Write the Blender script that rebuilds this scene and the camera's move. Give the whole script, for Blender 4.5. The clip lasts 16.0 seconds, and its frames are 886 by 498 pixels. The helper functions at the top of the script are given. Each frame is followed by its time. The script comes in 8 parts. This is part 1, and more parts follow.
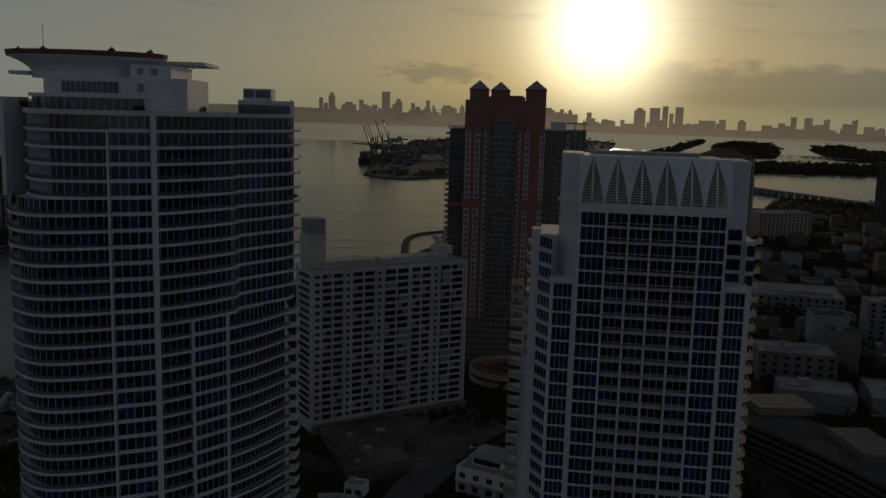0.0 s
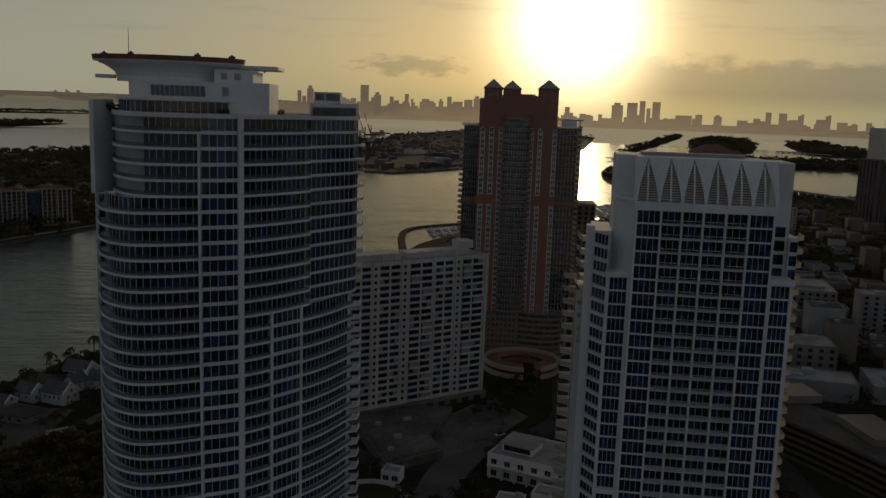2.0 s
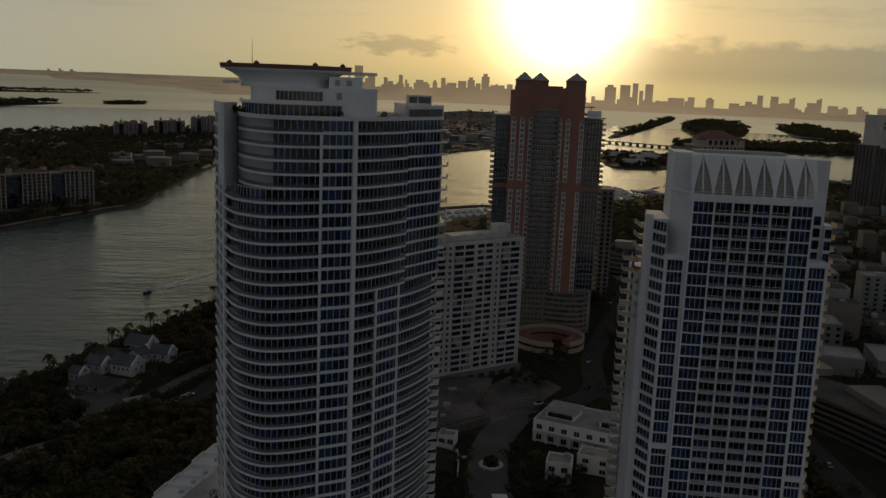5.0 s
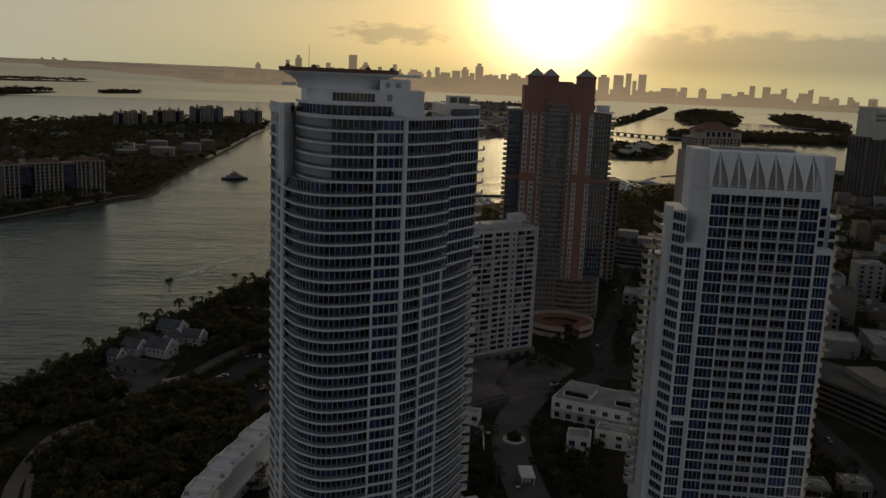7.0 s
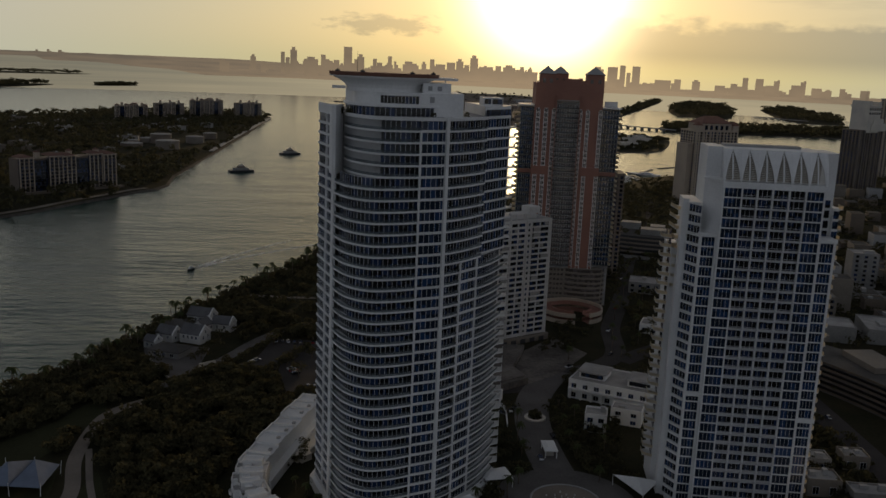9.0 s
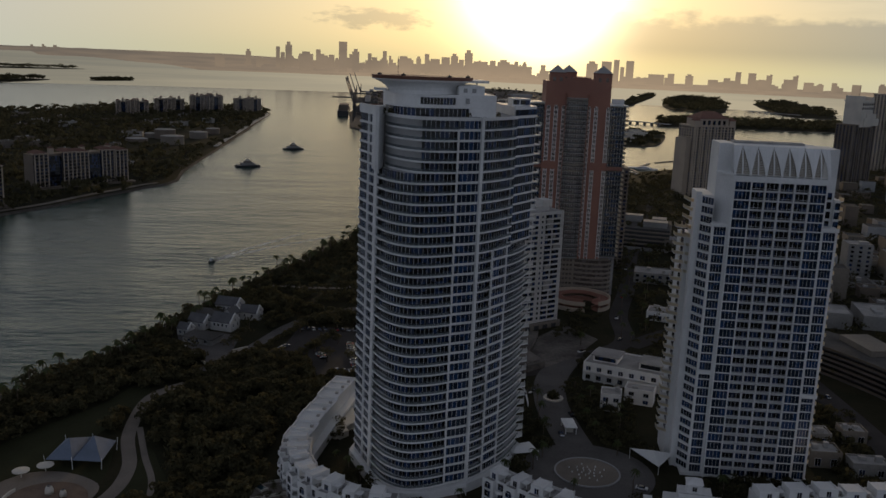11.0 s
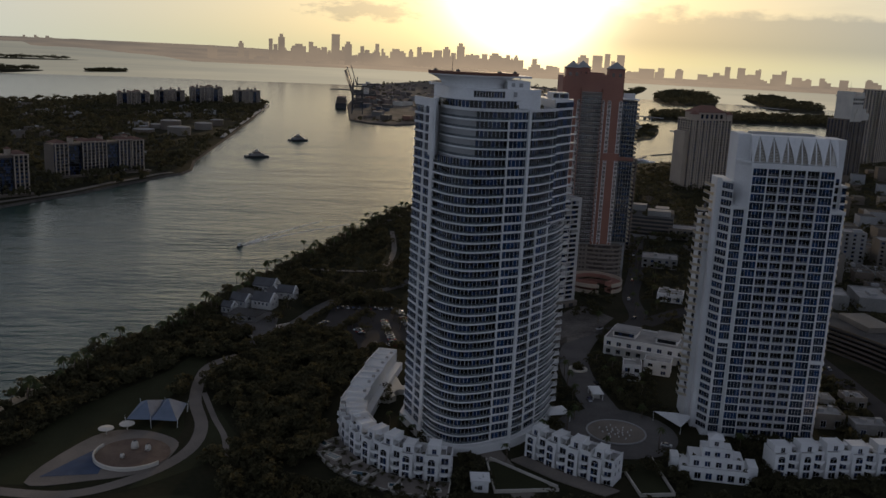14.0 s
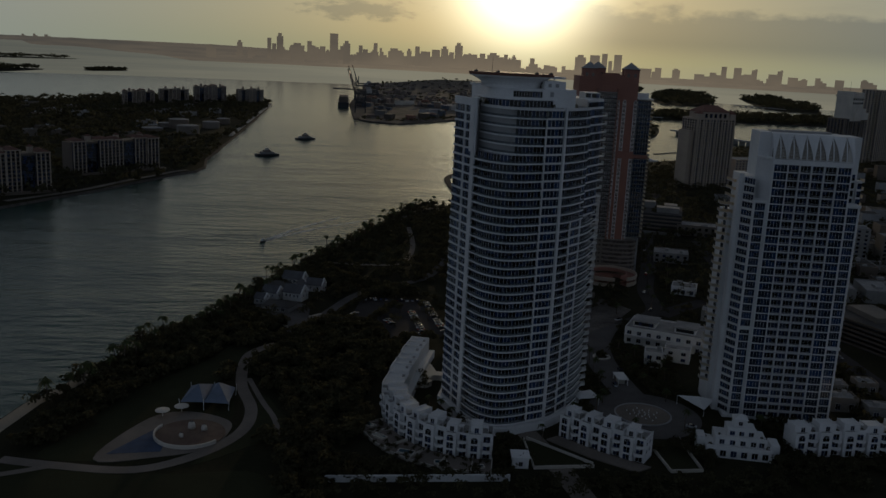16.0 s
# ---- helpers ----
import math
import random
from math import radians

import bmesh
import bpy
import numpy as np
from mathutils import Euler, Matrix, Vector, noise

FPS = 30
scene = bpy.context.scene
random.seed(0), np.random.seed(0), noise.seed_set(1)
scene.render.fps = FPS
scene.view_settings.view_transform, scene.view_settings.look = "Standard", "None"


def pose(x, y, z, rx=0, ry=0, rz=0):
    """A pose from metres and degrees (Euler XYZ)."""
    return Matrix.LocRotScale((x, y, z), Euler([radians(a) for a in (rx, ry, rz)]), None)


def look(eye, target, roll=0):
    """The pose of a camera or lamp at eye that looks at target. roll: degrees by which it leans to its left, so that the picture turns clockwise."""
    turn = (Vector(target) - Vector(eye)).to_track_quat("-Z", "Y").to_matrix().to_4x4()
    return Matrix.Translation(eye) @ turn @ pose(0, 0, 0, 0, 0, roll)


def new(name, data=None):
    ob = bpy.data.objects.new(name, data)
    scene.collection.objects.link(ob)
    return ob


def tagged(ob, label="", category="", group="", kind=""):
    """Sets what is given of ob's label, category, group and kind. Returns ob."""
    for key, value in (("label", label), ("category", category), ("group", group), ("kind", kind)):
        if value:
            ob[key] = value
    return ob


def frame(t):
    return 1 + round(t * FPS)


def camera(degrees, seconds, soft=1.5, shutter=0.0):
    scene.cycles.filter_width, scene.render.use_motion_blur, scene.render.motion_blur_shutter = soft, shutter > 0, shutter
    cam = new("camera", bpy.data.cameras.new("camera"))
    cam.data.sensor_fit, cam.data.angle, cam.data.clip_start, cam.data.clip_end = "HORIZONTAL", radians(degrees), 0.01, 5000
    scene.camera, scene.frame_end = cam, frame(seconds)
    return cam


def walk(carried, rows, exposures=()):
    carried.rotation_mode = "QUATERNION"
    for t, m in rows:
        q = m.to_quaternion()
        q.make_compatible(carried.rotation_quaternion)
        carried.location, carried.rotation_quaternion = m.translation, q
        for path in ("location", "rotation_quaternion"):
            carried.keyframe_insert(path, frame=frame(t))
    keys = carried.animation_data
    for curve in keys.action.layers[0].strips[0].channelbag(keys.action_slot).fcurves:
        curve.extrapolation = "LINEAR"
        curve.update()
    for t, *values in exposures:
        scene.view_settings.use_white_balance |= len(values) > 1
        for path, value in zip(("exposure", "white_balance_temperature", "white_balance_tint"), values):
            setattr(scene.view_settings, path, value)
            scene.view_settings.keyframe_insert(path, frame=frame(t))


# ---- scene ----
cam = camera(53.0, 16.0, soft=1.5)
PATH = [
    (0, (-8.997, -6.312, 135.317), (-8.857, -4.341, 135.006), 1.6),
    (0.5, (-14.472, -8.066, 135.594), (-14.311, -6.097, 135.282), 1.6),
    (1, (-20.18, -10.197, 136.104), (-20.001, -8.23, 135.787), 1.7),
    (1.5, (-25.607, -13.012, 136.693), (-25.417, -11.047, 136.372), 1.8),
    (2, (-30.899, -16.152, 137.091), (-30.702, -14.188, 136.767), 1.9),
    (2.5, (-35.817, -20.009, 138.266), (-35.618, -18.047, 137.934), 2.1),
    (3, (-40.528, -23.783, 138.997), (-40.323, -21.823, 138.659), 2.1),
    (3.5, (-45.164, -28.49, 139.743), (-44.953, -26.532, 139.397), 2.2),
    (4, (-49.794, -33.177, 140.563), (-49.579, -31.221, 140.21), 2.2),
    (6.5, (-70.978, -57.782, 144.854), (-70.74, -55.833, 144.47), 2.4),
    (7, (-74.997, -62.597, 145.545), (-74.754, -60.651, 145.156), 2.4),
    (7.5, (-79.014, -67.965, 146.464), (-78.768, -66.02, 146.069), 2.4),
    (8, (-83.288, -73.44, 147.383), (-83.038, -71.496, 146.984), 2.4),
    (8.5, (-87.49, -78.603, 148.042), (-87.235, -76.661, 147.639), 2.4),
    (9, (-91.649, -83.7, 148.872), (-91.389, -81.759, 148.465), 2.4),
    (11.5, (-112.814, -110.278, 151.954), (-112.532, -108.344, 151.531), 2.4),
    (12, (-117.075, -115.293, 152.144), (-116.787, -113.361, 151.717), 2.5),
    (12.5, (-121.445, -120.363, 152.121), (-121.152, -118.432, 151.693), 2.6),
    (13, (-126.166, -125.36, 151.907), (-125.866, -123.43, 151.477), 2.7),
    (13.5, (-131.016, -130.01, 152.122), (-130.714, -128.081, 151.69), 2.7),
    (14, (-135.792, -134.88, 152.225), (-135.487, -132.951, 151.792), 2.7),
    (14.5, (-140.817, -139.253, 152.146), (-140.508, -137.325, 151.713), 2.8),
    (15, (-146.065, -143.565, 152.096), (-145.752, -141.638, 151.662), 2.8),
    (15.5, (-151.234, -147.65, 152.296), (-150.92, -145.724, 151.862), 2.8),
    (16, (-156.498, -151.84, 152.464), (-156.181, -149.913, 152.03), 2.8),
]
EXPOSURES = [(0.0, -1.38, 6350, 5), (0.5, -0.83, 6600, 5), (1.0, -0.76, 6700, 6), (1.5, -0.76, 6900, 6), (3.5, -0.6, 7200, 6), (7.0, -0.3, 7300, 7), (9.0, -0.08, 7000, 8),
             (12.5, 0.2, 6300, 11), (14.8, 0.25, 6250, 11), (15.4, 0.15, 6200, 10), (16.0, -0.95, 5900, 4)]
walk(cam, [(t, look(eye, target, roll)) for t, eye, target, roll in PATH], EXPOSURES)

# ---- world and sun: a hazy evening, the sun low over the bay ----
SUN_AZ, SUN_EL = radians(13.7), radians(5.2)          # azimuth from +y towards +x
SUN_DIR = Vector((math.sin(SUN_AZ) * math.cos(SUN_EL), math.cos(SUN_AZ) * math.cos(SUN_EL), math.sin(SUN_EL)))


def build_world():
    world = bpy.data.worlds.new("evening_sky")
    world.use_nodes = True
    scene.world = world
    nt = world.node_tree
    nt.nodes.clear()
    N, L = nt.nodes.new, nt.links.new

    def node(kind, **kw):
        n = N(kind)
        for k, v in kw.items():
            n.inputs[int(k[1:])].default_value = v
        return n

    def math_node(op, a, b=None, clamp=False, c=0.25):
        n = N("ShaderNodeMath")
        n.operation, n.use_clamp = op, clamp
        n.inputs[2].default_value = c
        for i, s in enumerate((a, b)):
            if s is None:
                continue
            if isinstance(s, (int, float)):
                n.inputs[i].default_value = s
            else:
                L(s, n.inputs[i])
        return n.outputs[0]

    out = N("ShaderNodeOutputWorld")
    bg = N("ShaderNodeBackground")
    L(bg.outputs[0], out.inputs[0])
    coord = N("ShaderNodeTexCoord")
    sky = N("ShaderNodeTexSky")
    sky.sky_type, sky.sun_disc = "NISHITA", False
    sky.sun_elevation, sky.sun_rotation = SUN_EL, SUN_AZ
    sky.altitude, sky.air_density, sky.dust_density, sky.ozone_density = 100, 1.0, 3.0, 1.0
    norm = N("ShaderNodeVectorMath")
    norm.operation = "NORMALIZE"
    L(coord.outputs["Generated"], norm.inputs[0])
    sep = N("ShaderNodeSeparateXYZ")
    L(norm.outputs[0], sep.inputs[0])
    dot = N("ShaderNodeVectorMath")
    dot.operation = "DOT_PRODUCT"
    dot.inputs[1].default_value = SUN_DIR
    L(norm.outputs[0], dot.inputs[0])
    # haze round the sun
    ang = math_node("ARCCOSINE", math_node("MINIMUM", dot.outputs["Value"], 0.999999))
    glow1 = math_node("EXPONENT", math_node("MULTIPLY", math_node("POWER", math_node("DIVIDE", ang, GLOW_IN), 2.0), -1.0))
    glow2 = math_node("EXPONENT", math_node("MULTIPLY", math_node("DIVIDE", ang, GLOW_OUT), -1.0))

    def scaled(colour, fac):
        n = N("ShaderNodeVectorMath")
        n.operation = "SCALE"
        n.inputs[0].default_value = colour
        L(fac, n.inputs[3])
        return n.outputs[0]

    def add(a, b):
        n = N("ShaderNodeVectorMath")
        L(a, n.inputs[0])
        L(b, n.inputs[1])
        return n.outputs[0]

    base = N("ShaderNodeVectorMath")
    base.operation = "SCALE"
    base.inputs[3].default_value = SKY_STRENGTH
    L(sky.outputs[0], base.inputs[0])
    # thin haze: warm round the sun's quarter, cool blue-grey away from it, thicker towards the horizon
    side = math_node("EXPONENT", math_node("MULTIPLY", math_node("POWER", math_node("DIVIDE", ang, 0.62), 2.0), -1.0))
    low = math_node("EXPONENT", math_node("MULTIPLY", math_node("ABSOLUTE", sep.outputs[2]), -5.5))
    dome = math_node("MULTIPLY_ADD", math_node("EXPONENT", math_node("MULTIPLY", math_node("ABSOLUTE", sep.outputs[2]), -3.0)), 0.78, False, 0.15)
    wide = math_node("EXPONENT", math_node("MULTIPLY", math_node("POWER", math_node("DIVIDE", ang, 1.0), 2.0), -1.0))
    haze = math_node("MULTIPLY", wide, low)
    warm = scaled(VEIL_WARM, haze)
    # the half of the sky towards the sun is the brighter one
    towards = math_node("MULTIPLY_ADD", dot.outputs["Value"], 0.27, False, 0.97)
    cool = scaled(VEIL_COOL, math_node("MULTIPLY", math_node("MULTIPLY", dome, towards), math_node("SUBTRACT", math_node("SUBTRACT", 1.0, math_node("MULTIPLY", side, 0.3)), math_node("MULTIPLY", haze, 0.8))))
    # the open sky over the sea, opposite the sun: pale, cool and brightest low down
    rear = math_node("MULTIPLY", math_node("MULTIPLY", math_node("MAXIMUM", math_node("MULTIPLY", dot.outputs["Value"], -1.0), 0.0), dome), 0.45)
    total = add(add(add(add(add(base.outputs[0], warm), cool), scaled(VEIL_REAR, rear)), scaled(GLOW_IN_COL, glow1)), scaled(GLOW_OUT_COL, glow2))
    # clouds: a long bank low to the right of the sun, a small heap to its left, faint streaks above
    azim = math_node("ARCTAN2", sep.outputs[0], sep.outputs[1])
    elev = sep.outputs[2]

    def noise_of(sx, sz, scale, detail):
        cv = N("ShaderNodeCombineXYZ")
        L(math_node("MULTIPLY", azim, sx), cv.inputs[0])
        L(math_node("MULTIPLY", elev, sz), cv.inputs[1])
        nz = N("ShaderNodeTexNoise")
        nz.inputs["Scale"].default_value, nz.inputs["Detail"].default_value, nz.inputs["Roughness"].default_value = scale, detail, 0.6
        L(cv.outputs[0], nz.inputs[0])
        return nz.outputs[0]

    def soft_step(value, lo, hi):
        n = N("ShaderNodeMapRange")
        n.interpolation_type = "SMOOTHSTEP"
        n.inputs[1].default_value, n.inputs[2].default_value = lo, hi
        L(value, n.inputs[0])
        return n.outputs[0]

    def bell(value, centre, width):
        d = math_node("DIVIDE", math_node("SUBTRACT", value, centre), width)
        return math_node("EXPONENT", math_node("MULTIPLY", math_node("MULTIPLY", d, d), -1.0))

    lumps = noise_of(18.0, 40.0, 1.0, 8.0)
    edge = math_node("ADD", math_node("MULTIPLY", lumps, 0.05), 0.029)
    bank = math_node("MULTIPLY", soft_step(math_node("SUBTRACT", edge, elev), -0.004, 0.010), soft_step(azim, 0.25, 0.36))
    bank = math_node("MULTIPLY", bank, soft_step(elev, -0.004, 0.022))
    heap = math_node("MULTIPLY", bell(azim, 0.058, 0.095), bell(elev, 0.039, 0.017))
    heap = soft_step(math_node("ADD", heap, math_node("MULTIPLY", math_node("SUBTRACT", noise_of(40.0, 110.0, 1.0, 8.0), 0.5), 1.6)), 0.55, 0.95)
    streak = math_node("MULTIPLY", soft_step(noise_of(5.0, 42.0, 1.3, 7.0), 0.5, 0.72), soft_step(elev, 0.04, 0.09))
    cover = math_node("ADD", math_node("MULTIPLY", bank, 0.72), math_node("ADD", math_node("MULTIPLY", heap, 0.6), math_node("MULTIPLY", streak, 0.3)), True)
    shade = N("ShaderNodeMix")
    shade.data_type = "RGBA"
    shade.blend_type = "MULTIPLY"
    L(cover, shade.inputs["Factor"])
    L(total, shade.inputs["A"])
    shade.inputs["B"].default_value = (0.50, 0.54, 0.66, 1)
    L(shade.outputs["Result"], bg.inputs[0])
    bg.inputs[1].default_value = 1.0


VEIL_REAR = (0.26, 0.33, 0.41)
SKY_STRENGTH = 0.012
VEIL_WARM, VEIL_COOL = (0.44, 0.445, 0.275), (0.44, 0.472, 0.60)
GLOW_IN, GLOW_IN_COL = 0.066, (4.6, 4.1, 2.9)
GLOW_OUT, GLOW_OUT_COL = 0.20, (0.40, 0.325, 0.175)
build_world()
sun = new("sun", bpy.data.lights.new("sun", "SUN"))
sun.data.energy, sun.data.angle, sun.data.color = 0.9, radians(2.0), (1.0, 0.72, 0.42)
sun.matrix_world = look(SUN_DIR * 500, (0, 0, 0))


# ---- helpers for building ----
EYE_MID = Vector((-83.0, -73.0, 147.0))
NEAR = 3500.0


def far(p):
    """Distance beyond the bay is drawn in along its line of sight, so that it stays in reach."""
    d = Vector(p) - EYE_MID
    flat = math.hypot(d.x, d.y)
    if flat <= NEAR:
        return Vector(p)
    k = (NEAR + 1400 * (1 - math.exp(-(flat - NEAR) / 1400))) / flat
    return EYE_MID + d * k


class Geo:
    """Vertices and faces of one mesh."""

    def __init__(self):
        self.v, self.f = [], []

    def hexa(self, p):
        n = len(self.v)
        self.v += [tuple(q) for q in p]
        self.f += [(n + 3, n + 2, n + 1, n), (n + 4, n + 5, n + 6, n + 7), (n, n + 1, n + 5, n + 4), (n + 1, n + 2, n + 6, n + 5),
                   (n + 2, n + 3, n + 7, n + 6), (n + 3, n, n + 4, n + 7)]
        return self

    def box(self, x0, y0, z0, x1, y1, z1):
        return self.hexa([(x0, y0, z0), (x1, y0, z0), (x1, y1, z0), (x0, y1, z0), (x0, y0, z1), (x1, y0, z1), (x1, y1, z1), (x0, y1, z1)])

    def bar(self, a, b, z0, z1, w, out=0.0):
        """An upright slab from a to b in plan, w thick, moved to the right of its way by out."""
        d = (Vector(b) - Vector(a)).normalized()
        n = Vector((d.y, -d.x))
        a0, b0 = Vector(a) + n * out, Vector(b) + n * out
        a1, b1 = a0 - n * w, b0 - n * w
        return self.hexa([(*a0, z0), (*b0, z0), (*b1, z0), (*a1, z0), (*a0, z1), (*b0, z1), (*b1, z1), (*a1, z1)])

    def prism(self, poly, z0, z1):
        n, k = len(self.v), len(poly)
        self.v += [(p[0], p[1], z0) for p in poly] + [(p[0], p[1], z1) for p in poly]
        self.f += [tuple(range(n + k - 1, n - 1, -1)), tuple(range(n + k, n + 2 * k))]
        self.f += [(n + i, n + (i + 1) % k, n + k + (i + 1) % k, n + k + i) for i in range(k)]
        return self

    def loft(self, rings, close=True, cap=True):
        """Rings of equal length joined in turn."""
        n, k = len(self.v), len(rings[0])
        for r in rings:
            self.v += [tuple(q) for q in r]
        for j in range(len(rings) - 1):
            for i in range(k if close else k - 1):
                a, b = n + j * k + i, n + j * k + (i + 1) % k
                self.f.append((a, b, b + k, a + k))
        if cap:
            self.f.append(tuple(range(n + k - 1, n - 1, -1)))
            m = n + (len(rings) - 1) * k
            self.f.append(tuple(range(m, m + k)))
        return self

    def quad(self, *p):
        n = len(self.v)
        self.v += [tuple(q) for q in p]
        self.f.append(tuple(range(n, n + len(p))))
        return self

    def tube(self, pts, radii, sides=6):
        rings = []
        for i, p in enumerate(pts):
            d = (Vector(pts[min(i + 1, len(pts) - 1)]) - Vector(pts[max(i - 1, 0)])).normalized()
            x = d.orthogonal().normalized()
            y = d.cross(x)
            r = radii[i]
            rings.append([Vector(p) + (x * math.cos(t) + y * math.sin(t)) * r for t in [math.tau * s / sides for s in range(sides)]])
        return self.loft(rings)

    def mesh(self, name, mat, smooth=False):
        me = bpy.data.meshes.new(name)
        me.from_pydata(self.v, [], self.f)
        me.materials.append(mat)
        if smooth:
            me.shade_smooth()
        return me


def part(name, geo, mat, parent, label="", smooth=False):
    """One mesh under a thing or a part."""
    ob = new(name, geo if isinstance(geo, bpy.types.Mesh) else geo.mesh(name, mat, smooth))
    ob.parent = parent
    return tagged(ob, label)


def thing(name, label, category, m=None, group="", kind=""):
    """An Empty at the base of a thing."""
    ob = new(name)
    ob.empty_display_size = 0.5
    if m is not None:
        ob.matrix_world = m
    return tagged(ob, label, category, group, kind)


def solo(name, geo, mat, label, category, group="", kind="", m=None, smooth=False):
    """A thing that is one mesh."""
    ob = new(name, geo if isinstance(geo, bpy.types.Mesh) else geo.mesh(name, mat, smooth))
    if m is not None:
        ob.matrix_world = m
    return tagged(ob, label, category, group, kind)


def curve(points, n=8, closed=False):
    """A smooth line through points in plan."""
    P = [Vector(p) for p in points]
    out, k = [], len(P)
    for i in range(k if closed else k - 1):
        if closed:
            a, b, c, d = P[i - 1], P[i], P[(i + 1) % k], P[(i + 2) % k]
        else:
            a, b, c, d = P[max(i - 1, 0)], P[i], P[i + 1], P[min(i + 2, k - 1)]
        for j in range(n):
            t = j / n
            out.append(0.5 * ((2 * b) + (c - a) * t + (2 * a - 5 * b + 4 * c - d) * t * t + (3 * b - a - 3 * c + d) * t ** 3))
    if not closed:
        out.append(P[-1])
    return out


def inset(line, d, closed=False):
    """The line moved to its left by d."""
    out, k = [], len(line)
    for i in range(k):
        a = line[i - 1] if (i or closed) else line[i]
        c = line[(i + 1) % k] if (i < k - 1 or closed) else line[i]
        t = (Vector(c) - Vector(a)).normalized()
        out.append(Vector(line[i]) + Vector((-t.y, t.x)) * d)
    return out


def steps(line, length):
    """Points at about even steps along a line in plan, with their ways."""
    acc = [0.0]
    for a, b in zip(line, line[1:]):
        acc.append(acc[-1] + (Vector(b) - Vector(a)).length)
    n = max(1, round(acc[-1] / length))
    out, j = [], 0
    for i in range(n + 1):
        s = acc[-1] * i / n
        while j < len(line) - 2 and acc[j + 1] < s:
            j += 1
        t = (s - acc[j]) / max(1e-6, acc[j + 1] - acc[j])
        out.append(Vector(line[j]).lerp(Vector(line[j + 1]), t))
    return out


def inside(p, poly):
    x, y, odd = p[0], p[1], False
    for i in range(len(poly)):
        (x0, y0), (x1, y1) = poly[i - 1], poly[i]
        if (y0 > y) != (y1 > y) and x < (x1 - x0) * (y - y0) / (y1 - y0) + x0:
            odd = not odd
    return odd


# ---- materials ----
def material(name, colour, rough=0.7, metal=0.0, second=None, scale=1.0, fine=12.0, bump=0.0, spread=0.0, island=False, spec=0.5, contrast=(0.35, 0.65)):
    """A surface with two scales of variation; spread: how far pieces differ from one another."""
    mat = bpy.data.materials.new(name)
    mat.use_nodes = True
    nt = mat.node_tree
    N, L = nt.nodes.new, nt.links.new
    b = nt.nodes["Principled BSDF"]
    b.inputs["Roughness"].default_value, b.inputs["Metallic"].default_value = rough, metal
    b.inputs["Specular IOR Level"].default_value = spec
    second = second or tuple(c * 0.78 for c in colour)
    geo = N("ShaderNodeNewGeometry")
    big, small = N("ShaderNodeTexNoise"), N("ShaderNodeTexNoise")
    for n, s, d in ((big, scale, 4.0), (small, fine, 3.0)):
        n.inputs["Scale"].default_value, n.inputs["Detail"].default_value = s, d
        L(geo.outputs["Position"], n.inputs[0])
    ramp = N("ShaderNodeValToRGB")
    ramp.color_ramp.elements[0].color, ramp.color_ramp.elements[1].color = (*second, 1), (*colour, 1)
    ramp.color_ramp.elements[0].position, ramp.color_ramp.elements[1].position = contrast
    mixed = N("ShaderNodeMix")
    mixed.inputs[0].default_value = 0.35
    L(big.outputs[0], mixed.inputs[2])
    L(small.outputs[0], mixed.inputs[3])
    L(mixed.outputs[0], ramp.inputs[0])
    colour_out = ramp.outputs[0]
    if spread:
        hsv = N("ShaderNodeHueSaturation")
        rnd = geo.outputs["Random Per Island"] if island else N("ShaderNodeObjectInfo").outputs["Random"]
        mr = N("ShaderNodeMapRange")
        mr.inputs[3].default_value, mr.inputs[4].default_value = 1 - spread, 1 + spread
        L(rnd, mr.inputs[0])
        L(mr.outputs[0], hsv.inputs["Value"])
        L(colour_out, hsv.inputs["Color"])
        colour_out = hsv.outputs[0]
    L(colour_out, b.inputs["Base Color"])
    if bump:
        bp = N("ShaderNodeBump")
        bp.inputs["Strength"].default_value, bp.inputs["Distance"].default_value = 0.6, bump
        L(mixed.outputs[0], bp.inputs["Height"])
        L(bp.outputs[0], b.inputs["Normal"])
    return mat


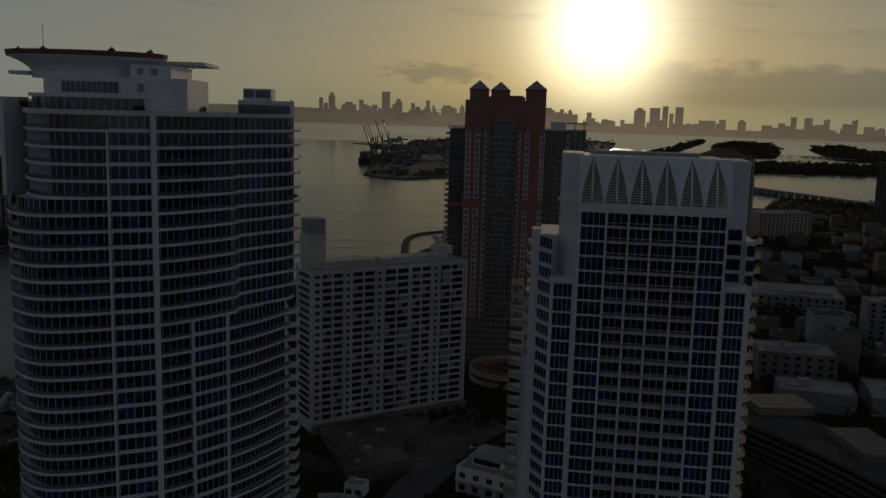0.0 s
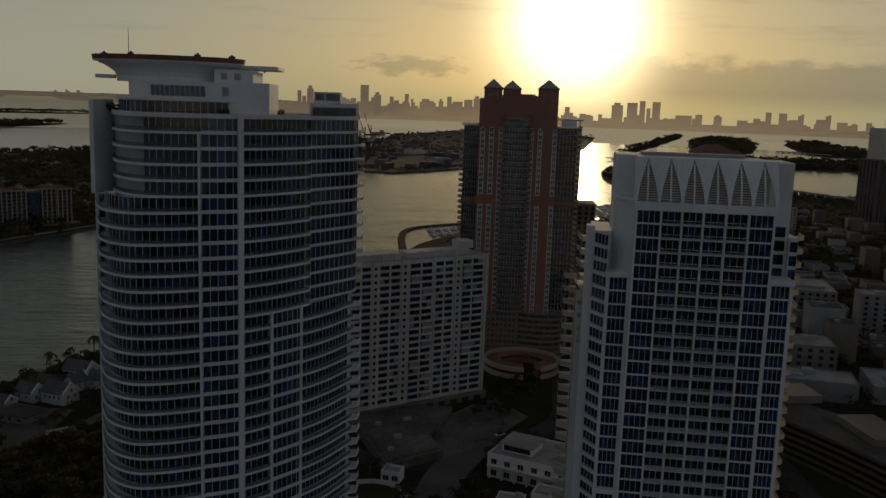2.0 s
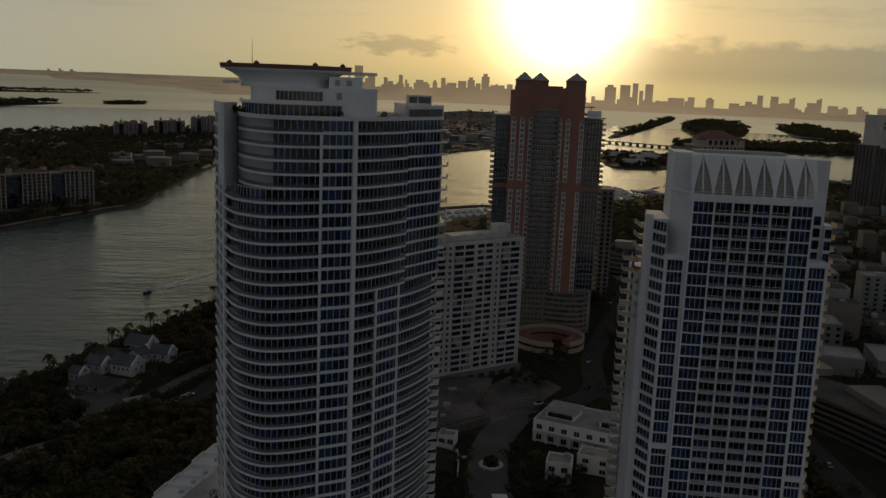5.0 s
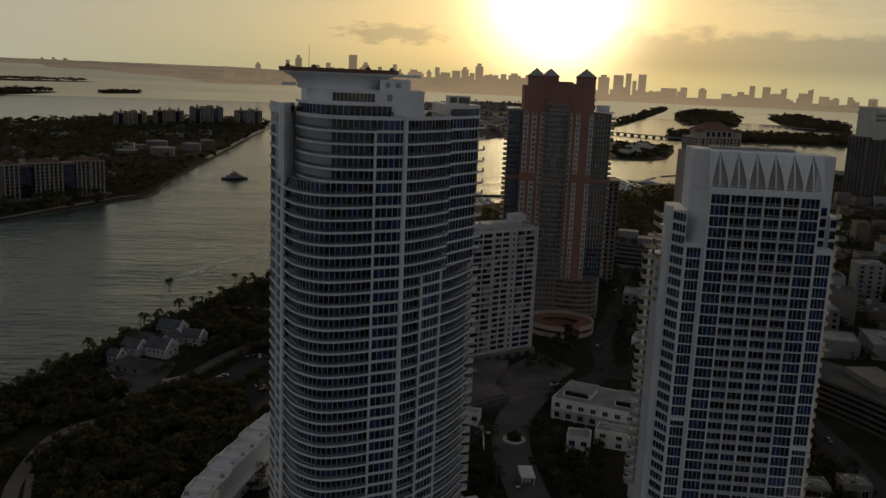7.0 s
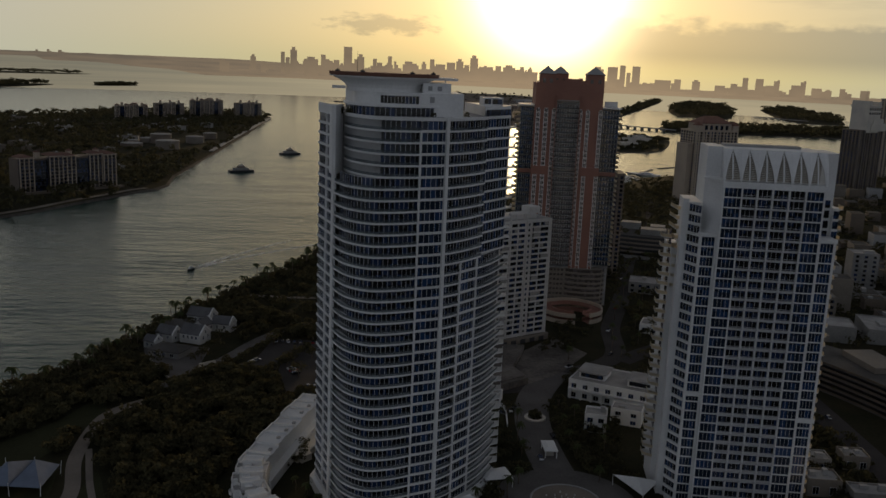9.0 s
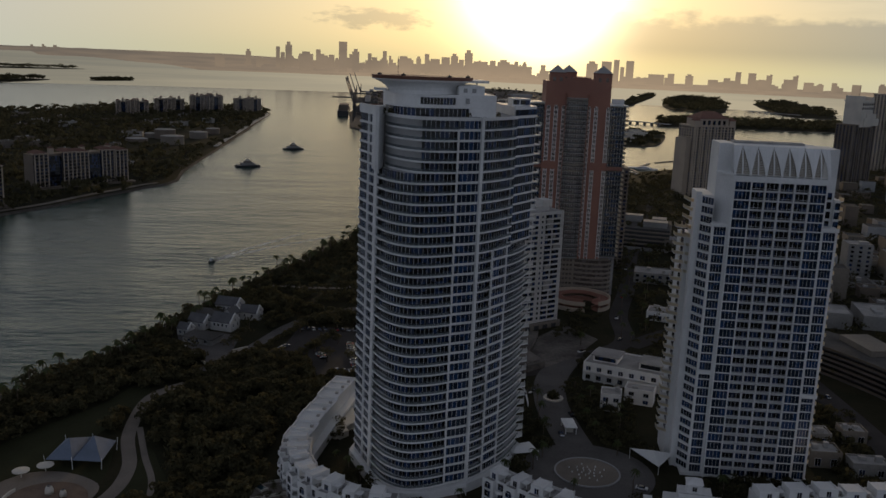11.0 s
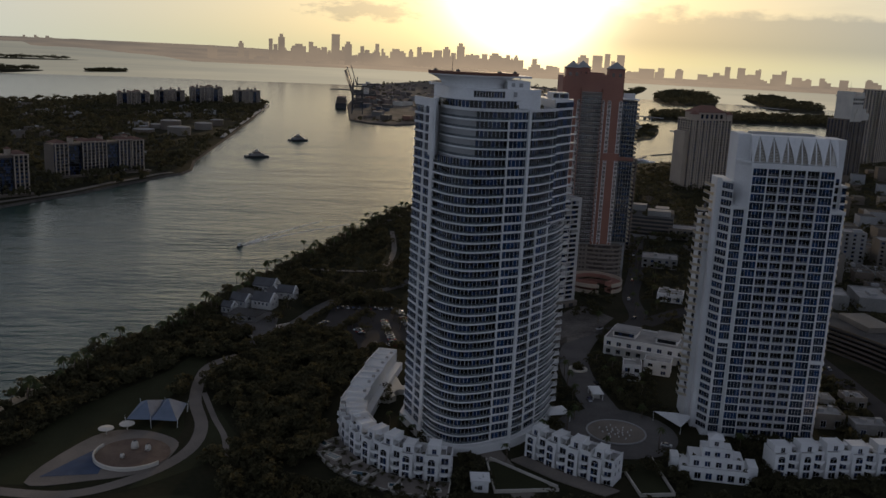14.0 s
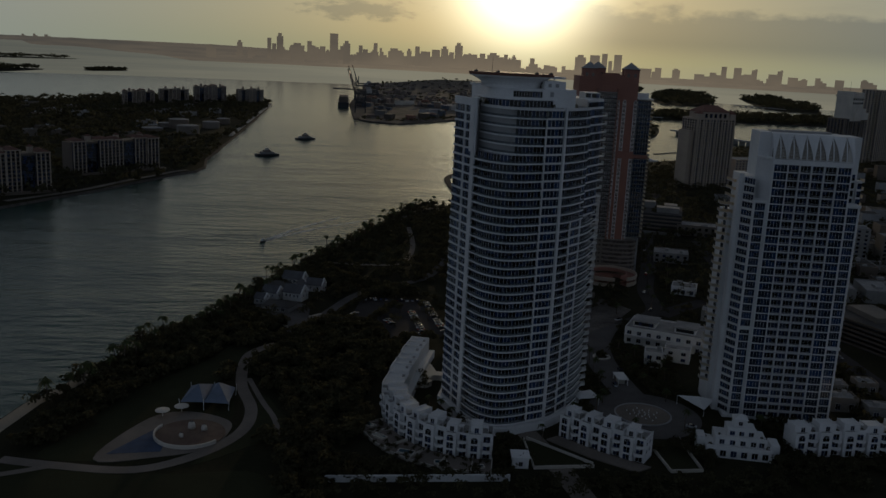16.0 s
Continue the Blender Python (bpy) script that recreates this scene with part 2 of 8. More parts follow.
def glass_material(name, dark, blue, rough=0.06):
    """Window glass seen from outside: dark rooms behind, drawn blinds in some."""
    mat = material(name, dark, rough, 0.0, second=dark, spec=0.5)
    mat.node_tree.nodes["Principled BSDF"].inputs["IOR"].default_value = 1.6
    nt = mat.node_tree
    b = nt.nodes["Principled BSDF"]
    geo = nt.nodes.new("ShaderNodeNewGeometry")
    ramp = nt.nodes.new("ShaderNodeValToRGB")
    ramp.color_ramp.interpolation = "CONSTANT"
    e = ramp.color_ramp.elements
    e[0].color, e[1].color = (*dark, 1), (*blue, 1)
    e[0].position, e[1].position = 0.0, 0.62
    m = e.new(0.86)
    m.color = (*[0.5 * (p + q) + 0.02 for p, q in zip(dark, blue)], 1)
    mix = nt.nodes.new("ShaderNodeMath")
    mix.operation = "MULTIPLY_ADD"
    mix.inputs[1].default_value = 7.31
    nt.links.new(nt.nodes.new("ShaderNodeObjectInfo").outputs["Random"], mix.inputs[0])
    cell = nt.nodes.new("ShaderNodeVectorMath")
    cell.operation = "SNAP"
    cell.inputs[1].default_value = (1.6, 1.6, 3.3)
    nt.links.new(geo.outputs["Position"], cell.inputs[0])
    white = nt.nodes.new("ShaderNodeTexWhiteNoise")
    nt.links.new(cell.outputs[0], white.inputs[0])
    nt.links.new(white.outputs[0], mix.inputs[2])
    wrap = nt.nodes.new("ShaderNodeMath")
    wrap.operation = "FRACT"
    nt.links.new(mix.outputs[0], wrap.inputs[0])
    nt.links.new(wrap.outputs[0], ramp.inputs[0])
    nt.links.new(ramp.outputs[0], b.inputs["Base Color"])
    return mat


def water_material():
    mat = bpy.data.materials.new("bay_water")
    mat.use_nodes = True
    nt = mat.node_tree
    N, L = nt.nodes.new, nt.links.new
    b = nt.nodes["Principled BSDF"]
    b.inputs["Base Color"].default_value = (0.010, 0.040, 0.028, 1)
    b.inputs["Roughness"].default_value = 0.26
    b.inputs["IOR"].default_value = 1.42
    b.inputs["Specular Tint"].default_value = (0.86, 1.0, 0.97, 1)
    geo = N("ShaderNodeNewGeometry")
    wave, swell = N("ShaderNodeTexNoise"), N("ShaderNodeTexNoise")
    mp = N("ShaderNodeMapping")
    mp.inputs["Rotation"].default_value = (0, 0, radians(20))
    mp.inputs["Scale"].default_value = (0.35, 1.0, 1.0)
    L(geo.outputs["Position"], mp.inputs[0])
    for n, s, d in ((wave, 0.15, 7.0), (swell, 0.016, 3.0)):
        n.inputs["Scale"].default_value, n.inputs["Detail"].default_value = s, d
        L(mp.outputs[0], n.inputs[0])
    total = N("ShaderNodeMath")
    total.operation = "MULTIPLY_ADD"
    total.inputs[1].default_value = 3.0
    L(swell.outputs[0], total.inputs[0])
    L(wave.outputs[0], total.inputs[2])
    bp = N("ShaderNodeBump")
    bp.inputs["Strength"].default_value, bp.inputs["Distance"].default_value = 0.62, 2.0
    calm, where = N("ShaderNodeMapRange"), N("ShaderNodeSeparateXYZ")     # lower waves out in the open bay
    calm.inputs[1].default_value, calm.inputs[2].default_value, calm.inputs[3].default_value, calm.inputs[4].default_value = 400.0, 1700.0, 0.85, 0.16
    L(geo.outputs["Position"], where.inputs[0])
    L(where.outputs[1], calm.inputs[0])
    sheen = N("ShaderNodeMapRange")
    sheen.inputs[1].default_value, sheen.inputs[2].default_value, sheen.inputs[3].default_value, sheen.inputs[4].default_value = 700.0, 2200.0, 0.24, 0.19
    L(where.outputs[1], sheen.inputs[0])
    L(sheen.outputs[0], b.inputs["Roughness"])
    L(calm.outputs[0], bp.inputs["Strength"])
    level = N("ShaderNodeCombineXYZ")                      # the sheet lies level
    level.inputs[2].default_value = 1.0
    face = N("ShaderNodeMapRange")                         # far out only the near faces of the swell are seen
    face.inputs[1].default_value, face.inputs[2].default_value, face.inputs[3].default_value, face.inputs[4].default_value = 900.0, 3400.0, 0.0, -0.022
    L(where.outputs[1], face.inputs[0])
    L(face.outputs[0], level.inputs[1])
    L(level.outputs[0], bp.inputs["Normal"])
    L(total.outputs[0], bp.inputs["Height"])
    L(bp.outputs[0], b.inputs["Normal"])
    return mat


M_WHITE = material("white_stucco", (0.77, 0.77, 0.76), 0.75, second=(0.63, 0.63, 0.62), scale=0.09, fine=1.6)
M_CREAM = material("cream_stucco", (0.62, 0.58, 0.50), 0.8, second=(0.48, 0.45, 0.40), scale=0.08, fine=1.5)
M_TAN = material("tan_stucco", (0.46, 0.38, 0.29), 0.8, second=(0.36, 0.30, 0.24), scale=0.06, fine=1.2)
M_RED = material("terracotta_stucco", (0.31, 0.148, 0.108), 0.8, second=(0.24, 0.115, 0.085), scale=0.06, fine=1.2)
M_GREY = material("grey_concrete", (0.36, 0.36, 0.35), 0.85, second=(0.27, 0.27, 0.27), scale=0.1, fine=2.0, bump=0.02)
M_ROOF = material("roof_gravel", (0.42, 0.41, 0.39), 0.9, second=(0.26, 0.255, 0.25), scale=0.12, fine=2.5, spec=0.03)
M_BROWN = material("rust_brown_rim", (0.20, 0.09, 0.06), 0.7, scale=0.2)
M_GLASS = glass_material("window_glass", (0.010, 0.011, 0.014), (0.020, 0.038, 0.095))
M_GLASS_B = glass_material("blue_window_glass", (0.014, 0.022, 0.038), (0.022, 0.052, 0.125))
# red tower's bronze panes, lightened to paint in the haze and glare over it
M_GLASS_P = glass_material("hazed_bronze_glass", (0.075, 0.062, 0.056), (0.14, 0.12, 0.115), 0.15)
M_RAIL = material("glass_railing", (0.21, 0.235, 0.26), 0.12, second=(0.10, 0.12, 0.14), scale=0.1, spec=0.7)
_nt = M_RAIL.node_tree
_tr, _mx = _nt.nodes.new("ShaderNodeBsdfTransparent"), _nt.nodes.new("ShaderNodeMixShader")
_tr.inputs[0].default_value, _mx.inputs[0].default_value = (0.85, 0.88, 0.88, 1), 0.68
_nt.links.new(_nt.nodes["Principled BSDF"].outputs[0], _mx.inputs[1])
_nt.links.new(_tr.outputs[0], _mx.inputs[2])
_nt.links.new(_mx.outputs[0], _nt.nodes["Material Output"].inputs[0])
M_FRAME = material("window_frame_white", (0.62, 0.62, 0.63), 0.5, scale=0.3)
# dark metal; also paints the shade inside open decks and arcade openings
M_DARK = material("dark_metal_and_shade", (0.05, 0.05, 0.055), 0.5, 0.3, scale=0.3)
M_ASPHALT = material("asphalt", (0.075, 0.068, 0.065), 0.9, second=(0.05, 0.046, 0.044), scale=0.06, fine=1.5, spec=0.03)
M_PAVE = material("pale_paving", (0.26, 0.225, 0.19), 0.85, second=(0.17, 0.15, 0.13), scale=0.08, fine=1.4, spec=0.03)
M_SAND = material("sand", (0.42, 0.36, 0.27), 0.95, second=(0.30, 0.26, 0.20), scale=0.05, fine=1.0, spec=0.03)
M_EARTH = material("undergrowth", (0.042, 0.037, 0.022), 0.95, second=(0.022, 0.024, 0.014), scale=0.035, fine=0.5, bump=0.5, spec=0.03)
M_GRASS = material("lawn", (0.046, 0.048, 0.026), 0.95, second=(0.033, 0.034, 0.019), scale=0.05, fine=1.2, spec=0.03)
M_LEAF = material("foliage", (0.090, 0.083, 0.045), 0.9, second=(0.042, 0.039, 0.022), scale=0.05, fine=0.5, spread=0.42, island=True, spec=0.05)
M_PALM = material("palm_fronds", (0.08, 0.10, 0.04), 0.7, second=(0.05, 0.065, 0.025), scale=0.5, spec=0.1)
for _m in (M_LEAF, M_PALM):                                # leaves let some light through
    _nt = _m.node_tree
    _tr, _mx = _nt.nodes.new("ShaderNodeBsdfTranslucent"), _nt.nodes.new("ShaderNodeMixShader")
    _tr.inputs[0].default_value, _mx.inputs[0].default_value = (0.10, 0.092, 0.052, 1), 0.32
    _nt.links.new(_nt.nodes["Principled BSDF"].outputs[0], _mx.inputs[1])
    _nt.links.new(_tr.outputs[0], _mx.inputs[2])
    _nt.links.new(_mx.outputs[0], _nt.nodes["Material Output"].inputs[0])
M_BARK = material("bark", (0.16, 0.12, 0.09), 0.9, scale=0.8)
M_ROCK = material("shore_rock", (0.11, 0.098, 0.085), 0.95, second=(0.05, 0.046, 0.042), scale=0.2, fine=2.0, bump=0.3, spec=0.03)
M_WATER = water_material()
M_POOL = material("pool_water", (0.03, 0.075, 0.10), 0.1, second=(0.025, 0.06, 0.085), scale=0.3, spec=0.6)
M_WORN_WHITE = material("weathered_white", (0.31, 0.30, 0.285), 0.85, second=(0.20, 0.195, 0.185), scale=0.05, fine=0.9)
M_WORN_CREAM = material("weathered_cream", (0.23, 0.20, 0.165), 0.85, second=(0.15, 0.132, 0.11), scale=0.05, fine=0.9)
# weathered tan walls; also the painted shade behind the crown slats
M_WORN_TAN = material("weathered_tan_and_shade", (0.18, 0.145, 0.112), 0.85, second=(0.12, 0.097, 0.076), scale=0.05, fine=0.9)
M_OLD_ROOF = material("dark_roofing", (0.13, 0.123, 0.115), 0.9, second=(0.07, 0.067, 0.063), scale=0.06, fine=1.2, spec=0.03)
M_QUAY = material("stained_quay_concrete", (0.21, 0.18, 0.15), 0.9, second=(0.10, 0.088, 0.072), scale=0.02, fine=0.3, spec=0.03)
M_FROST = material("frosted_rail", (0.55, 0.52, 0.45), 0.5, scale=0.3)
_nt = M_FROST.node_tree
_tr, _mx = _nt.nodes.new("ShaderNodeBsdfTranslucent"), _nt.nodes.new("ShaderNodeMixShader")
_tr.inputs[0].default_value = (0.75, 0.66, 0.48, 1)
_mx.inputs[0].default_value = 0.6
_nt.links.new(_nt.nodes["Principled BSDF"].outputs[0], _mx.inputs[1])
_nt.links.new(_tr.outputs[0], _mx.inputs[2])
_nt.links.new(_mx.outputs[0], _nt.nodes["Material Output"].inputs[0])
M_AGED = material("aged_white_stucco", (0.56, 0.55, 0.53), 0.8, second=(0.42, 0.415, 0.40), scale=0.07, fine=0.8)
M_DECK = material("stained_deck_concrete", (0.21, 0.19, 0.17), 0.9, second=(0.075, 0.068, 0.062), scale=0.05, fine=0.6, spec=0.03)


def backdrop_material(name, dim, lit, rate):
    """The far distance: a faintly luminous backdrop with haze painted into its glow, streaked along the horizon and
    lighter towards the sun's quarter.
    """
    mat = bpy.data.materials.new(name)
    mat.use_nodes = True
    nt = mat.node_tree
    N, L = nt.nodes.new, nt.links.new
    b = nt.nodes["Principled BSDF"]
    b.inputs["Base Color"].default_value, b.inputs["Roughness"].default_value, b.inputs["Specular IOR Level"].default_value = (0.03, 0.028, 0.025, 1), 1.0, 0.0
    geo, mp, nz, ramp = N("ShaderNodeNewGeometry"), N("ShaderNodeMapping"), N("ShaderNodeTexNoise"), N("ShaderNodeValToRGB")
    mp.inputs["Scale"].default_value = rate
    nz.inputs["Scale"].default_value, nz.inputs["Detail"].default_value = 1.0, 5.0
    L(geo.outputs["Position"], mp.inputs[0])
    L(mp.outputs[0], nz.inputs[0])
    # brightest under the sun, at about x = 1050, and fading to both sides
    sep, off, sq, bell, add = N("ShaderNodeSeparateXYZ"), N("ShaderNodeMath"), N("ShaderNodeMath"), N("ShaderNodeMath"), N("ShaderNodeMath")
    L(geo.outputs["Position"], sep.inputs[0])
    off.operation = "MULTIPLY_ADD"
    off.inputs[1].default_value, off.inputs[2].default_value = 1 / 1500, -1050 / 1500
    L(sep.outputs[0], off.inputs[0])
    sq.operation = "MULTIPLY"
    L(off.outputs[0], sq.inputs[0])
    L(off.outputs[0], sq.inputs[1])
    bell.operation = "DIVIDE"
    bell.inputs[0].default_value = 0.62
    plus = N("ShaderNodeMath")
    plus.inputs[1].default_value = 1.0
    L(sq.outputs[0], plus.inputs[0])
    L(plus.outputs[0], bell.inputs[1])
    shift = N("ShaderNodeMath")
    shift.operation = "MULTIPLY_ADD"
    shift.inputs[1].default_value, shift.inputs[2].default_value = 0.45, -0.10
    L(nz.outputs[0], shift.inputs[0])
    # painted haze: stronger low down, thinning with height
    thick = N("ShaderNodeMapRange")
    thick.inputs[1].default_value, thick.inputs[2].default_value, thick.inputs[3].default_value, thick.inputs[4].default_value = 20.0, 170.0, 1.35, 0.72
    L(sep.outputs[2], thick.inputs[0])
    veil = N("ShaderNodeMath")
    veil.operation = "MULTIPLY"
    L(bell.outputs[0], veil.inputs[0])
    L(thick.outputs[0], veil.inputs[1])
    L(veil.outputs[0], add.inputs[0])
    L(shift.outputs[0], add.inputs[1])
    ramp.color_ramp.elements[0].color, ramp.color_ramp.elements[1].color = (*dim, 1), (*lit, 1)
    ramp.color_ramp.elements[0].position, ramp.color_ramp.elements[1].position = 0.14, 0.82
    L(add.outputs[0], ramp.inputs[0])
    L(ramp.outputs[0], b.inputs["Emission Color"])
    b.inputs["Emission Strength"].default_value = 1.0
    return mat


# haze on city and land, and sky sheen on water, painted as emission
M_HAZE = backdrop_material("skyline_haze_glow", (0.090, 0.079, 0.068), (0.34, 0.25, 0.165), (0.004, 0.004, 0.008))
M_FARLAND = backdrop_material("far_land_haze_glow", (0.098, 0.087, 0.076), (0.34, 0.25, 0.165), (0.005, 0.005, 0.09))
M_FARWATER = backdrop_material("far_water_sky_glow", (0.125, 0.13, 0.115), (0.42, 0.36, 0.25), (0.001, 0.001, 0.10))


# ---- water, land and paved ground ----
def build_water():
    g = Geo()
    radii = [120, 260, 420, 620, 900, 1300, 1800, 2400, 3000, 3300, 3700]
    rings = [[far((EYE_MID.x + r * math.sin(a), EYE_MID.y + r * math.cos(a), 0)) for a in [-math.tau * i / 90 for i in range(90)]] for r in radii]
    g.loft(rings, cap=False)
    g.f.append(tuple(range(0, 90)))
    solo("water", g, M_WATER, "grey-green rippled bay water under an evening sky", "water", kind="structure", smooth=True)
    def reach(r, a):                                       # the bay ends at the city shore, the sea runs on
        a = math.degrees((a + math.pi) % math.tau - math.pi)
        r = min(r, 7000) if -4 < a < 70 else r
        return r

    outer = [[far((EYE_MID.x + reach(r, a) * math.sin(a), EYE_MID.y + reach(r, a) * math.cos(a), 0)) for a in [-math.tau * i / 90 for i in range(90)]] for r in (3700, 4000, 4600, 5400, 6400, 7600, 9500, 13000, 18000)]
    solo("backdrop_far_water", Geo().loft(outer, cap=False), M_FARWATER, "far water of the bay towards the horizon with painted sky sheen", "backdrop", kind="structure", smooth=True)


SHORE = [(-420, -900), (-330, 0), (-294, 120), (-269, 214), (-259, 234), (-249, 258), (-238, 289), (-225, 311), (-210, 334), (-198, 371), (-184, 403), (-168, 439), (-139, 506), (-99, 593), (-52, 700),
         (-30, 722), (-12, 712), (10, 770), (32, 835), (60, 880), (110, 930), (200, 1000), (262, 1040), (310, 1050), (330, 1120), (400, 1160), (540, 1240), (640, 1420), (700, 1455),
         (760, 1400), (960, 1500), (1300, 1700), (2600, 2100), (2600, -900)]
FISHER = [(-432, 636), (-409, 675), (-385, 719), (-358, 763), (-332, 822), (-312, 859), (-296, 897), (-281, 918), (-274, 954), (-280, 1031), (-266, 1321), (-251, 1654), (-235, 2180), (-262, 2290), (-359, 2400),
          (-621, 2228), (-806, 1990), (-1300, 1800), (-1700, 1200), (-1300, 500), (-700, 420)]
PORT = [(-46, 1788), (-10, 1715), (41, 1686), (117, 1762), (227, 1900), (420, 2200), (720, 2900), (1080, 4100), (900, 4700), (560, 4700), (110, 3659), (10, 2700), (-29, 2304)]
TERMINAL = [(437, 1569), (520, 1548), (600, 1680), (680, 1890), (640, 1960), (540, 1960), (480, 1800)]
CAUSEWAY = [(748, 2576), (1039, 3164), (1619, 4418), (1753, 4861), (1110, 3462), (780, 2720)]
ISLE_ROUND = [(1244, 3327), (1155, 2990), (1230, 2930), (1302, 2918), (1443, 3189), (1640, 3600), (1851, 4184), (1769, 4380), (1480, 3900)]
ISLE_EAST = [(1531, 2918), (1600, 2762), (1700, 2850), (1950, 3364), (2149, 4025), (1950, 3950), (1780, 3600)]
ISLE_LONG = [(838, 2339), (785, 2158), (923, 2124), (1217, 2098), (1330, 2060), (1560, 2240), (1472, 2430), (1147, 2480), (944, 2480)]
ISLE_MANGROVE = [(-1057, 3878), (-1000, 3930), (-935, 4030), (-960, 4120), (-1060, 4060), (-1090, 3940)]
ISLE_SOUTH = [(-1600, 3300), (-1300, 3408), (-1222, 3800), (-1300, 3860), (-1500, 3700)]
ISLE_KEY = [(-2300, 5100), (-1935, 5253), (-1570, 5572), (-1650, 5750), (-2400, 5500)]


def area2(poly):
    return sum(a[0] * b[1] - b[0] * a[1] for a, b in zip(poly, list(poly[1:]) + [poly[0]]))


def land(name, poly, top, mat, label, skirt=5.0, rounded=True):
    poly = [Vector(p) for p in poly]
    if area2(poly) < 0:
        poly.reverse()
    if rounded:
        poly = curve(poly, 4, True)
    outer = inset(poly, -skirt, True)
    rings = [[far((*p, -1.5)) for p in outer], [far((*p, top)) for p in poly]]
    ob = solo(name, Geo().quad(*[far((*p, top)) for p in poly]), mat, label, "ground", kind="structure")
    part("shore_revetment", Geo().loft(rings, cap=False), M_ROCK, ob, "dark rock revetment along the water")
    return ob


def patch(name, poly, z, mat, label, category="pavement", smooth_edge=False):
    poly = [Vector(p) for p in poly]
    if area2(poly) < 0:
        poly.reverse()
    if smooth_edge:
        poly = curve(poly, 5, True)
    return solo(name, Geo().prism(poly, 1.9, z), mat, label, category, kind="structure")


def road(name, line, width, z, mat, label):
    line = curve(line, 6)
    a, b = inset(line, width / 2), inset(line, -width / 2)
    g = Geo().loft([[(*p, 1.9) for p in b] + [(*p, 1.9) for p in reversed(a)], [(*p, z) for p in b] + [(*p, z) for p in reversed(a)]])
    return solo(name, g, mat, label, "road", kind="structure")


def disc(x, y, r, n=48):
    return [(x + r * math.cos(math.tau * i / n), y + r * math.sin(math.tau * i / n)) for i in range(n)]


def ring_geo(x, y, r0, r1, z0, z1, a0=0.0, a1=math.tau, n=48):
    """A ring, or a stretch of one, with a flat top."""
    whole = abs(a1 - a0 - math.tau) < 1e-6
    rings = []
    for i in range(n + 1):
        q = a0 + (a1 - a0) * (i % n if whole else i) / n
        rings.append([(x + r * math.cos(q), y + r * math.sin(q), z) for r, z in ((r0, z0), (r1, z0), (r1, z1), (r0, z1))])
    return Geo().loft(rings, cap=not whole)


build_water()
land("ground", SHORE, 2.0, M_EARTH, "low green shore land with dark undergrowth", rounded=False)
land("ground_island", FISHER, 2.0, M_EARTH, "low wooded island across the channel", rounded=False)
land("ground_port", PORT, 2.5, M_QUAY, "flat concrete port island with a dark quay", 3.0, False)
for isle, poly in (("ground_terminal", TERMINAL), ("ground_causeway", CAUSEWAY), ("ground_round_island", ISLE_ROUND), ("ground_east_island", ISLE_EAST),
                   ("ground_long_island", ISLE_LONG), ("ground_mangrove", ISLE_MANGROVE), ("ground_south_island", ISLE_SOUTH), ("ground_key", ISLE_KEY)):
    land(isle, poly, 1.8, M_EARTH, "low green island in the bay", 4.0)

# drives, plaza, car park and paths
CIRCLE = (-8.0, 192.5)
M_DRIVE = material("grey_drive_paving", (0.155, 0.145, 0.138), 0.9, second=(0.10, 0.094, 0.09), scale=0.07, fine=1.2, spec=0.03)
patch("pavement_plaza", disc(*CIRCLE, 25), 2.06, M_DRIVE, "grey round forecourt between two towers")
patch("pavement_circle", disc(*CIRCLE, 12), 2.2, M_PAVE, "pale paved circle in the forecourt")
solo("kerb_circle", ring_geo(*CIRCLE, 11.7, 12.4, 2.0, 2.45), M_GREY, "pale kerb round the paved circle", "kerb", kind="structure")
road("road_drive", [(-6, 205), (-6, 232), (-4, 262), (4, 292), (22, 325)], 15, 2.1, M_DRIVE, "grey entrance drive between planted beds")
road("road_street", [(20, 318), (58, 345), (74, 400), (104, 470), (150, 590), (215, 720), (280, 900)], 11, 2.07, M_ASPHALT, "dark tree-lined street")
road("road_cross", [(-40, 322), (-10, 300), (20, 318)], 10, 2.08, M_ASPHALT, "dark access road")
road("road_side", [(60, 340), (110, 372), (190, 385), (330, 430), (560, 520)], 12, 2.12, M_ASPHALT, "dark side street")
road("road_avenue", [(106, 130), (122, 200), (150, 420), (185, 560)], 13, 2.14, M_ASPHALT, "dark avenue behind the towers")
road("road_entry", [(-67, 190), (-64, 175), (-60, 150), (-56, 110)], 9, 2.08, M_PAVE, "paved entry drive beside the tower")
patch("pavement_carpark", [(-134, 318), (-124, 352), (-119, 377), (-80, 372), (-76, 300), (-108, 296), (-114, 330)], 2.07, M_ASPHALT, "dark asphalt car park among trees")
road("road_park", [(-166, 306), (-154.9, 318), (-140, 346), (-126, 376), (-108, 400), (-70, 430), (-40, 520)], 6, 2.1, M_DRIVE, "narrow dark park road")
road("pavement_path", [(-262, 163), (-242, 157), (-214, 152), (-193, 163), (-179, 182), (-176, 205), (-182, 235), (-181, 272), (-168, 290)], 5.2, 2.12, M_PAVE, "pale winding park path")
road("pavement_footpath", [(-179, 241), (-172, 214), (-166, 194), (-164, 174)], 2.4, 2.15, M_PAVE, "narrow pale park footpath")
road("pavement_promenade", [(-150, 480), (-118, 545), (-85, 605), (-45, 680), (-25, 700)], 6, 2.1, M_PAVE, "pale shore promenade")
road("pavement_park_walk", [(-150, 470), (-112, 462), (-85, 468), (-70, 520), (-64, 600)], 4, 2.13, M_PAVE, "pale winding park walk")
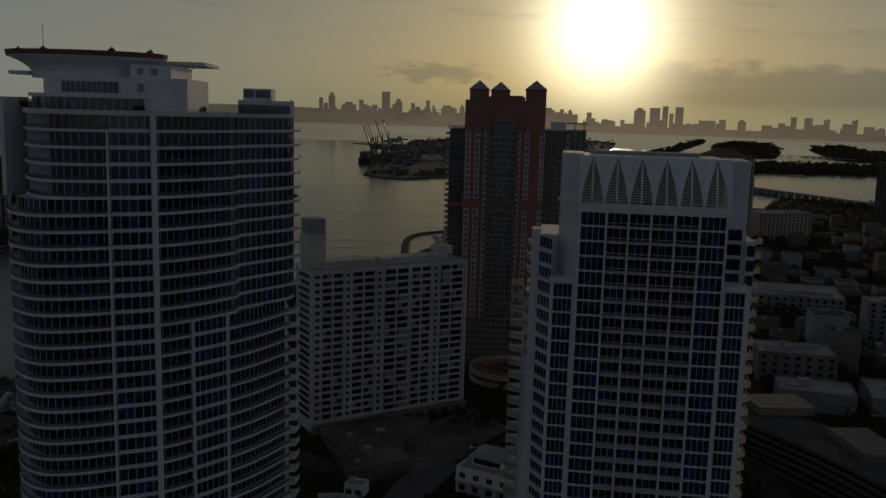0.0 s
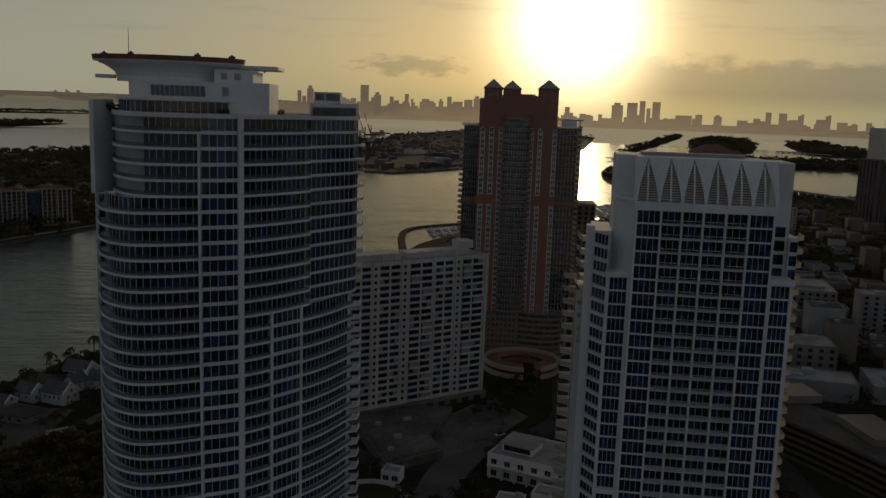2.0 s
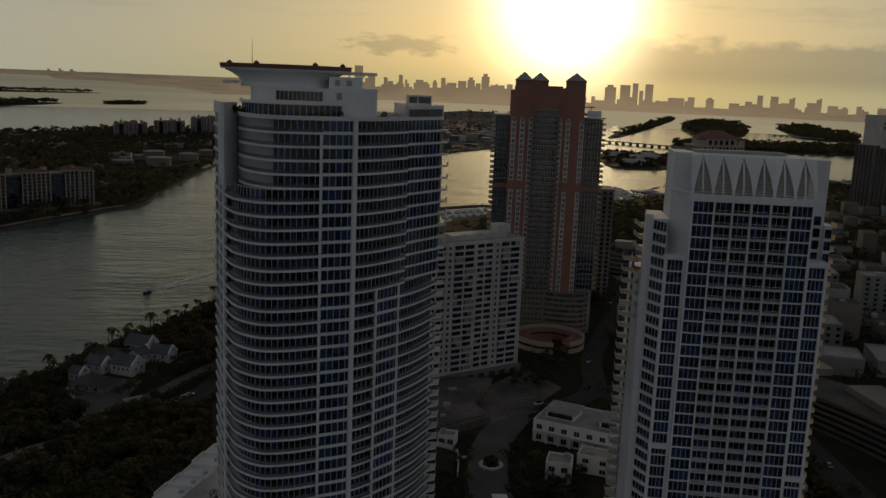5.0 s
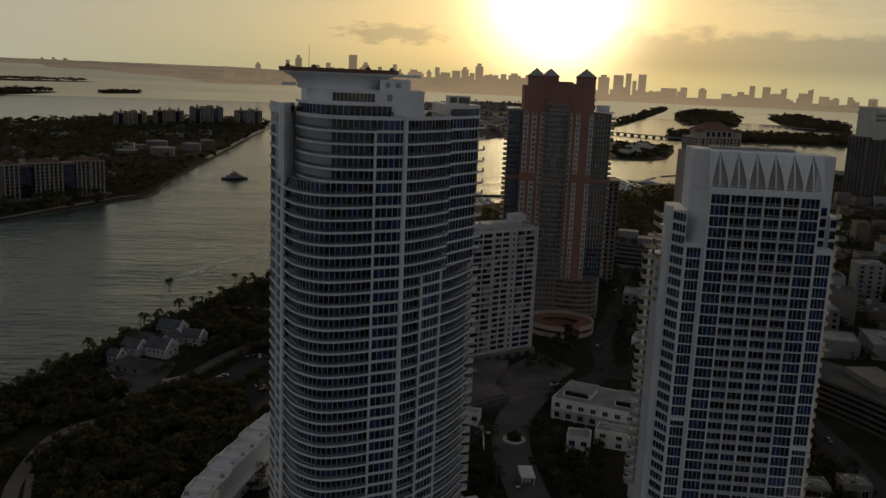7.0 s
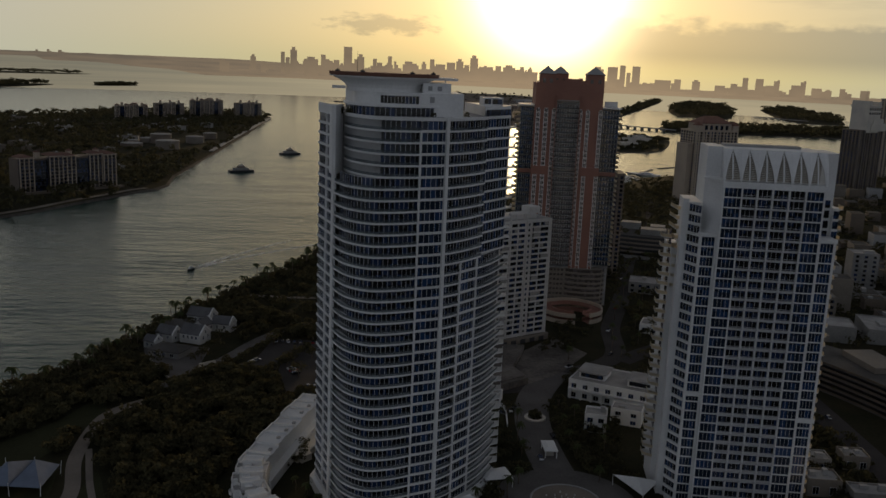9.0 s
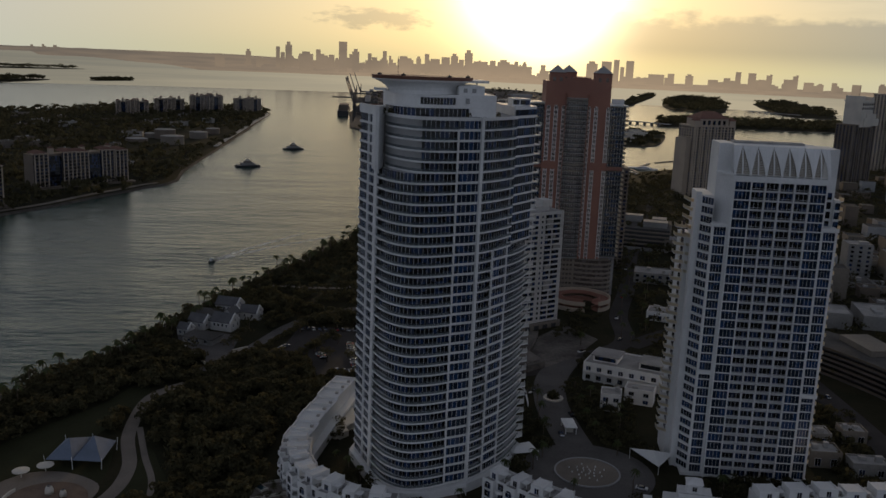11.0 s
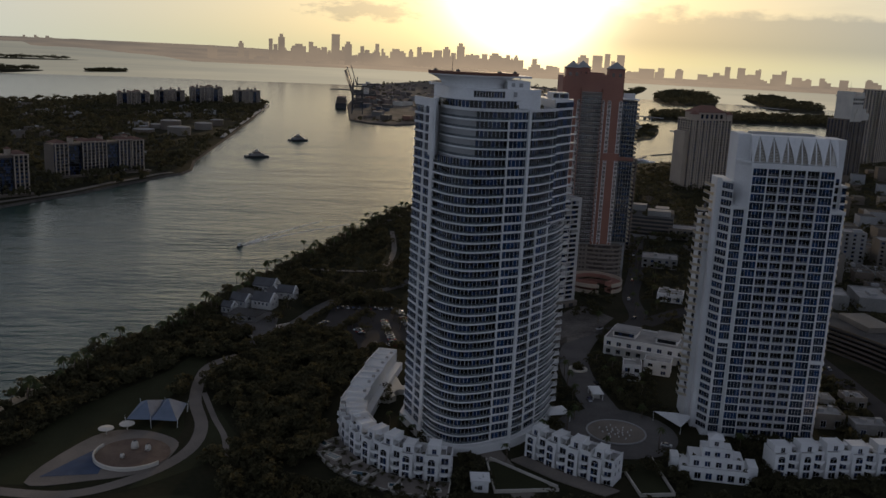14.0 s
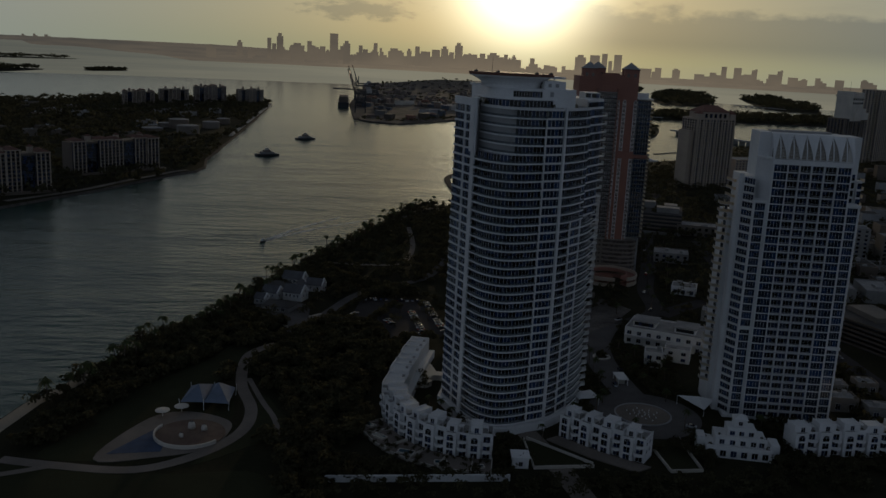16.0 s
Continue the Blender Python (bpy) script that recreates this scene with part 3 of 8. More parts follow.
patch("sand_beach", [(-268.5, 214), (-258.5, 234), (-248.5, 258), (-237.5, 289), (-233, 288), (-243, 258), (-252, 234), (-262, 214), (-286, 120), (-293.5, 120)], 2.1, M_SAND, "narrow sandy shore strip", "sand")
patch("lawn_park", [(-250, 164), (-214, 160), (-196, 170), (-186, 186), (-183, 206), (-190, 232), (-212, 222), (-236, 190)], 2.05, M_GRASS, "trampled park lawn", "lawn", True)
patch("lawn_strip", [(-238, 196), (-224, 232), (-200, 265), (-188, 292), (-182, 272), (-198, 224), (-212, 198)], 2.055, M_GRASS, "dark trampled lawn behind the shore trees", "lawn", True)
patch("lawn_front", [(-300, 118), (-170, 108), (-170, 146), (-200, 148), (-232, 152), (-268, 160), (-284, 150)], 2.045, M_GRASS, "dark trampled lawn before the park path", "lawn", True)
road("pavement_cross_path", [(-300, 142), (-262, 150), (-240, 158)], 3.2, 2.13, M_PAVE, "pale side path across the lawn")
patch("lawn_bank", [(-174, 200), (-172, 222), (-165, 205), (-160, 186), (-176, 168), (-195, 155), (-176, 186)], 2.05, M_GRASS, "dark park lawn beside a path", "lawn", True)
patch("lawn_shore", [(-130, 500), (-100, 470), (-78, 480), (-72, 560), (-60, 640), (-70, 650)], 2.06, M_GRASS, "dark shore lawn", "lawn", True)
patch("lawn_court", [(-16, 166), (-4, 166), (-6, 139), (-17, 140)], 2.3, M_GRASS, "walled lawn beside the forecourt", "lawn")
patch("lawn_triangle", [(-67, 168), (-62, 168), (-48, 150), (-52, 144), (-69, 145)], 2.3, M_GRASS, "walled triangular lawn", "lawn")
for i, (a, b) in enumerate((((-67.5, 169), (-69.5, 144)), ((-69.5, 144), (-46, 144)), ((-17, 167), (-18, 138)), ((-18, 138), (-5, 138)), ((-5, 138), (-2.5, 167)), ((-66, 170), (-46, 146)))):
    solo("garden_wall", Geo().bar(a, b, 1.9, 3.3, 0.4), M_CREAM, "low pale garden wall", "wall", "garden walls")
# deck in front of the slab block
patch("pavement_deck", [(-33, 346), (-18, 293), (4, 307), (0, 324), (13, 357), (-8, 358)], 5.4, M_DECK, "raised stained concrete deck")
patch("pavement_roof_deck", [(-25, 326), (-17.4, 296), (2.6, 308.5), (-1, 323)], 5.9, M_DECK, "stained flat roof deck")
patch("pavement_lot", [(0.2, 324), (4.2, 307), (24, 322), (46, 352), (34, 380), (13.2, 357)], 2.16, M_DECK, "bare stained lot beside the deck")
for x, y, w, h in ((-13, 318, 3.0, 1.6), (-20, 334, 2.2, 1.2), (-8, 340, 4.0, 0.9), (-16, 306, 2.0, 1.0)):
    solo("deck_unit", Geo().box(-w / 2, -1, 0, w / 2, 1, h).box(-w / 2 + 0.2, -0.8, h, w / 2 - 0.2, 0.8, h + 0.15), M_GREY, "grey plant unit on the stained deck", "plant unit", "units on the deck", m=pose(x, y, 5.35 if y > 330 else 5.85, 0, 0, 20))


# ---- towers ----
def local(o, deg, z=0.0):
    return pose(o[0], o[1], z, 0, 0, deg)


def repeat(name, geo, mat, parent, levels, label="", smooth=False):
    """The same mesh at several heights under one thing."""
    me = geo if isinstance(geo, bpy.types.Mesh) else geo.mesh(name, mat, smooth)
    out = []
    for z in levels:
        ob = part(name, me, mat, parent, label)
        ob.location.z = z
        out.append(ob)
    return out


def panes(line, z0, z1, step, depth=0.06):
    """A sheet of glazing along a line; the bars stand before it."""
    return strip(steps(line, step), z0, z1, depth)


def bars(line, z0, z1, step, w=0.12, depth=0.16, rail=True):
    """The upright bars between the panes, with a head and a transom."""
    g = Geo()
    pts = steps(line, step)
    for i, p in enumerate(pts):
        q = pts[min(i + 1, len(pts) - 1)] if i < len(pts) - 1 else pts[i - 1]
        d = (q - p).normalized() * (w if i < len(pts) - 1 else -w)
        a, b = (p, p + d) if i < len(pts) - 1 else (p + d, p)
        g.bar(a, b, z0, z1, depth, 0.05)
    if rail:
        for a, b in zip(pts, pts[1:]):
            g.bar(a, b, z1 - 0.12, z1, depth, 0.04)
    return g


def strip(line, z0, z1, w, out=0.0):
    """A thin upright wall along a line."""
    a, b = inset(line, -out), inset(line, w - out)
    return Geo().loft([[(*p, z0) for p in a] + [(*p, z0) for p in reversed(b)], [(*p, z1) for p in a] + [(*p, z1) for p in reversed(b)]])


def cut(line, p, q):
    """The stretch of a line between the points nearest to p and q."""
    i = min(range(len(line)), key=lambda k: (line[k] - Vector(p)).length)
    j = min(range(len(line)), key=lambda k: (line[k] - Vector(q)).length)
    return line[i:j + 1]


def build_curved_tower():
    t = thing("curved_tower", "tall white apartment tower with curved balconies and a flared roof cap", "tower", pose(0, 0, 2))
    fh, z0, n, mid = 3.42, 4.18, 37, 24
    lead = [(-94.8, 210), (-91.8, 199), (-89.2, 190), (-85.4, 181), (-79, 175.6), (-71.5, 175.9), (-64, 178.5), (-56, 181.6), (-48.6, 187.6)]
    low = curve(lead + [(-38.5, 198.5), (-31, 211)], 9)
    up = curve(lead + [(-41.6, 195.6)], 9)
    high = curve([(-86.8, 198.5), (-86.0, 192.5), (-83.6, 186.0), (-79.6, 180.2), (-74.5, 177.2)] + lead[6:] + [(-41.6, 195.6)], 9)
    cut_at = 32                                            # floors above this one stand back behind the fin wall
    block = [Vector(p) for p in ((-41.5, 199.5), (-31.2, 211.0), (-30.4, 214.0))]
    back = [Vector((-35, 230)), Vector((-60, 240)), Vector((-88, 234))]
    low_z = [z0 + fh * k for k in range(mid)]
    up_z = [z0 + fh * k for k in range(mid, n + 1)]
    mid_z, high_z = [z0 + fh * k for k in range(mid, cut_at)], [z0 + fh * k for k in range(cut_at, n + 1)]
    # podium
    pod = inset(low, -1.6)
    part("podium", Geo().prism(pod + back, -2, 3.4), M_WHITE, t, "white podium wall under the tower")
    part("core", Geo().prism(inset(low, 4.5) + inset(back, -2), 3.4, 131), M_GREY, t, "grey inner core behind the windows")
    # slabs, floor by floor
    repeat("floor_slab", Geo().prism(low + back, -0.46, 0.1), M_WHITE, t, low_z)
    repeat("floor_slab", Geo().prism(up + block + back, -0.46, 0.1), M_WHITE, t, mid_z)
    side = [Vector(p) for p in ((-94.8, 210), (-91.8, 199), (-90.7, 194.0))]
    repeat("floor_slab", Geo().prism(high + block + back, -0.46, 0.1).prism(side + [Vector((-87.0, 198.0)), Vector((-88.0, 212.0))], -0.455, 0.095), M_WHITE, t, high_z)
    c1, ca, c2, cc, cd = (-89.6, 191.4), (-64.4, 178.4), (-56.0, 181.6), (-49.6, 186.6), (-43.4, 193.2)
    for line, levels, segs in ((low, low_z, ((low[0], c1, 0), (c1, ca, 1), (ca, c2, 0), (c2, cc, 1), (cc, cd, 0), (cd, low[-1], 1))),
                               (up, mid_z, ((up[0], c1, 0), (c1, ca, 1), (ca, c2, 0), (c2, up[-1], 1))),
                               (high, high_z[:-1], ((high[0], ca, 1), (ca, c2, 0), (c2, high[-1], 1))),
                               (side, high_z[:-1], ((side[0], side[-1], 0),))):
        for p, q, deep in segs:
            s = cut(line, p, q)
            w = inset(s, 1.9 if deep else 0.45)
            glass = repeat("window", panes(w, 0.06, fh - 0.38, 1.55), M_GLASS if deep else M_GLASS_B, t, levels)
            me = bars(w, 0.06, fh - 0.38, 1.55).mesh("window_frame", M_FRAME)
            for o in glass:
                part("window_frame", me, M_FRAME, o)
            if deep:
                repeat("balcony_rail", strip(s, 0.1, 1.0, 0.05, -0.08), M_RAIL, t, levels, "frosted glass balcony rail")
            else:
                repeat("sill", strip(s, 0.0, 0.32, 0.3, 0.0), M_WHITE, t, levels)
    # the glass block beside the upper floors, with small corner balconies
    bw = inset(block, 0.3)
    glass = repeat("window", panes(bw, 0.1, fh - 0.5, 1.7), M_GLASS_B, t, up_z[:-1])
    me = bars(bw, 0.1, fh - 0.5, 1.7, 0.12).mesh("window_frame", M_FRAME)
    for o in glass:
        part("window_frame", me, M_FRAME, o)
    repeat("corner_balcony", Geo().prism([(-31.6, 210.2), (-29.2, 211.4), (-28.9, 214.6), (-31.0, 214.6)], -0.35, 0.0).box(-29.1, 211.6, 0, -28.95, 214.4, 0.95),
           M_WHITE, t, up_z[1:-1])
    low_end = [(-32.6, 208.2), (-29.6, 209.6), (-28.9, 213.6), (-31.4, 213.6)]
    repeat("corner_balcony", Geo().prism(low_end, -0.35, 0.0).bar((-29.6, 209.7), (-29.0, 213.4), 0, 0.95, 0.08), M_WHITE, t, low_z[1:])
    # columns
    top = z0 + fh * n

    def column(p, q, za, zb, out, deep=0.9, name="column"):
        part(name, Geo().bar(p, q, za, zb, deep, out), M_WHITE, t)

    column((-90.3, 194.0), (-89.6, 191.4), -2, top, 0.25)
    part("fin_wall", Geo().prism([(-91.3, 194.6), (-90.4, 190.6), (-89.4, 190.4), (-87.0, 198.0), (-88.0, 199.0)], z0 + fh * cut_at - 1.2, top + 2.7), M_WHITE, t, "plain white fin wall at the upper corner")
    column((-92.3, 201.0), (-92.1, 200.2), 4, top, 0.15, 0.6)
    column((-64.7, 178.25), (-64.2, 178.4), 4, top - fh, 0.2, 0.7)
    column((-56.6, 181.3), (-55.6, 181.85), -2, top + 0.6, 0.4, 1.5)
    column((-49.9, 186.2), (-49.5, 186.6), 4, z0 + fh * mid, 0.2, 0.7)
    column((-43.6, 192.9), (-43.2, 193.3), 4, z0 + fh * mid, 0.2, 0.7)
    # roof: parapets, terrace, penthouse
    part("parapet", strip(high, top, top + 0.55, 0.35), M_WHITE, t)
    part("parapet", Geo().bar((-94.9, 211), (-90.2, 193.0), top, top + 2.6, 0.5), M_WHITE, t, "tall white side parapet")
    part("roof", Geo().prism(inset(high, 1.0) + back, top - 0.2, top + 0.05), M_ROOF, t, "pale gravel roof terrace")
    blk = [(-41.8, 200.4), (-31.4, 211.2), (-30.6, 214), (-35, 229), (-44, 230)]
    part("upper_block", Geo().prism(blk, top + 0.05, top + 3.4), M_WHITE, t, "white upper block with a dark window band")
    repeat("window", panes([Vector((-41.4, 199.6)), Vector((-31.2, 211.2))], -0.1, 1.9, 1.6), M_GLASS_B, t, [top + 0.5])
    part("roof_box", Geo().box(-41.5, 206, top + 3.4, -35.0, 214, top + 6.1), M_WHITE, t, "white plant box on the roof")
    part("roof_box_window", Geo().box(-41.2, 205.9, top + 4.0, -39.0, 205.98, top + 5.7).box(-38.6, 205.9, top + 4.0, -35.3, 205.98, top + 5.7), M_GLASS, t)
    pen = curve([(-86.5, 205), (-85.6, 196), (-82, 188.4), (-76, 184.6), (-66, 186.0), (-58, 189.5)], 6)
    pen_up = curve([(-84, 206), (-83.2, 197), (-79.8, 190), (-74, 187), (-66, 187.4), (-58, 190.2)], 6)
    pback = [Vector((-52, 214)), Vector((-86, 222))]
    part("penthouse_glazing", panes(inset(pen, 0.3), top, top + 3.0, 1.6), M_GLASS, t, "dark recessed penthouse glazing")
    part("penthouse_frame", bars(inset(pen, 0.25), top + 0.1, top + 3.0, 1.6, 0.1), M_FRAME, t)
    part("penthouse", Geo().prism(inset(pen, 0.5) + pback, top, top + 3.1).prism(pen_up + pback, top + 3.1, top + 7.2), M_WHITE, t, "white penthouse storeys under the roof cap")
    part("penthouse_band", strip(pen, top + 3.0, top + 3.7, 0.5, 0.5), M_WHITE, t)
    wl = inset(cut(pen_up, (-76.4, 187.8), (-64.6, 187.8)), -0.5)
    part("penthouse_window", panes(inset(wl, 0.42), top + 4.0, top + 6.4, 1.1, 0.12), M_GLASS, t, "wide dark penthouse window")
    part("penthouse_frame", bars(inset(wl, 0.36), top + 4.0, top + 6.4, 1.1, 0.1), M_FRAME, t)
    part("stair_block", Geo().box(-63, 189, top, -50.6, 212, top + 7.4).box(-63, 191, top + 7.4, -54.4, 212, top + 10.2), M_WHITE, t, "white stepped stair block")
    for x0, yy, z0_, x1, z1_ in ((-61.5, 190.9, 8.0, -60.2, 9.4), (-58.6, 190.9, 8.0, -57.2, 9.4), (-61, 188.9, 4.4, -59.6, 6.2)):
        part("stair_window", Geo().box(x0, yy, top + z0_, x1, yy + 0.07, top + z1_), M_GREY, t)
    # flared cap
    rings = []
    for z, a, b in ((7.0, 11.8, 8.6), (8.2, 11.8, 8.6), (9.2, 12.4, 9.0), (10.2, 13.8, 9.8), (10.9, 15.2, 10.6), (11.0, 15.8, 10.9), (11.4, 15.8, 10.9), (11.4, 17.0, 11.6), (11.7, 17.0, 11.6)):
        rings.append([(-74.4 + a * math.cos(q), 199.5 + b * math.sin(q), top + z) for q in [math.tau * i / 40 for i in range(40)]])
    part("roof_cap", Geo().loft(rings), M_WHITE, t, "white flared cap that widens upwards")
    rim = [[(-74.4 + a * math.cos(q), 199.5 + b * math.sin(q), top + z) for q in [math.tau * i / 40 for i in range(40)]]
           for z, a, b in ((11.7, 17.1, 11.7), (12.8, 17.3, 11.9), (12.8, 16.6, 11.2))]
    part("cap_rim", Geo().loft(rim), M_BROWN, t, "rust-brown rim round the roof cap")
    part("cap_step", Geo().box(-90.6, 197, top + 7.6, -86.5, 203, top + 8.4), M_WHITE, t)
    part("roof_canopy", Geo().box(-63, 206, top + 10.9, -50.2, 224, top + 11.7), M_WHITE, t, "thin flat white canopy")
    repeat("canopy_post", Geo().box(-54, 210, top + 10.2, -53.6, 210.4, top + 11.2).box(-58, 222, top + 7.4, -57.6, 222.4, top + 11.2), M_WHITE, t, [0])
    mast = Geo().tube([(-83, 197, top + 12.8), (-83, 197, top + 19)], [0.09, 0.04], 5)
    part("mast", mast, M_DARK, t, "thin dark roof mast")
    for x, y in ((-89, 199), (-81.5, 193), (-66.5, 190.5), (-59.6, 195)):
        g = Geo().box(x - 0.7, y - 0.4, top + 12.8, x + 0.7, y + 0.4, top + 13.3).box(x - 0.25, y - 0.2, top + 13.3, x + 0.25, y + 0.2, top + 13.6)
        part("roof_lamp", g, M_DARK, t, "small dark roof fixture")
    for x, y, r in ((-88.0, 196.2, 1.3), (-85.4, 192.6, 1.1), (-60, 187, 0.9), (-52.6, 190, 0.9), (-48.5, 195, 0.9)):
        part("planter", bush(x, y, top + 0.1, r), M_LEAF, t, "dark green roof terrace shrub")


def bush(x, y, z, r, n=46):
    g = Geo()
    for _ in range(n):
        u = Vector((random.gauss(0, 1), random.gauss(0, 1), random.gauss(0, 0.8))).normalized() * random.uniform(0.5, 1.0) * r
        c = Vector((x, y, z + r * 0.8)) + u
        a = Vector((random.uniform(-1, 1), random.uniform(-1, 1), random.uniform(-1, 1))).normalized() * r * 0.34
        b = a.orthogonal().normalized() * r * 0.3
        g.quad(c - a, c - b, c + a, c + b)
    return g


def build_crowned_tower():
    t = thing("crowned_tower", "tall white apartment tower with a crown of pointed arches", "tower", local((34.5, 186), -12.6, 2))
    fh, z0, n = 3.36, 1.28, 33
    top = z0 + fh * n                                    # 112.2 above the ground
    low_n = 28
    bays = [(0.5, 5.8, 0), (6.25, 10.65, 1), (11.1, 15.5, 1), (15.95, 20.65, 1), (21.1, 25.8, 1), (26.25, 31.5, 0)]
    low_bays = [(-4.9, -0.75, 0), (32.7, 36.9, 0)]
    part("base", Geo().box(-8, 1.0, -2, 38.5, 26, z0), M_WHITE, t)
    part("core", Geo().box(0.5, 2.0, z0, 31.5, 20, top).box(-5, 3.2, z0, 37.2, 24, z0 + fh * low_n), M_WHITE, t, "white inner wall behind the windows")
    # piers of the front bays
    edges = [0.0] + [v for a, b, _ in bays for v in (a, b)] + [32.0]
    for i in range(0, len(edges), 2):
        part("pier", Geo().box(edges[i], 0, -2, edges[i + 1], 2.0, top), M_WHITE, t)
    low_top = z0 + fh * low_n
    for a, b in ((-5.6, -4.9), (-0.75, 0.0), (32.0, 32.7), (36.9, 37.6)):
        part("pier", Geo().box(a, 1.3, -2, b, 3.4, low_top + 0.5), M_WHITE, t)
    part("ledge", Geo().box(-5.9, 1.0, low_top + 0.02, 0.2, 9, low_top + 1.1), M_WHITE, t)
    part("ledge", Geo().box(31.8, 1.0, low_top + 0.02, 37.9, 9, low_top + 1.1), M_WHITE, t)
    part("ledge", Geo().box(-5.9, 0.7, z0 + fh * 12 - 1.2, 5.6, 2.2, z0 + fh * 12 + 0.1), M_WHITE, t, "white ledge across the lower bays")
    part("ledge", Geo().box(26.4, 0.7, z0 + fh * 10 - 1.2, 37.9, 2.2, z0 + fh * 10 + 0.1), M_WHITE, t, "white ledge across the lower bays")
    for a, b, balc in bays + low_bays:
        low_one = (a, b, balc) in low_bays
        v = 1.9 if low_one else (1.2 if balc else 0.45)
        lv = [z0 + fh * k for k in range(low_n if low_one else n)]
        line = [Vector((a, v)), Vector((b, v))]
        k = 3 if balc else 4
        glass = repeat("window", panes(line, 0.16, fh - 0.2, (b - a) / k, 0.08), M_GLASS_B if not balc else M_GLASS, t, lv)
        me = bars(line, 0.14, fh - 0.18, (b - a) / k, 0.1).mesh("window_frame", M_FRAME)
        for o in glass:
            part("window_frame", me, M_FRAME, o)
        repeat("spandrel", Geo().box(a, v - 0.35 if not balc else 0.15, -0.24, b, v + 0.3, 0.15 if not balc else 0.04), M_WHITE, t, lv)
        if balc:
            rail = Geo().box(a - 0.15, -0.75, 0.95, b + 0.15, -0.65, 1.05).box(a - 0.15, -0.75, -0.25, b + 0.15, -0.001, 0.0)
            for q in range(6):
                u = a - 0.12 + (b - a + 0.2) * q / 5
                rail.box(u, -0.73, 0.0, u + 0.05, -0.67, 0.95)
            repeat("balcony_rail", rail, M_FRAME, t, lv[1:], "slim pale balcony with a barred rail")
    part("cornice", Geo().box(-0.3, -0.35, top - 0.3, 32.3, 2.5, top + 1.7), M_WHITE, t, "white cornice under the arches")
    # crown: leaning fins that meet in pointed arches, with slatted openings between them
    ct = top + 12.1
    part("crown_wall", Geo().box(-4.4, 8.6, low_top, 0.4, 22, ct), M_WHITE, t, "plain white crown wall")
    part("crown_wall", Geo().box(31.4, 8.6, low_top, 37.3, 22, ct - 0.6), M_WHITE, t, "plain white crown wall")
    part("crown_roof", Geo().box(0.4, 5.4, top, 31.4, 22, ct - 0.3), M_WHITE, t)
    part("crown_plant", Geo().box(2, 15, ct - 0.3, 27, 20, ct + 0.5), M_ROOF, t, "pale roof plant deck")
    k, w = 6, 32.0 / 6
    for i in range(k + 1):
        # petal: narrow at the cornice, full width at the top, bowed outwards
        half_b = 0.36
        rings = []
        for s in [j / 8 for j in range(9)]:
            half = w / 2 - 0.03 - (w / 2 - half_b) * max(0.0, 1 - (s / 0.96) ** 1.6)
            vv, z = 0.2 + 4.4 * s ** 1.6, top + 1.7 + (ct - top - 1.9) * s
            l, r = (0.0 if i == 0 else -half), (0.0 if i == k else half)
            if i == 0:
                l = -0.4
            if i == k:
                r = 0.4
            u = i * w
            rings.append([(u + l, vv, z), (u + 0.5 * (l + r), vv - 0.5 * half * 0.35, z), (u + r, vv, z), (u + r, vv + 0.5, z), (u + l, vv + 0.5, z)])
        part("petal", Geo().loft(rings), M_WHITE, t, "white bowed wall between two pointed arches")
    for i in range(k):
        u = (i + 0.5) * w
        g = Geo()
        for j in range(16):
            s = (j + 0.5) / 18
            half = max(0.1, (w / 2 - 0.42) * (1 - (s / 0.96) ** 1.6))
            vv, z = 0.9 + 4.4 * s ** 1.6, top + 1.9 + (ct - top - 1.9) * s
            g.box(u - half, vv, z, u + half, vv + 0.3, z + 0.3)
        part("slat_screen", g, M_CREAM, t, "cream slats in a pointed arch")
        part("arch_mullion", Geo().loft([[(u - 0.2, vv_, z_), (u + 0.2, vv_, z_), (u + 0.2, vv_ + 0.4, z_), (u - 0.2, vv_ + 0.4, z_)] for vv_, z_ in [(0.5 + 4.4 * q ** 1.6, top + 1.7 + (ct - top - 1.9) * q) for q in [j / 8 for j in range(8)]]]), M_WHITE, t, "white upright in the middle of an arch")
    # backing sheet whose darker tan paints the shade inside the arches
    part("crown_dark", Geo().box(0.6, 5.15, top + 1.7, 31.2, 5.36, ct - 1.2), M_WORN_TAN, t, "wall behind the slats, painted darker for recess shade")
    part("crown_side", Geo().hexa([(-4.4, 8.6, low_top + 1), (0, 0.4, low_top + 1), (0.4, 9, low_top + 1), (-4.2, 9.4, low_top + 1),
                                   (-4.4, 8.6, top + 2.2), (0, 0.4, top + 2.2), (0.4, 9, top + 2.2), (-4.2, 9.4, top + 2.2)]), M_WHITE, t)
    part("crown_ledge", Geo().hexa([(-4.9, 8.2, top + 1.4), (-0.4, -0.3, top + 1.4), (0.4, 9, top + 1.4), (-4.2, 9.4, top + 1.4),
                                    (-4.9, 8.2, top + 2.0), (-0.4, -0.3, top + 2.0), (0.4, 9, top + 2.0), (-4.2, 9.4, top + 2.0)]), M_WHITE, t)
    # side wings: angled balconies, a plain pier, and stacked balconies on the flanks
    wn = 31
    wt = z0 + fh * wn
    part("left_wing", Geo().box(-9.0, 8.2, -2, -4.4, 26, wt), M_WHITE, t, "white side wing of the tower")
    part("left_pier", Geo().box(-10.6, 9.0, -2, -8.6, 13, wt + 1.0), M_WHITE, t)
    part("rear_wing", Geo().box(-12.2, 15, -2, -8.6, 30, wt - fh * 5), M_WHITE, t, "white side wing of the tower")
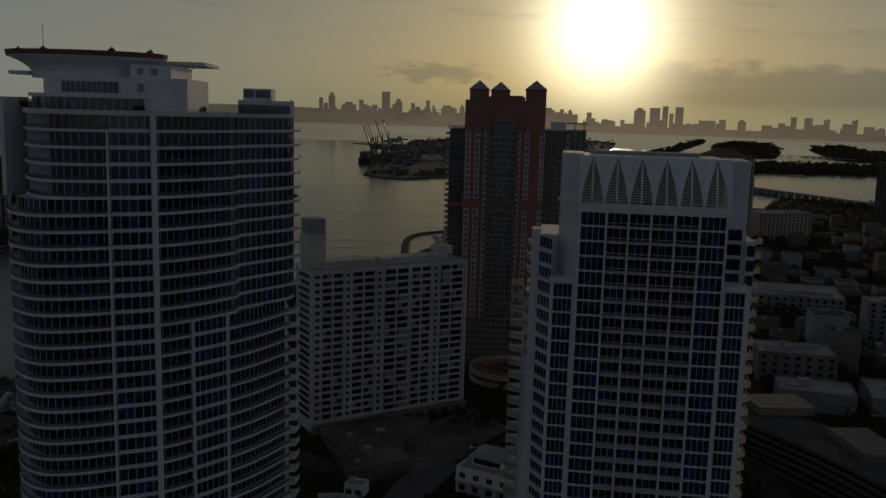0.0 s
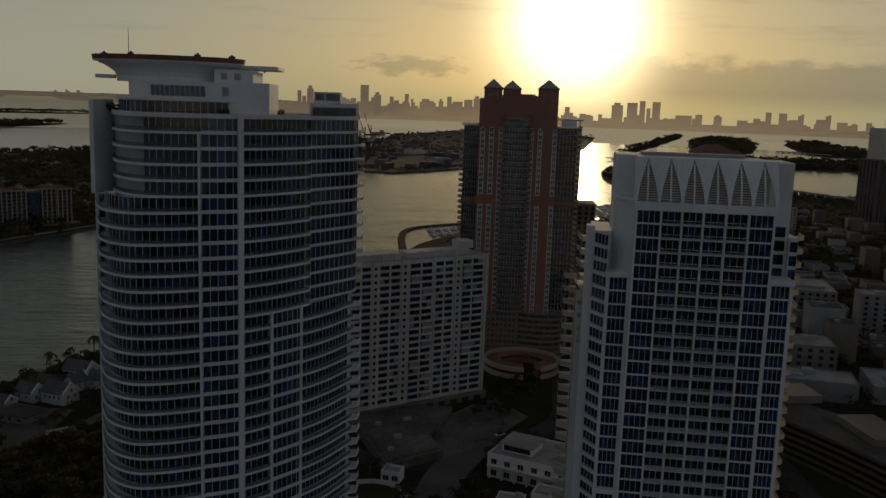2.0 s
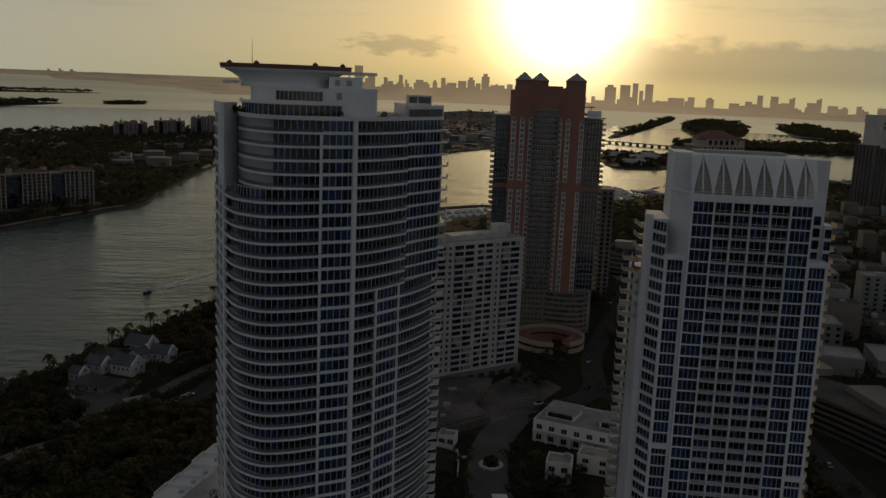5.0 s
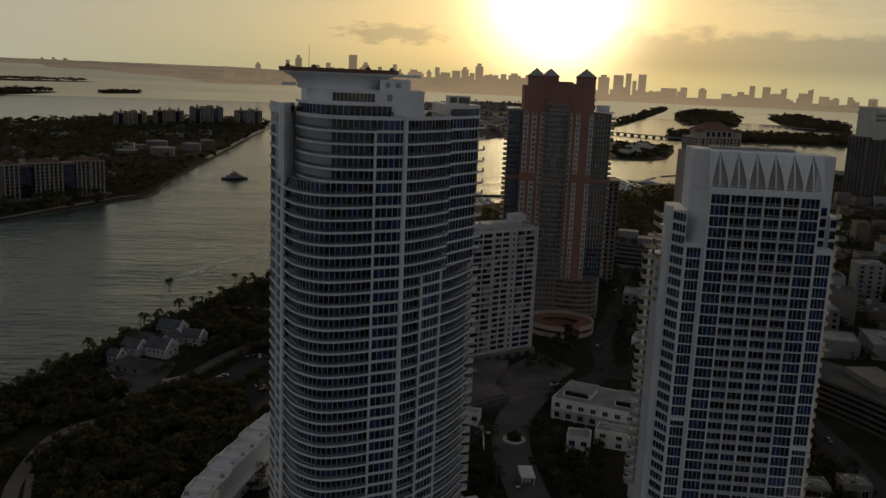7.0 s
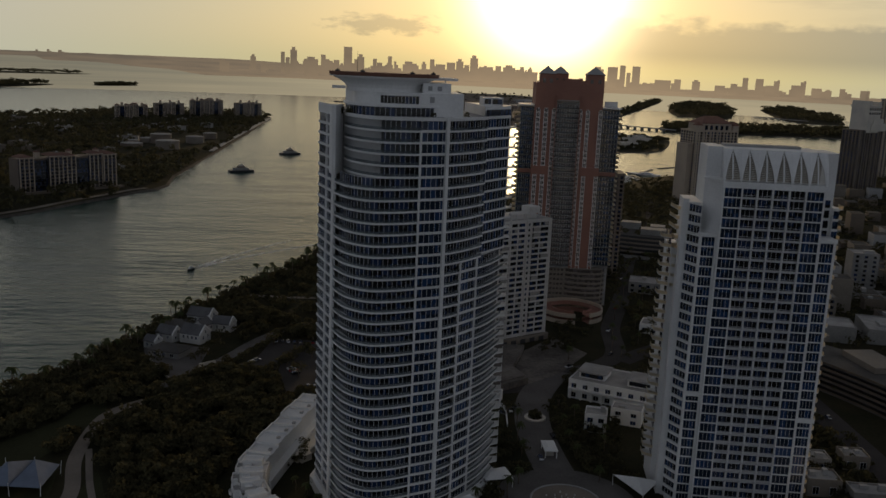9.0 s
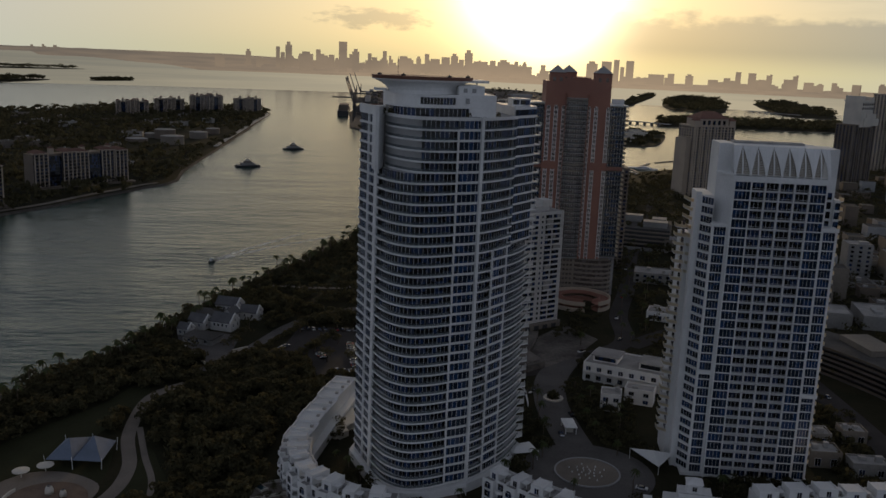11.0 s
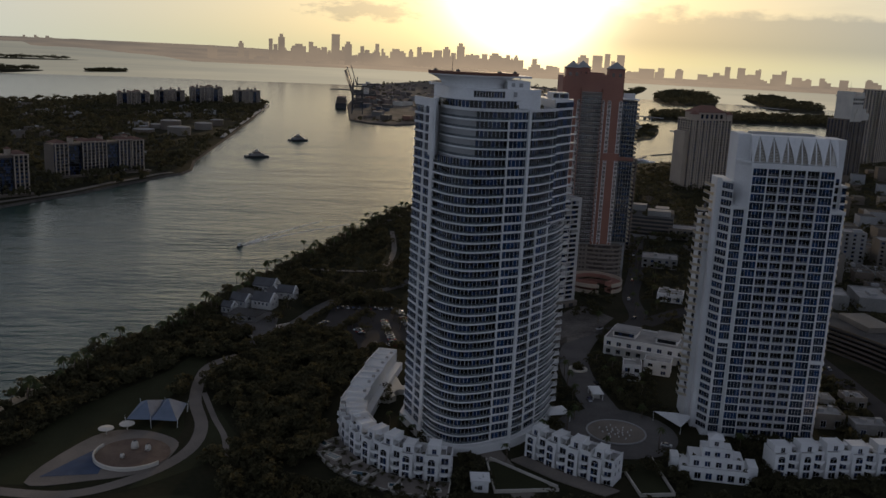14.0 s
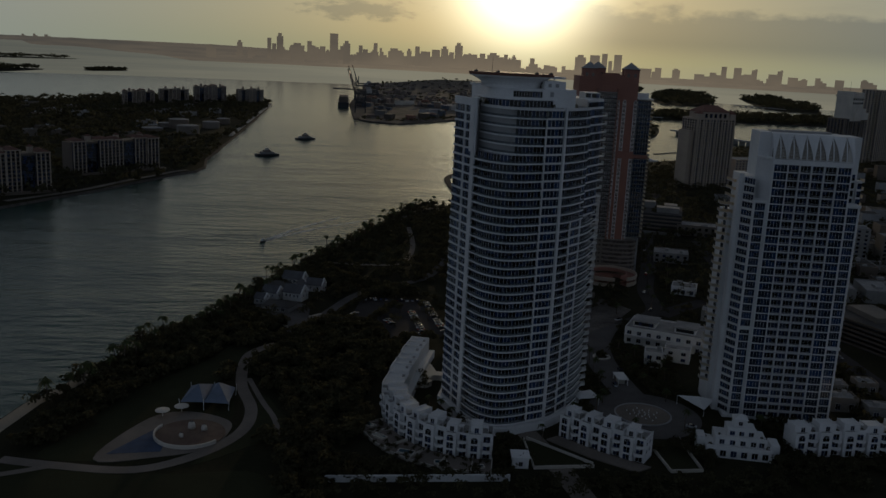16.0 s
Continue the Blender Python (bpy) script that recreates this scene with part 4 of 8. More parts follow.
    part("right_wing", Geo().box(37.2, 7.4, -2, 39.3, 24, wt + 0.5), M_WHITE, t, "white side wing of the tower")
    lv = [z0 + fh * j for j in range(wn)]
    line = [Vector((-8.6, 8.0)), Vector((-5.6, 3.0))]
    glass = repeat("window", panes(line, 0.5, fh - 0.4, 1.45, 0.1), M_GLASS_B, t, lv)
    for o in glass:
        part("window_frame", bpy.data.meshes.get("flank_frame") or bars(line, 0.5, fh - 0.35, 1.45, 0.14).mesh("flank_frame", M_FRAME), M_FRAME, o)
    repeat("spandrel", Geo().prism([(-8.8, 8.2), (-8.8, 7.0), (-5.6, 1.9), (-5.2, 3.4)], -0.4, 0.35), M_WHITE, t, lv)
    lv2 = [z0 + fh * j for j in range(3, wn - 3)]
    lit = "white side balcony open to the evening sun"
    for poly, rail, levels in (([(-15.4, 16.0), (-12.2, 14.2), (-12.2, 21.5), (-15.4, 20.8)], ((-15.4, 20.8), (-15.4, 16.0), (-12.2, 14.2)), lv2),
                               ([(-12.4, 23), (-11.4, 13.4), (-8.6, 12.8), (-8.6, 23)], ((-12.4, 23), (-11.4, 13.4), (-8.8, 12.8)), lv[-9:]),
                               ([(39.3, 8.6), (41.3, 10.0), (41.3, 15), (39.3, 16)], ((39.3, 8.6), (41.3, 10.0), (41.3, 15)), [z0 + fh * j for j in range(1, wn + 1)])):
        slabs = repeat("side_balcony", Geo().prism(poly, -0.25, 0.0), M_WHITE, t, levels, lit)
        me = strip([Vector(p) for p in rail], 0.0, 1.05, 0.06).mesh("balcony_rail", M_FROST)
        for o in slabs:
            part("balcony_rail", me, M_FROST, o, "frosted glass balcony rail")
    repeat("side_window", Geo().box(-12.3, 16.4, 0.1, -12.18, 20.6, 2.5), M_GLASS, t, lv2)
    line = [Vector((37.5, 7.2)), Vector((39.2, 7.2))]
    repeat("window", panes(line, 0.5, fh - 0.4, 0.85, 0.1), M_GLASS_B, t, lv[low_n:])
    line = [Vector((33.0, 8.3)), Vector((36.4, 8.3))]
    repeat("window", panes(line, 0.5, fh - 0.4, 1.2, 0.1), M_GLASS, t, [z0 + fh * j for j in range(low_n, n - 1)])


def build_red_tower():
    t = thing("red_tower", "tall terracotta and grey tower with pyramid-topped turrets", "tower", local((54.5, 458.4), -9.4, 2))
    z0, n = 26.0, 33
    top = 123.6                                          # wings' roof
    fh = (top - z0) / n
    lv = [z0 + fh * k for k in range(n)]
    lv_up = [z0 + fh * k for k in range(n + 1)]
    part("core_wall", Geo().box(-20.2, -9.4, 0, 20.8, 22, 138.5), M_RED, t, "terracotta central wall")
    for u, v, z, h in ((-13.4, -4.6, 144.0, 4.7), (15.6, -3.9, 144.4, 5.2), (-3.4, 21.5, 144.2, 4.9)):
        part("turret", Geo().box(u - h, v - h, 120, u + h, v + h, z), M_RED, t, "terracotta corner turret")
        part("turret_roof", Geo().loft([[(u - h - 0.4, v - h - 0.4, z), (u + h + 0.4, v - h - 0.4, z), (u + h + 0.4, v + h + 0.4, z), (u - h - 0.4, v + h + 0.4, z)],
                                        [(u - 0.1, v - 0.1, z + 4.6), (u + 0.1, v - 0.1, z + 4.6), (u + 0.1, v + 0.1, z + 4.6), (u - 0.1, v + 0.1, z + 4.6)]]), M_GREY, t, "grey metal pyramid roof")
        part("turret_roof_edge", Geo().box(u - h - 0.3, v - h - 0.3, z - 0.6, u + h + 0.3, v + h + 0.3, z - 0.02), M_BROWN, t)
        for sx in (-0.45, 0.45):
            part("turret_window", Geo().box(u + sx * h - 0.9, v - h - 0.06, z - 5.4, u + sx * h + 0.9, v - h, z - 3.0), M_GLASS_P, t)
    part("parapet", Geo().box(-8.6, -9.2, 138.5, 10.2, -8.5, 140.4), M_RED, t)
    part("roof_box", Geo().box(-2, 2, 138.5, 9, 11, 141.2), M_RED, t, "terracotta plant box on the roof")
    # white-framed window columns down the terracotta front
    for a, b in ((-19.0, -17.2), (-14.3, -12.4), (-9.4, -7.7), (6.9, 8.4), (11.2, 12.9), (18.9, 20.6)):
        line = [Vector((a, -9.75)), Vector((b, -9.75))]
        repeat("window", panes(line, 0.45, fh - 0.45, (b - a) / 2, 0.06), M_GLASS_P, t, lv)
        g = Geo()
        for z in lv:
            g.box(a, -9.98, z + 0.22, b, -9.74, z + 0.45).box(a, -9.98, z + fh - 0.45, b, -9.74, z + fh - 0.2).box((a + b) / 2 - 0.07, -9.98, z + 0.45, (a + b) / 2 + 0.07, -9.74, z + fh - 0.45)
        tagged(part("window_frame", g, M_WHITE, t, "white frames down a window column"), kind="stuff")
        part("column_frame", Geo().box(a - 0.3, -10.0, 24, a, -9.4, top - 1).box(b, -10.0, 24, b + 0.3, -9.4, top - 1), M_WHITE, t, "pale frame down a window column")
    part("red_band", Geo().box(-20.6, -10.3, 83, -9.9, -9.4, 88), M_RED, t, "terracotta band across the window columns")
    part("red_band", Geo().box(9.0, -10.3, 83, 21.2, -9.4, 88), M_RED, t, "terracotta band across the window columns")
    # bowed glazed middle with balconies
    part("middle_bay", Geo().box(-7.2, -10.6, 24, 6.5, -9.4, 128.6), M_GREY, t, "grey glazed middle bay")
    line = curve([(-7.2, -10.7), (-4, -12.3), (0, -12.8), (3.5, -12.3), (6.5, -10.7)], 4)
    mid = lv + [lv[-1] + fh]
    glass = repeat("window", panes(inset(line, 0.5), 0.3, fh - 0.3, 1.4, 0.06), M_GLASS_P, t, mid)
    me = bars(inset(line, 0.45), 0.3, fh - 0.3, 1.5, 0.14).mesh("window_frame", M_WHITE)
    for o in glass:
        part("window_frame", me, M_WHITE, o)
    repeat("floor_slab", Geo().prism(line + [Vector((6.5, -9.4)), Vector((-7.2, -9.4))], -0.25, 0.0), M_WORN_CREAM, t, lv_up + [lv_up[-1] + fh])
    repeat("balcony_rail", strip(line, 0.0, 0.9, 0.06), M_RAIL, t, mid)
    for z in (82.0, 86.0, 127.4):
        part("ledge", Geo().prism(inset(line, -0.7) + [Vector((6.9, -9.4)), Vector((-7.6, -9.4))], z, z + 0.9), M_WORN_CREAM, t, "pale bowed ledge across the middle bay")
    part("pier", Geo().box(-7.6, -12.0, 24, -7.2, -9.4, 131), M_RED, t)
    part("pier", Geo().box(6.5, -12.0, 24, 6.85, -9.4, 131), M_RED, t)
    # wings of glass and balconies under thin overhanging roofs
    for a, b, v, va in ((-28.2, -20.4, -3.0, -28.2), (20.9, 31.8, -5.0, 31.8)):
        part("wing", Geo().box(a, v, 0, b, 19, top), M_GREY, t, "grey glazed side wing")
        part("wing_roof", Geo().box(a - 1.2, v - 2.6, top + 0.6, b + 1.2, 20, top + 1.3), M_WHITE, t, "thin overhanging roof slab")
        for q in range(5):
            u = a + (b - a) * q / 4
            part("roof_post", Geo().box(u - 0.2, v - 1.4, top, u + 0.2, v - 1.0, top + 0.6), M_WHITE, t)
        line = [Vector((a, v - 0.05)), Vector((b, v - 0.05))]
        repeat("window", panes(line, 0.35, fh - 0.35, 1.7, 0.08), M_GLASS_B, t, lv)
        g = Geo()
        for q in range(7):
            u = a + (b - a) * q / 6
            g.box(u - 0.07, v - 0.16, z0, u + 0.07, v - 0.1, top)
        tagged(part("window_frame", g, M_WHITE, t, "pale uprights down the wing"), kind="stuff")
        repeat("floor_slab", Geo().box(a - 0.5, v - 1.4, -0.22, b + 0.5, v, 0.0), M_WORN_CREAM, t, lv_up)
        g = Geo()
        for z in lv:
            g.box(a - 0.4, v - 1.35, z, b + 0.4, v - 1.28, z + 0.95)
        tagged(part("balcony_rail", g, M_RAIL, t, "glass balcony rails down the wing"), kind="stuff")
        s = -1 if a < 0 else 1
        g = Geo()
        for z in lv:
            g.box(min(va, va + s * 0.06), v + 1, z + 0.4, max(va, va + s * 0.06), 18, z + fh - 0.4)
        tagged(part("side_window", g, M_GLASS_B, t, "window bands down the side of the wing"), kind="stuff")
        rim = [(va, v), (va + s * 2.2, v + 1.4), (va + s * 2.2, v + 6.5), (va, v + 7.5)]
        slabs = repeat("end_balcony", Geo().prism(rim if s > 0 else rim[::-1], -0.22, 0), M_WORN_CREAM, t, lv)
        me = strip([Vector(p) for p in rim], 0.0, 1.0, 0.07).mesh("balcony_rail", M_FROST)
        for o in slabs:
            part("balcony_rail", me, M_FROST, o, "frosted balcony rail")
        part("red_band", Geo().box(a - 0.3, v - 1.7, 83, b + 0.3, v, 85.4), M_RED, t)
    part("roof_screen", Geo().box(24, 6, top + 1.3, 32, 6.3, top + 4.6).box(31.7, 6.3, top + 1.3, 32, 14, top + 4.6), M_WHITE, t, "pale roof screen on the wing")
    part("corner_edge", Geo().box(20.8, -10.0, 24, 21.2, -9.0, top), M_WORN_CREAM, t)
    # cream base storeys with curved balconies
    part("base_block", Geo().box(-20, -12, -2, 28, 14, 24.6), M_WORN_CREAM, t, "cream base storeys")
    base_line = curve([(4, -12.1), (10, -14.5), (20, -15.5), (28, -12), (31, -4)], 5)
    row = [Vector((-19, -12.1)), Vector((3.5, -12.1))]
    for k in range(8):
        zz = 0.6 + 3.05 * k
        part("base_slab", Geo().prism(base_line + [Vector((24, -4)), Vector((4, -9))], zz - 0.3, zz + 0.9), M_WORN_CREAM, t)
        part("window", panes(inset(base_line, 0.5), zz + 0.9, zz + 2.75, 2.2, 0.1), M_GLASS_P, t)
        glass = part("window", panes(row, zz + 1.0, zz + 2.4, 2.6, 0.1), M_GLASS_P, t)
        part("window_frame", bars(row, zz + 0.9, zz + 2.5, 2.3, 0.7, 0.3), M_WORN_CREAM, glass)


def build_slab_block():
    t = thing("slab_block", "broad white apartment block with rows of small windows", "apartment block", local((-36, 345.5), 27.6, 2))
    fh, n, L = 2.95, 21, 74.0
    z0 = 4.6
    top = z0 + fh * n
    part("wall", Geo().box(0, 0, -2, L, 17, top + 1.2), M_AGED, t, "white stucco wall")
    part("roof", Geo().box(0.4, 0.4, top + 1.2, L - 0.4, 16.6, top + 1.3), M_ROOF, t)
    lv = [z0 + fh * k for k in range(n)]
    segs = [(1.2, 3.2, 0), (4.4, 8.4, 1), (9.4, 13.4, 1), (15, 16.6, 0), (18, 22.4, 1), (23.4, 27.8, 1), (29.4, 31, 0), (33, 38, 2), (39, 44, 2), (46, 50, 1), (51, 55, 1), (57, 58.6, 0), (60.4, 65, 2), (66, 71.4, 2)]
    for a, b, kind in segs:
        v = -0.02 if kind == 0 else 0.0
        if kind == 0:
            repeat("window", panes([Vector((a, v)), Vector((b, v))], 0.9, 2.2, 0.9, 0.05), M_GLASS, t, lv)
            continue
        repeat("window", panes([Vector((a, -0.03)), Vector((b, -0.03))], 0.45 if kind == 2 else 0.8, 2.5, 1.5, 0.03), M_GLASS, t, lv)
        if kind == 2:
            repeat("balcony", Geo().box(a - 0.3, -1.3, -0.22, b + 0.3, 0.0, 0.0).box(a - 0.3, -1.3, 0.0, b + 0.3, -1.2, 0.85), M_AGED, t, lv)
        else:
            repeat("sill", Geo().box(a - 0.2, -0.35, 0.45, b + 0.2, 0.0, 0.75), M_AGED, t, lv)
    rnd = random.Random(11)
    for a, b, kind in segs:
        if kind == 0:
            continue
        blind = Geo().box(0, -0.12, 0.75, (b - a) * 0.45, -0.04, 2.5).mesh("shutter", M_WORN_WHITE)
        screen = Geo().box(0, -1.25, 0.0, b - a, -0.9, 2.5).mesh("balcony_screen", M_WORN_WHITE)
        for z in lv:
            q = rnd.random()
            if q < 0.2:
                part("shutter", blind, None, t, "drawn white shutter").location = (a + (b - a) * 0.5 * (q > 0.1), 0, z)
            elif q > 0.86 and kind == 2:
                part("balcony_screen", screen, None, t, "enclosed balcony front").location = (a, 0, z)
    part("arcade_wall", Geo().box(-0.5, -2.2, -2, L + 0.5, 0, 3.6), M_WORN_CREAM, t, "stained cream arcade along the foot")
    for q in range(11):
        u = 2.5 + q * 6.5
        # flat dark panel on the wall stands in for an opening's shade
        part("arcade_opening", Geo().box(u, -2.3, -1.5, u + 3.6, -2.2, 2.4), M_DARK, t, "dark panel painted in for a shaded arcade opening")
    for u in (0.2, 14.2, 28.6, 45, 56.2, 72.4):
        part("pier", Geo().box(u, -0.6, -2, u + 0.7, 0, top + 1.4), M_AGED, t)
    # end wall balconies
    repeat("end_balcony", Geo().prism([(L, 2.0), (L + 1.6, 3), (L + 1.6, 7.5), (L, 8)], -0.22, 0.0).bar((L + 1.6, 7.5), (L + 1.6, 3), 0, 0.9, 0.08), M_AGED, t, lv)
    repeat("window", panes([Vector((-0.05, 14)), Vector((-0.05, 3))], 0.7, 2.3, 2.2, 0.06), M_GLASS, t, lv)
    # roof storey
    part("penthouse", Geo().box(6, 3, top + 1.2, 30, 14, top + 4.0), M_AGED, t)
    part("penthouse", Geo().box(34, 4, top + 1.2, 66, 13, top + 3.6), M_AGED, t)
    part("plant_room", Geo().box(62, 5, top + 3.6, 69, 12, top + 7.2), M_AGED, t, "white plant room on the roof")
    for a, b in ((10, 12), (17, 20), (24, 26), (38, 40), (46, 50), (55, 57)):
        part("roof_arch", Geo().box(a, 1.0, top + 1.2, a + 0.5, 1.6, top + 4.6).box(b - 0.5, 1.0, top + 1.2, b, 1.6, top + 4.6).box(a, 1.0, top + 4.1, b, 1.6, top + 4.6), M_AGED, t)
    part("stair_tower", Geo().box(0.5, 6, top + 1.2, 8.5, 14, top + 15.5), M_CREAM, t, "cream stair tower above the roof")
    part("tank", Geo().box(0.9, 5.9, top + 15.5, 8.2, 13.8, top + 21.5), M_GREY, t, "grey screened tank on the stair tower")


build_curved_tower()
build_crowned_tower()
build_red_tower()
build_slab_block()


# ---- trees ----
RNG = np.random.default_rng(7)


def crown_faces(spots, per, leaf, flat=0.75):
    """Leaf clumps for many crowns: spots are rows of x, y, base, height, radius."""
    verts, faces, n = [], [], 0
    for x, y, z, h, r in spots:
        k = per
        lob = RNG.normal(size=(5, 3)) * (0.45, 0.45, 0.28)
        u = RNG.normal(size=(k, 3))
        u /= np.linalg.norm(u, axis=1)[:, None]
        u[:, 2] = np.abs(u[:, 2]) * 1.1 - 0.35
        c = u * RNG.uniform(0.75, 1.0, (k, 1)) * 0.72 + lob[RNG.integers(0, 5, k)]
        c *= (r, r, (h * 0.5) * flat)
        c += (x, y, z + h * 0.62)
        nrm = u + RNG.normal(size=(k, 3)) * 0.3
        nrm /= np.linalg.norm(nrm, axis=1)[:, None]
        a = np.cross(nrm, RNG.normal(size=(k, 3)))
        a /= np.linalg.norm(a, axis=1)[:, None] + 1e-9
        b = np.cross(nrm, a)
        s = RNG.uniform(0.6, 1.25, (k, 1)) * leaf
        q = np.stack([c - a * s, c - b * s * 0.7, c + a * s, c + b * s * 0.7], 1).reshape(-1, 3)
        verts.append(q)
        faces.append(np.arange(n, n + 4 * k).reshape(-1, 4))
        n += 4 * k
    return np.concatenate(verts), np.concatenate(faces)


def leaf_mesh(name, spots, per, leaf, pull=False, flat=0.75):
    v, f = crown_faces(spots, per, leaf, flat)
    me = bpy.data.meshes.new(name)
    v = [tuple(far(p)) for p in v] if pull else v.tolist()
    me.from_pydata(v, [], f.tolist())
    me.materials.append(M_LEAF)
    return me


def scatter(poly, count, avoid=(), rmin=2.0, rmax=4.2, z=2.0):
    """Random tree spots inside a polygon, clear of the circles and boxes given."""
    xs, ys = [p[0] for p in poly], [p[1] for p in poly]
    out, tries = [], 0
    while len(out) < count and tries < count * 12:
        tries += 1
        x, y = RNG.uniform(min(xs), max(xs)), RNG.uniform(min(ys), max(ys))
        if inside((x, y), poly) and not any(inside((x, y), a) for a in avoid):
            r = RNG.uniform(rmin, rmax)
            out.append((x, y, z, r * RNG.uniform(1.5, 2.1), r))
    return out


def near_line(line, d):
    a, b = inset(line, d), inset(line, -d)
    return [tuple(p) for p in b] + [tuple(p) for p in reversed(a)]


PATH_LINE = curve([(-262, 163), (-242, 157), (-214, 152), (-193, 163), (-179, 182), (-176, 205), (-182, 235), (-181, 272), (-168, 290)], 4)
FOOT_LINE = curve([(-179, 241), (-172, 214), (-166, 194), (-164, 174)], 4)
PROM_LINE = curve([(-150, 480), (-118, 545), (-85, 605), (-45, 680), (-25, 700)], 4)
CARPARK = [(-140, 322), (-136, 352), (-122, 380), (-76, 374), (-72, 296), (-108, 292), (-118, 330)]
HOUSES = [(-188, 376), (-184, 350), (-163, 316), (-148, 322), (-136, 352), (-134, 396), (-154, 412), (-172, 402)]
LANE = near_line(curve([(-166, 306), (-154.9, 318), (-140, 346), (-126, 376), (-108, 400)], 4), 4.0)
PLAY = [(-240, 158), (-200, 152), (-182, 172), (-178, 206), (-184, 236), (-212, 230), (-242, 184)]
clear = [near_line(PATH_LINE, 4.6), near_line(FOOT_LINE, 2.6), near_line(PROM_LINE, 4.5), CARPARK, HOUSES, LANE, PLAY, [(-238, 196), (-224, 232), (-200, 265), (-188, 292), (-182, 272), (-198, 224), (-212, 198)]]
WOOD = [(-262, 166), (-249, 222), (-228, 285), (-204, 324), (-186, 372), (-160, 440), (-140, 440), (-100, 400), (-74, 372), (-70, 290), (-98, 288), (-120, 240), (-130, 207), (-126, 178),
        (-146, 160), (-146, 120), (-162, 112), (-164, 166), (-182, 182), (-240, 182)]
woods = scatter(WOOD, 1150, clear + [[(-178, 238), (-160, 205), (-156, 186), (-178, 170), (-196, 156), (-176, 190)]], 1.8, 3.9)
solo("woods_park", leaf_mesh("woods_park", woods, 105, 0.74), M_LEAF, "dense dark green park trees and shrubs", "woods", kind="stuff")
PARK = [(-156, 452), (-130, 505), (-90, 596), (-49, 684), (-14, 706), (10, 760), (20, 640), (10, 520), (-20, 420), (-60, 400), (-120, 430)]
solo("woods_shore", leaf_mesh("woods_shore", scatter(PARK, 900, clear + [near_line(curve([(-150, 470), (-112, 462), (-85, 468), (-70, 520), (-64, 600)], 4), 4)], 1.8, 3.6), 60, 0.75), M_LEAF,
     "dark green park trees by the channel", "woods", kind="stuff")
hedge = [(p.x + RNG.uniform(-1, 1), p.y + RNG.uniform(-1, 1), 2.0, RNG.uniform(2.5, 5.5), RNG.uniform(1.6, 2.8)) for p in steps(curve([(-121, 318), (-112, 336), (-99, 360)], 4), 1.9)]
hedge += [(p.x, p.y, 2.0, RNG.uniform(2.0, 4.5), RNG.uniform(1.4, 2.4)) for p in steps(curve([(-140, 330), (-128, 354), (-118, 370)], 4), 2.3)]
solo("hedge_carpark", leaf_mesh("hedge_carpark", hedge, 60, 0.5), M_LEAF, "dark hedges and small trees between parking lanes", "hedge", kind="stuff")
gardens = [(x, y, 2.0, 5.5, 2.4) for x, y in ((-188, 352), (-190, 362), (-152, 352), (-146, 360), (-143, 376), (-156, 340), (-150, 345), (-178, 340), (-182, 392), (-176, 402), (-139, 384), (-146, 404), (-150, 358))]
for poly, count in (([(-44, 205), (-34, 185), (-24, 215), (-16, 214), (-16, 256), (-30, 258), (-40, 240)], 95), ([(4, 214), (20, 200), (26, 226), (30, 262), (8, 285), (2, 262), (2, 236)], 110),
                    ([(-22, 160), (-24, 142), (6, 140), (4, 152), (-2, 165)], 16), ([(26, 168), (40, 160), (90, 160), (84, 180), (30, 182)], 75), ([(14, 296), (22, 300), (62, 300), (70, 322), (40, 328), (24, 316)], 40), ([(30, 262), (60, 262), (62, 276), (40, 280)], 30), ([(92, 296), (112, 300), (120, 420), (98, 400)], 60), ([(-105, 195), (-98, 180), (-88, 172), (-78, 175), (-92, 198)], 26),
                    ([(-112, 222), (-100, 215), (-97, 240), (-104, 246)], 14), ([(20, 355), (36, 352), (64, 400), (54, 414), (34, 390)], 40), ([(60, 335), (78, 330), (112, 440), (96, 440), (84, 400)], 46),
                    ([(90, 170), (112, 180), (128, 240), (112, 260), (88, 220)], 50), ([(-150, 142), (-142, 139), (-112, 143), (-124, 150), (-140, 158)], 60), ([(-160, 128), (-60, 118), (60, 118), (110, 128), (110, 138), (-20, 134), (-70, 140), (-140, 142)], 240), ([(-4, 136), (2, 168), (10, 172), (0, 140)], 26), ([(26, 140), (40, 164), (38, 140)], 40), ([(20, 136), (110, 130), (104, 142), (36, 146)], 90), ([(-82, 146), (-70, 146), (-68, 172), (-78, 174)], 30)):
    gardens += scatter(poly, count, [near_line(curve([(-6, 205), (-6, 232), (-4, 262), (4, 292), (22, 325)], 4), 7.0)], 1.2, 2.8)
solo("woods_gardens", leaf_mesh("woods_gardens", gardens, 70, 0.5), M_LEAF, "dark clipped trees and shrubs in the gardens", "woods", kind="stuff")
CITY = [(90, 420), (112, 300), (210, 240), (420, 260), (900, 700), (1200, 1350), (760, 1390), (640, 1400), (540, 1220), (330, 1090), (262, 1020), (110, 900), (60, 850), (20, 740), (40, 520)]
city_trees = scatter(CITY, 4200, (), 2.2, 5.0) + scatter([(100, 480), (250, 480), (420, 640), (400, 1080), (260, 1010), (110, 890), (60, 800)], 1100, (), 2.2, 5.0) + scatter([(84, 165), (104, 165), (130, 300), (112, 300)], 90, (), 1.5, 3.5)
solo("woods_city", leaf_mesh("woods_city", city_trees, 34, 1.0), M_LEAF, "dark street and garden trees across the city", "woods", kind="stuff")
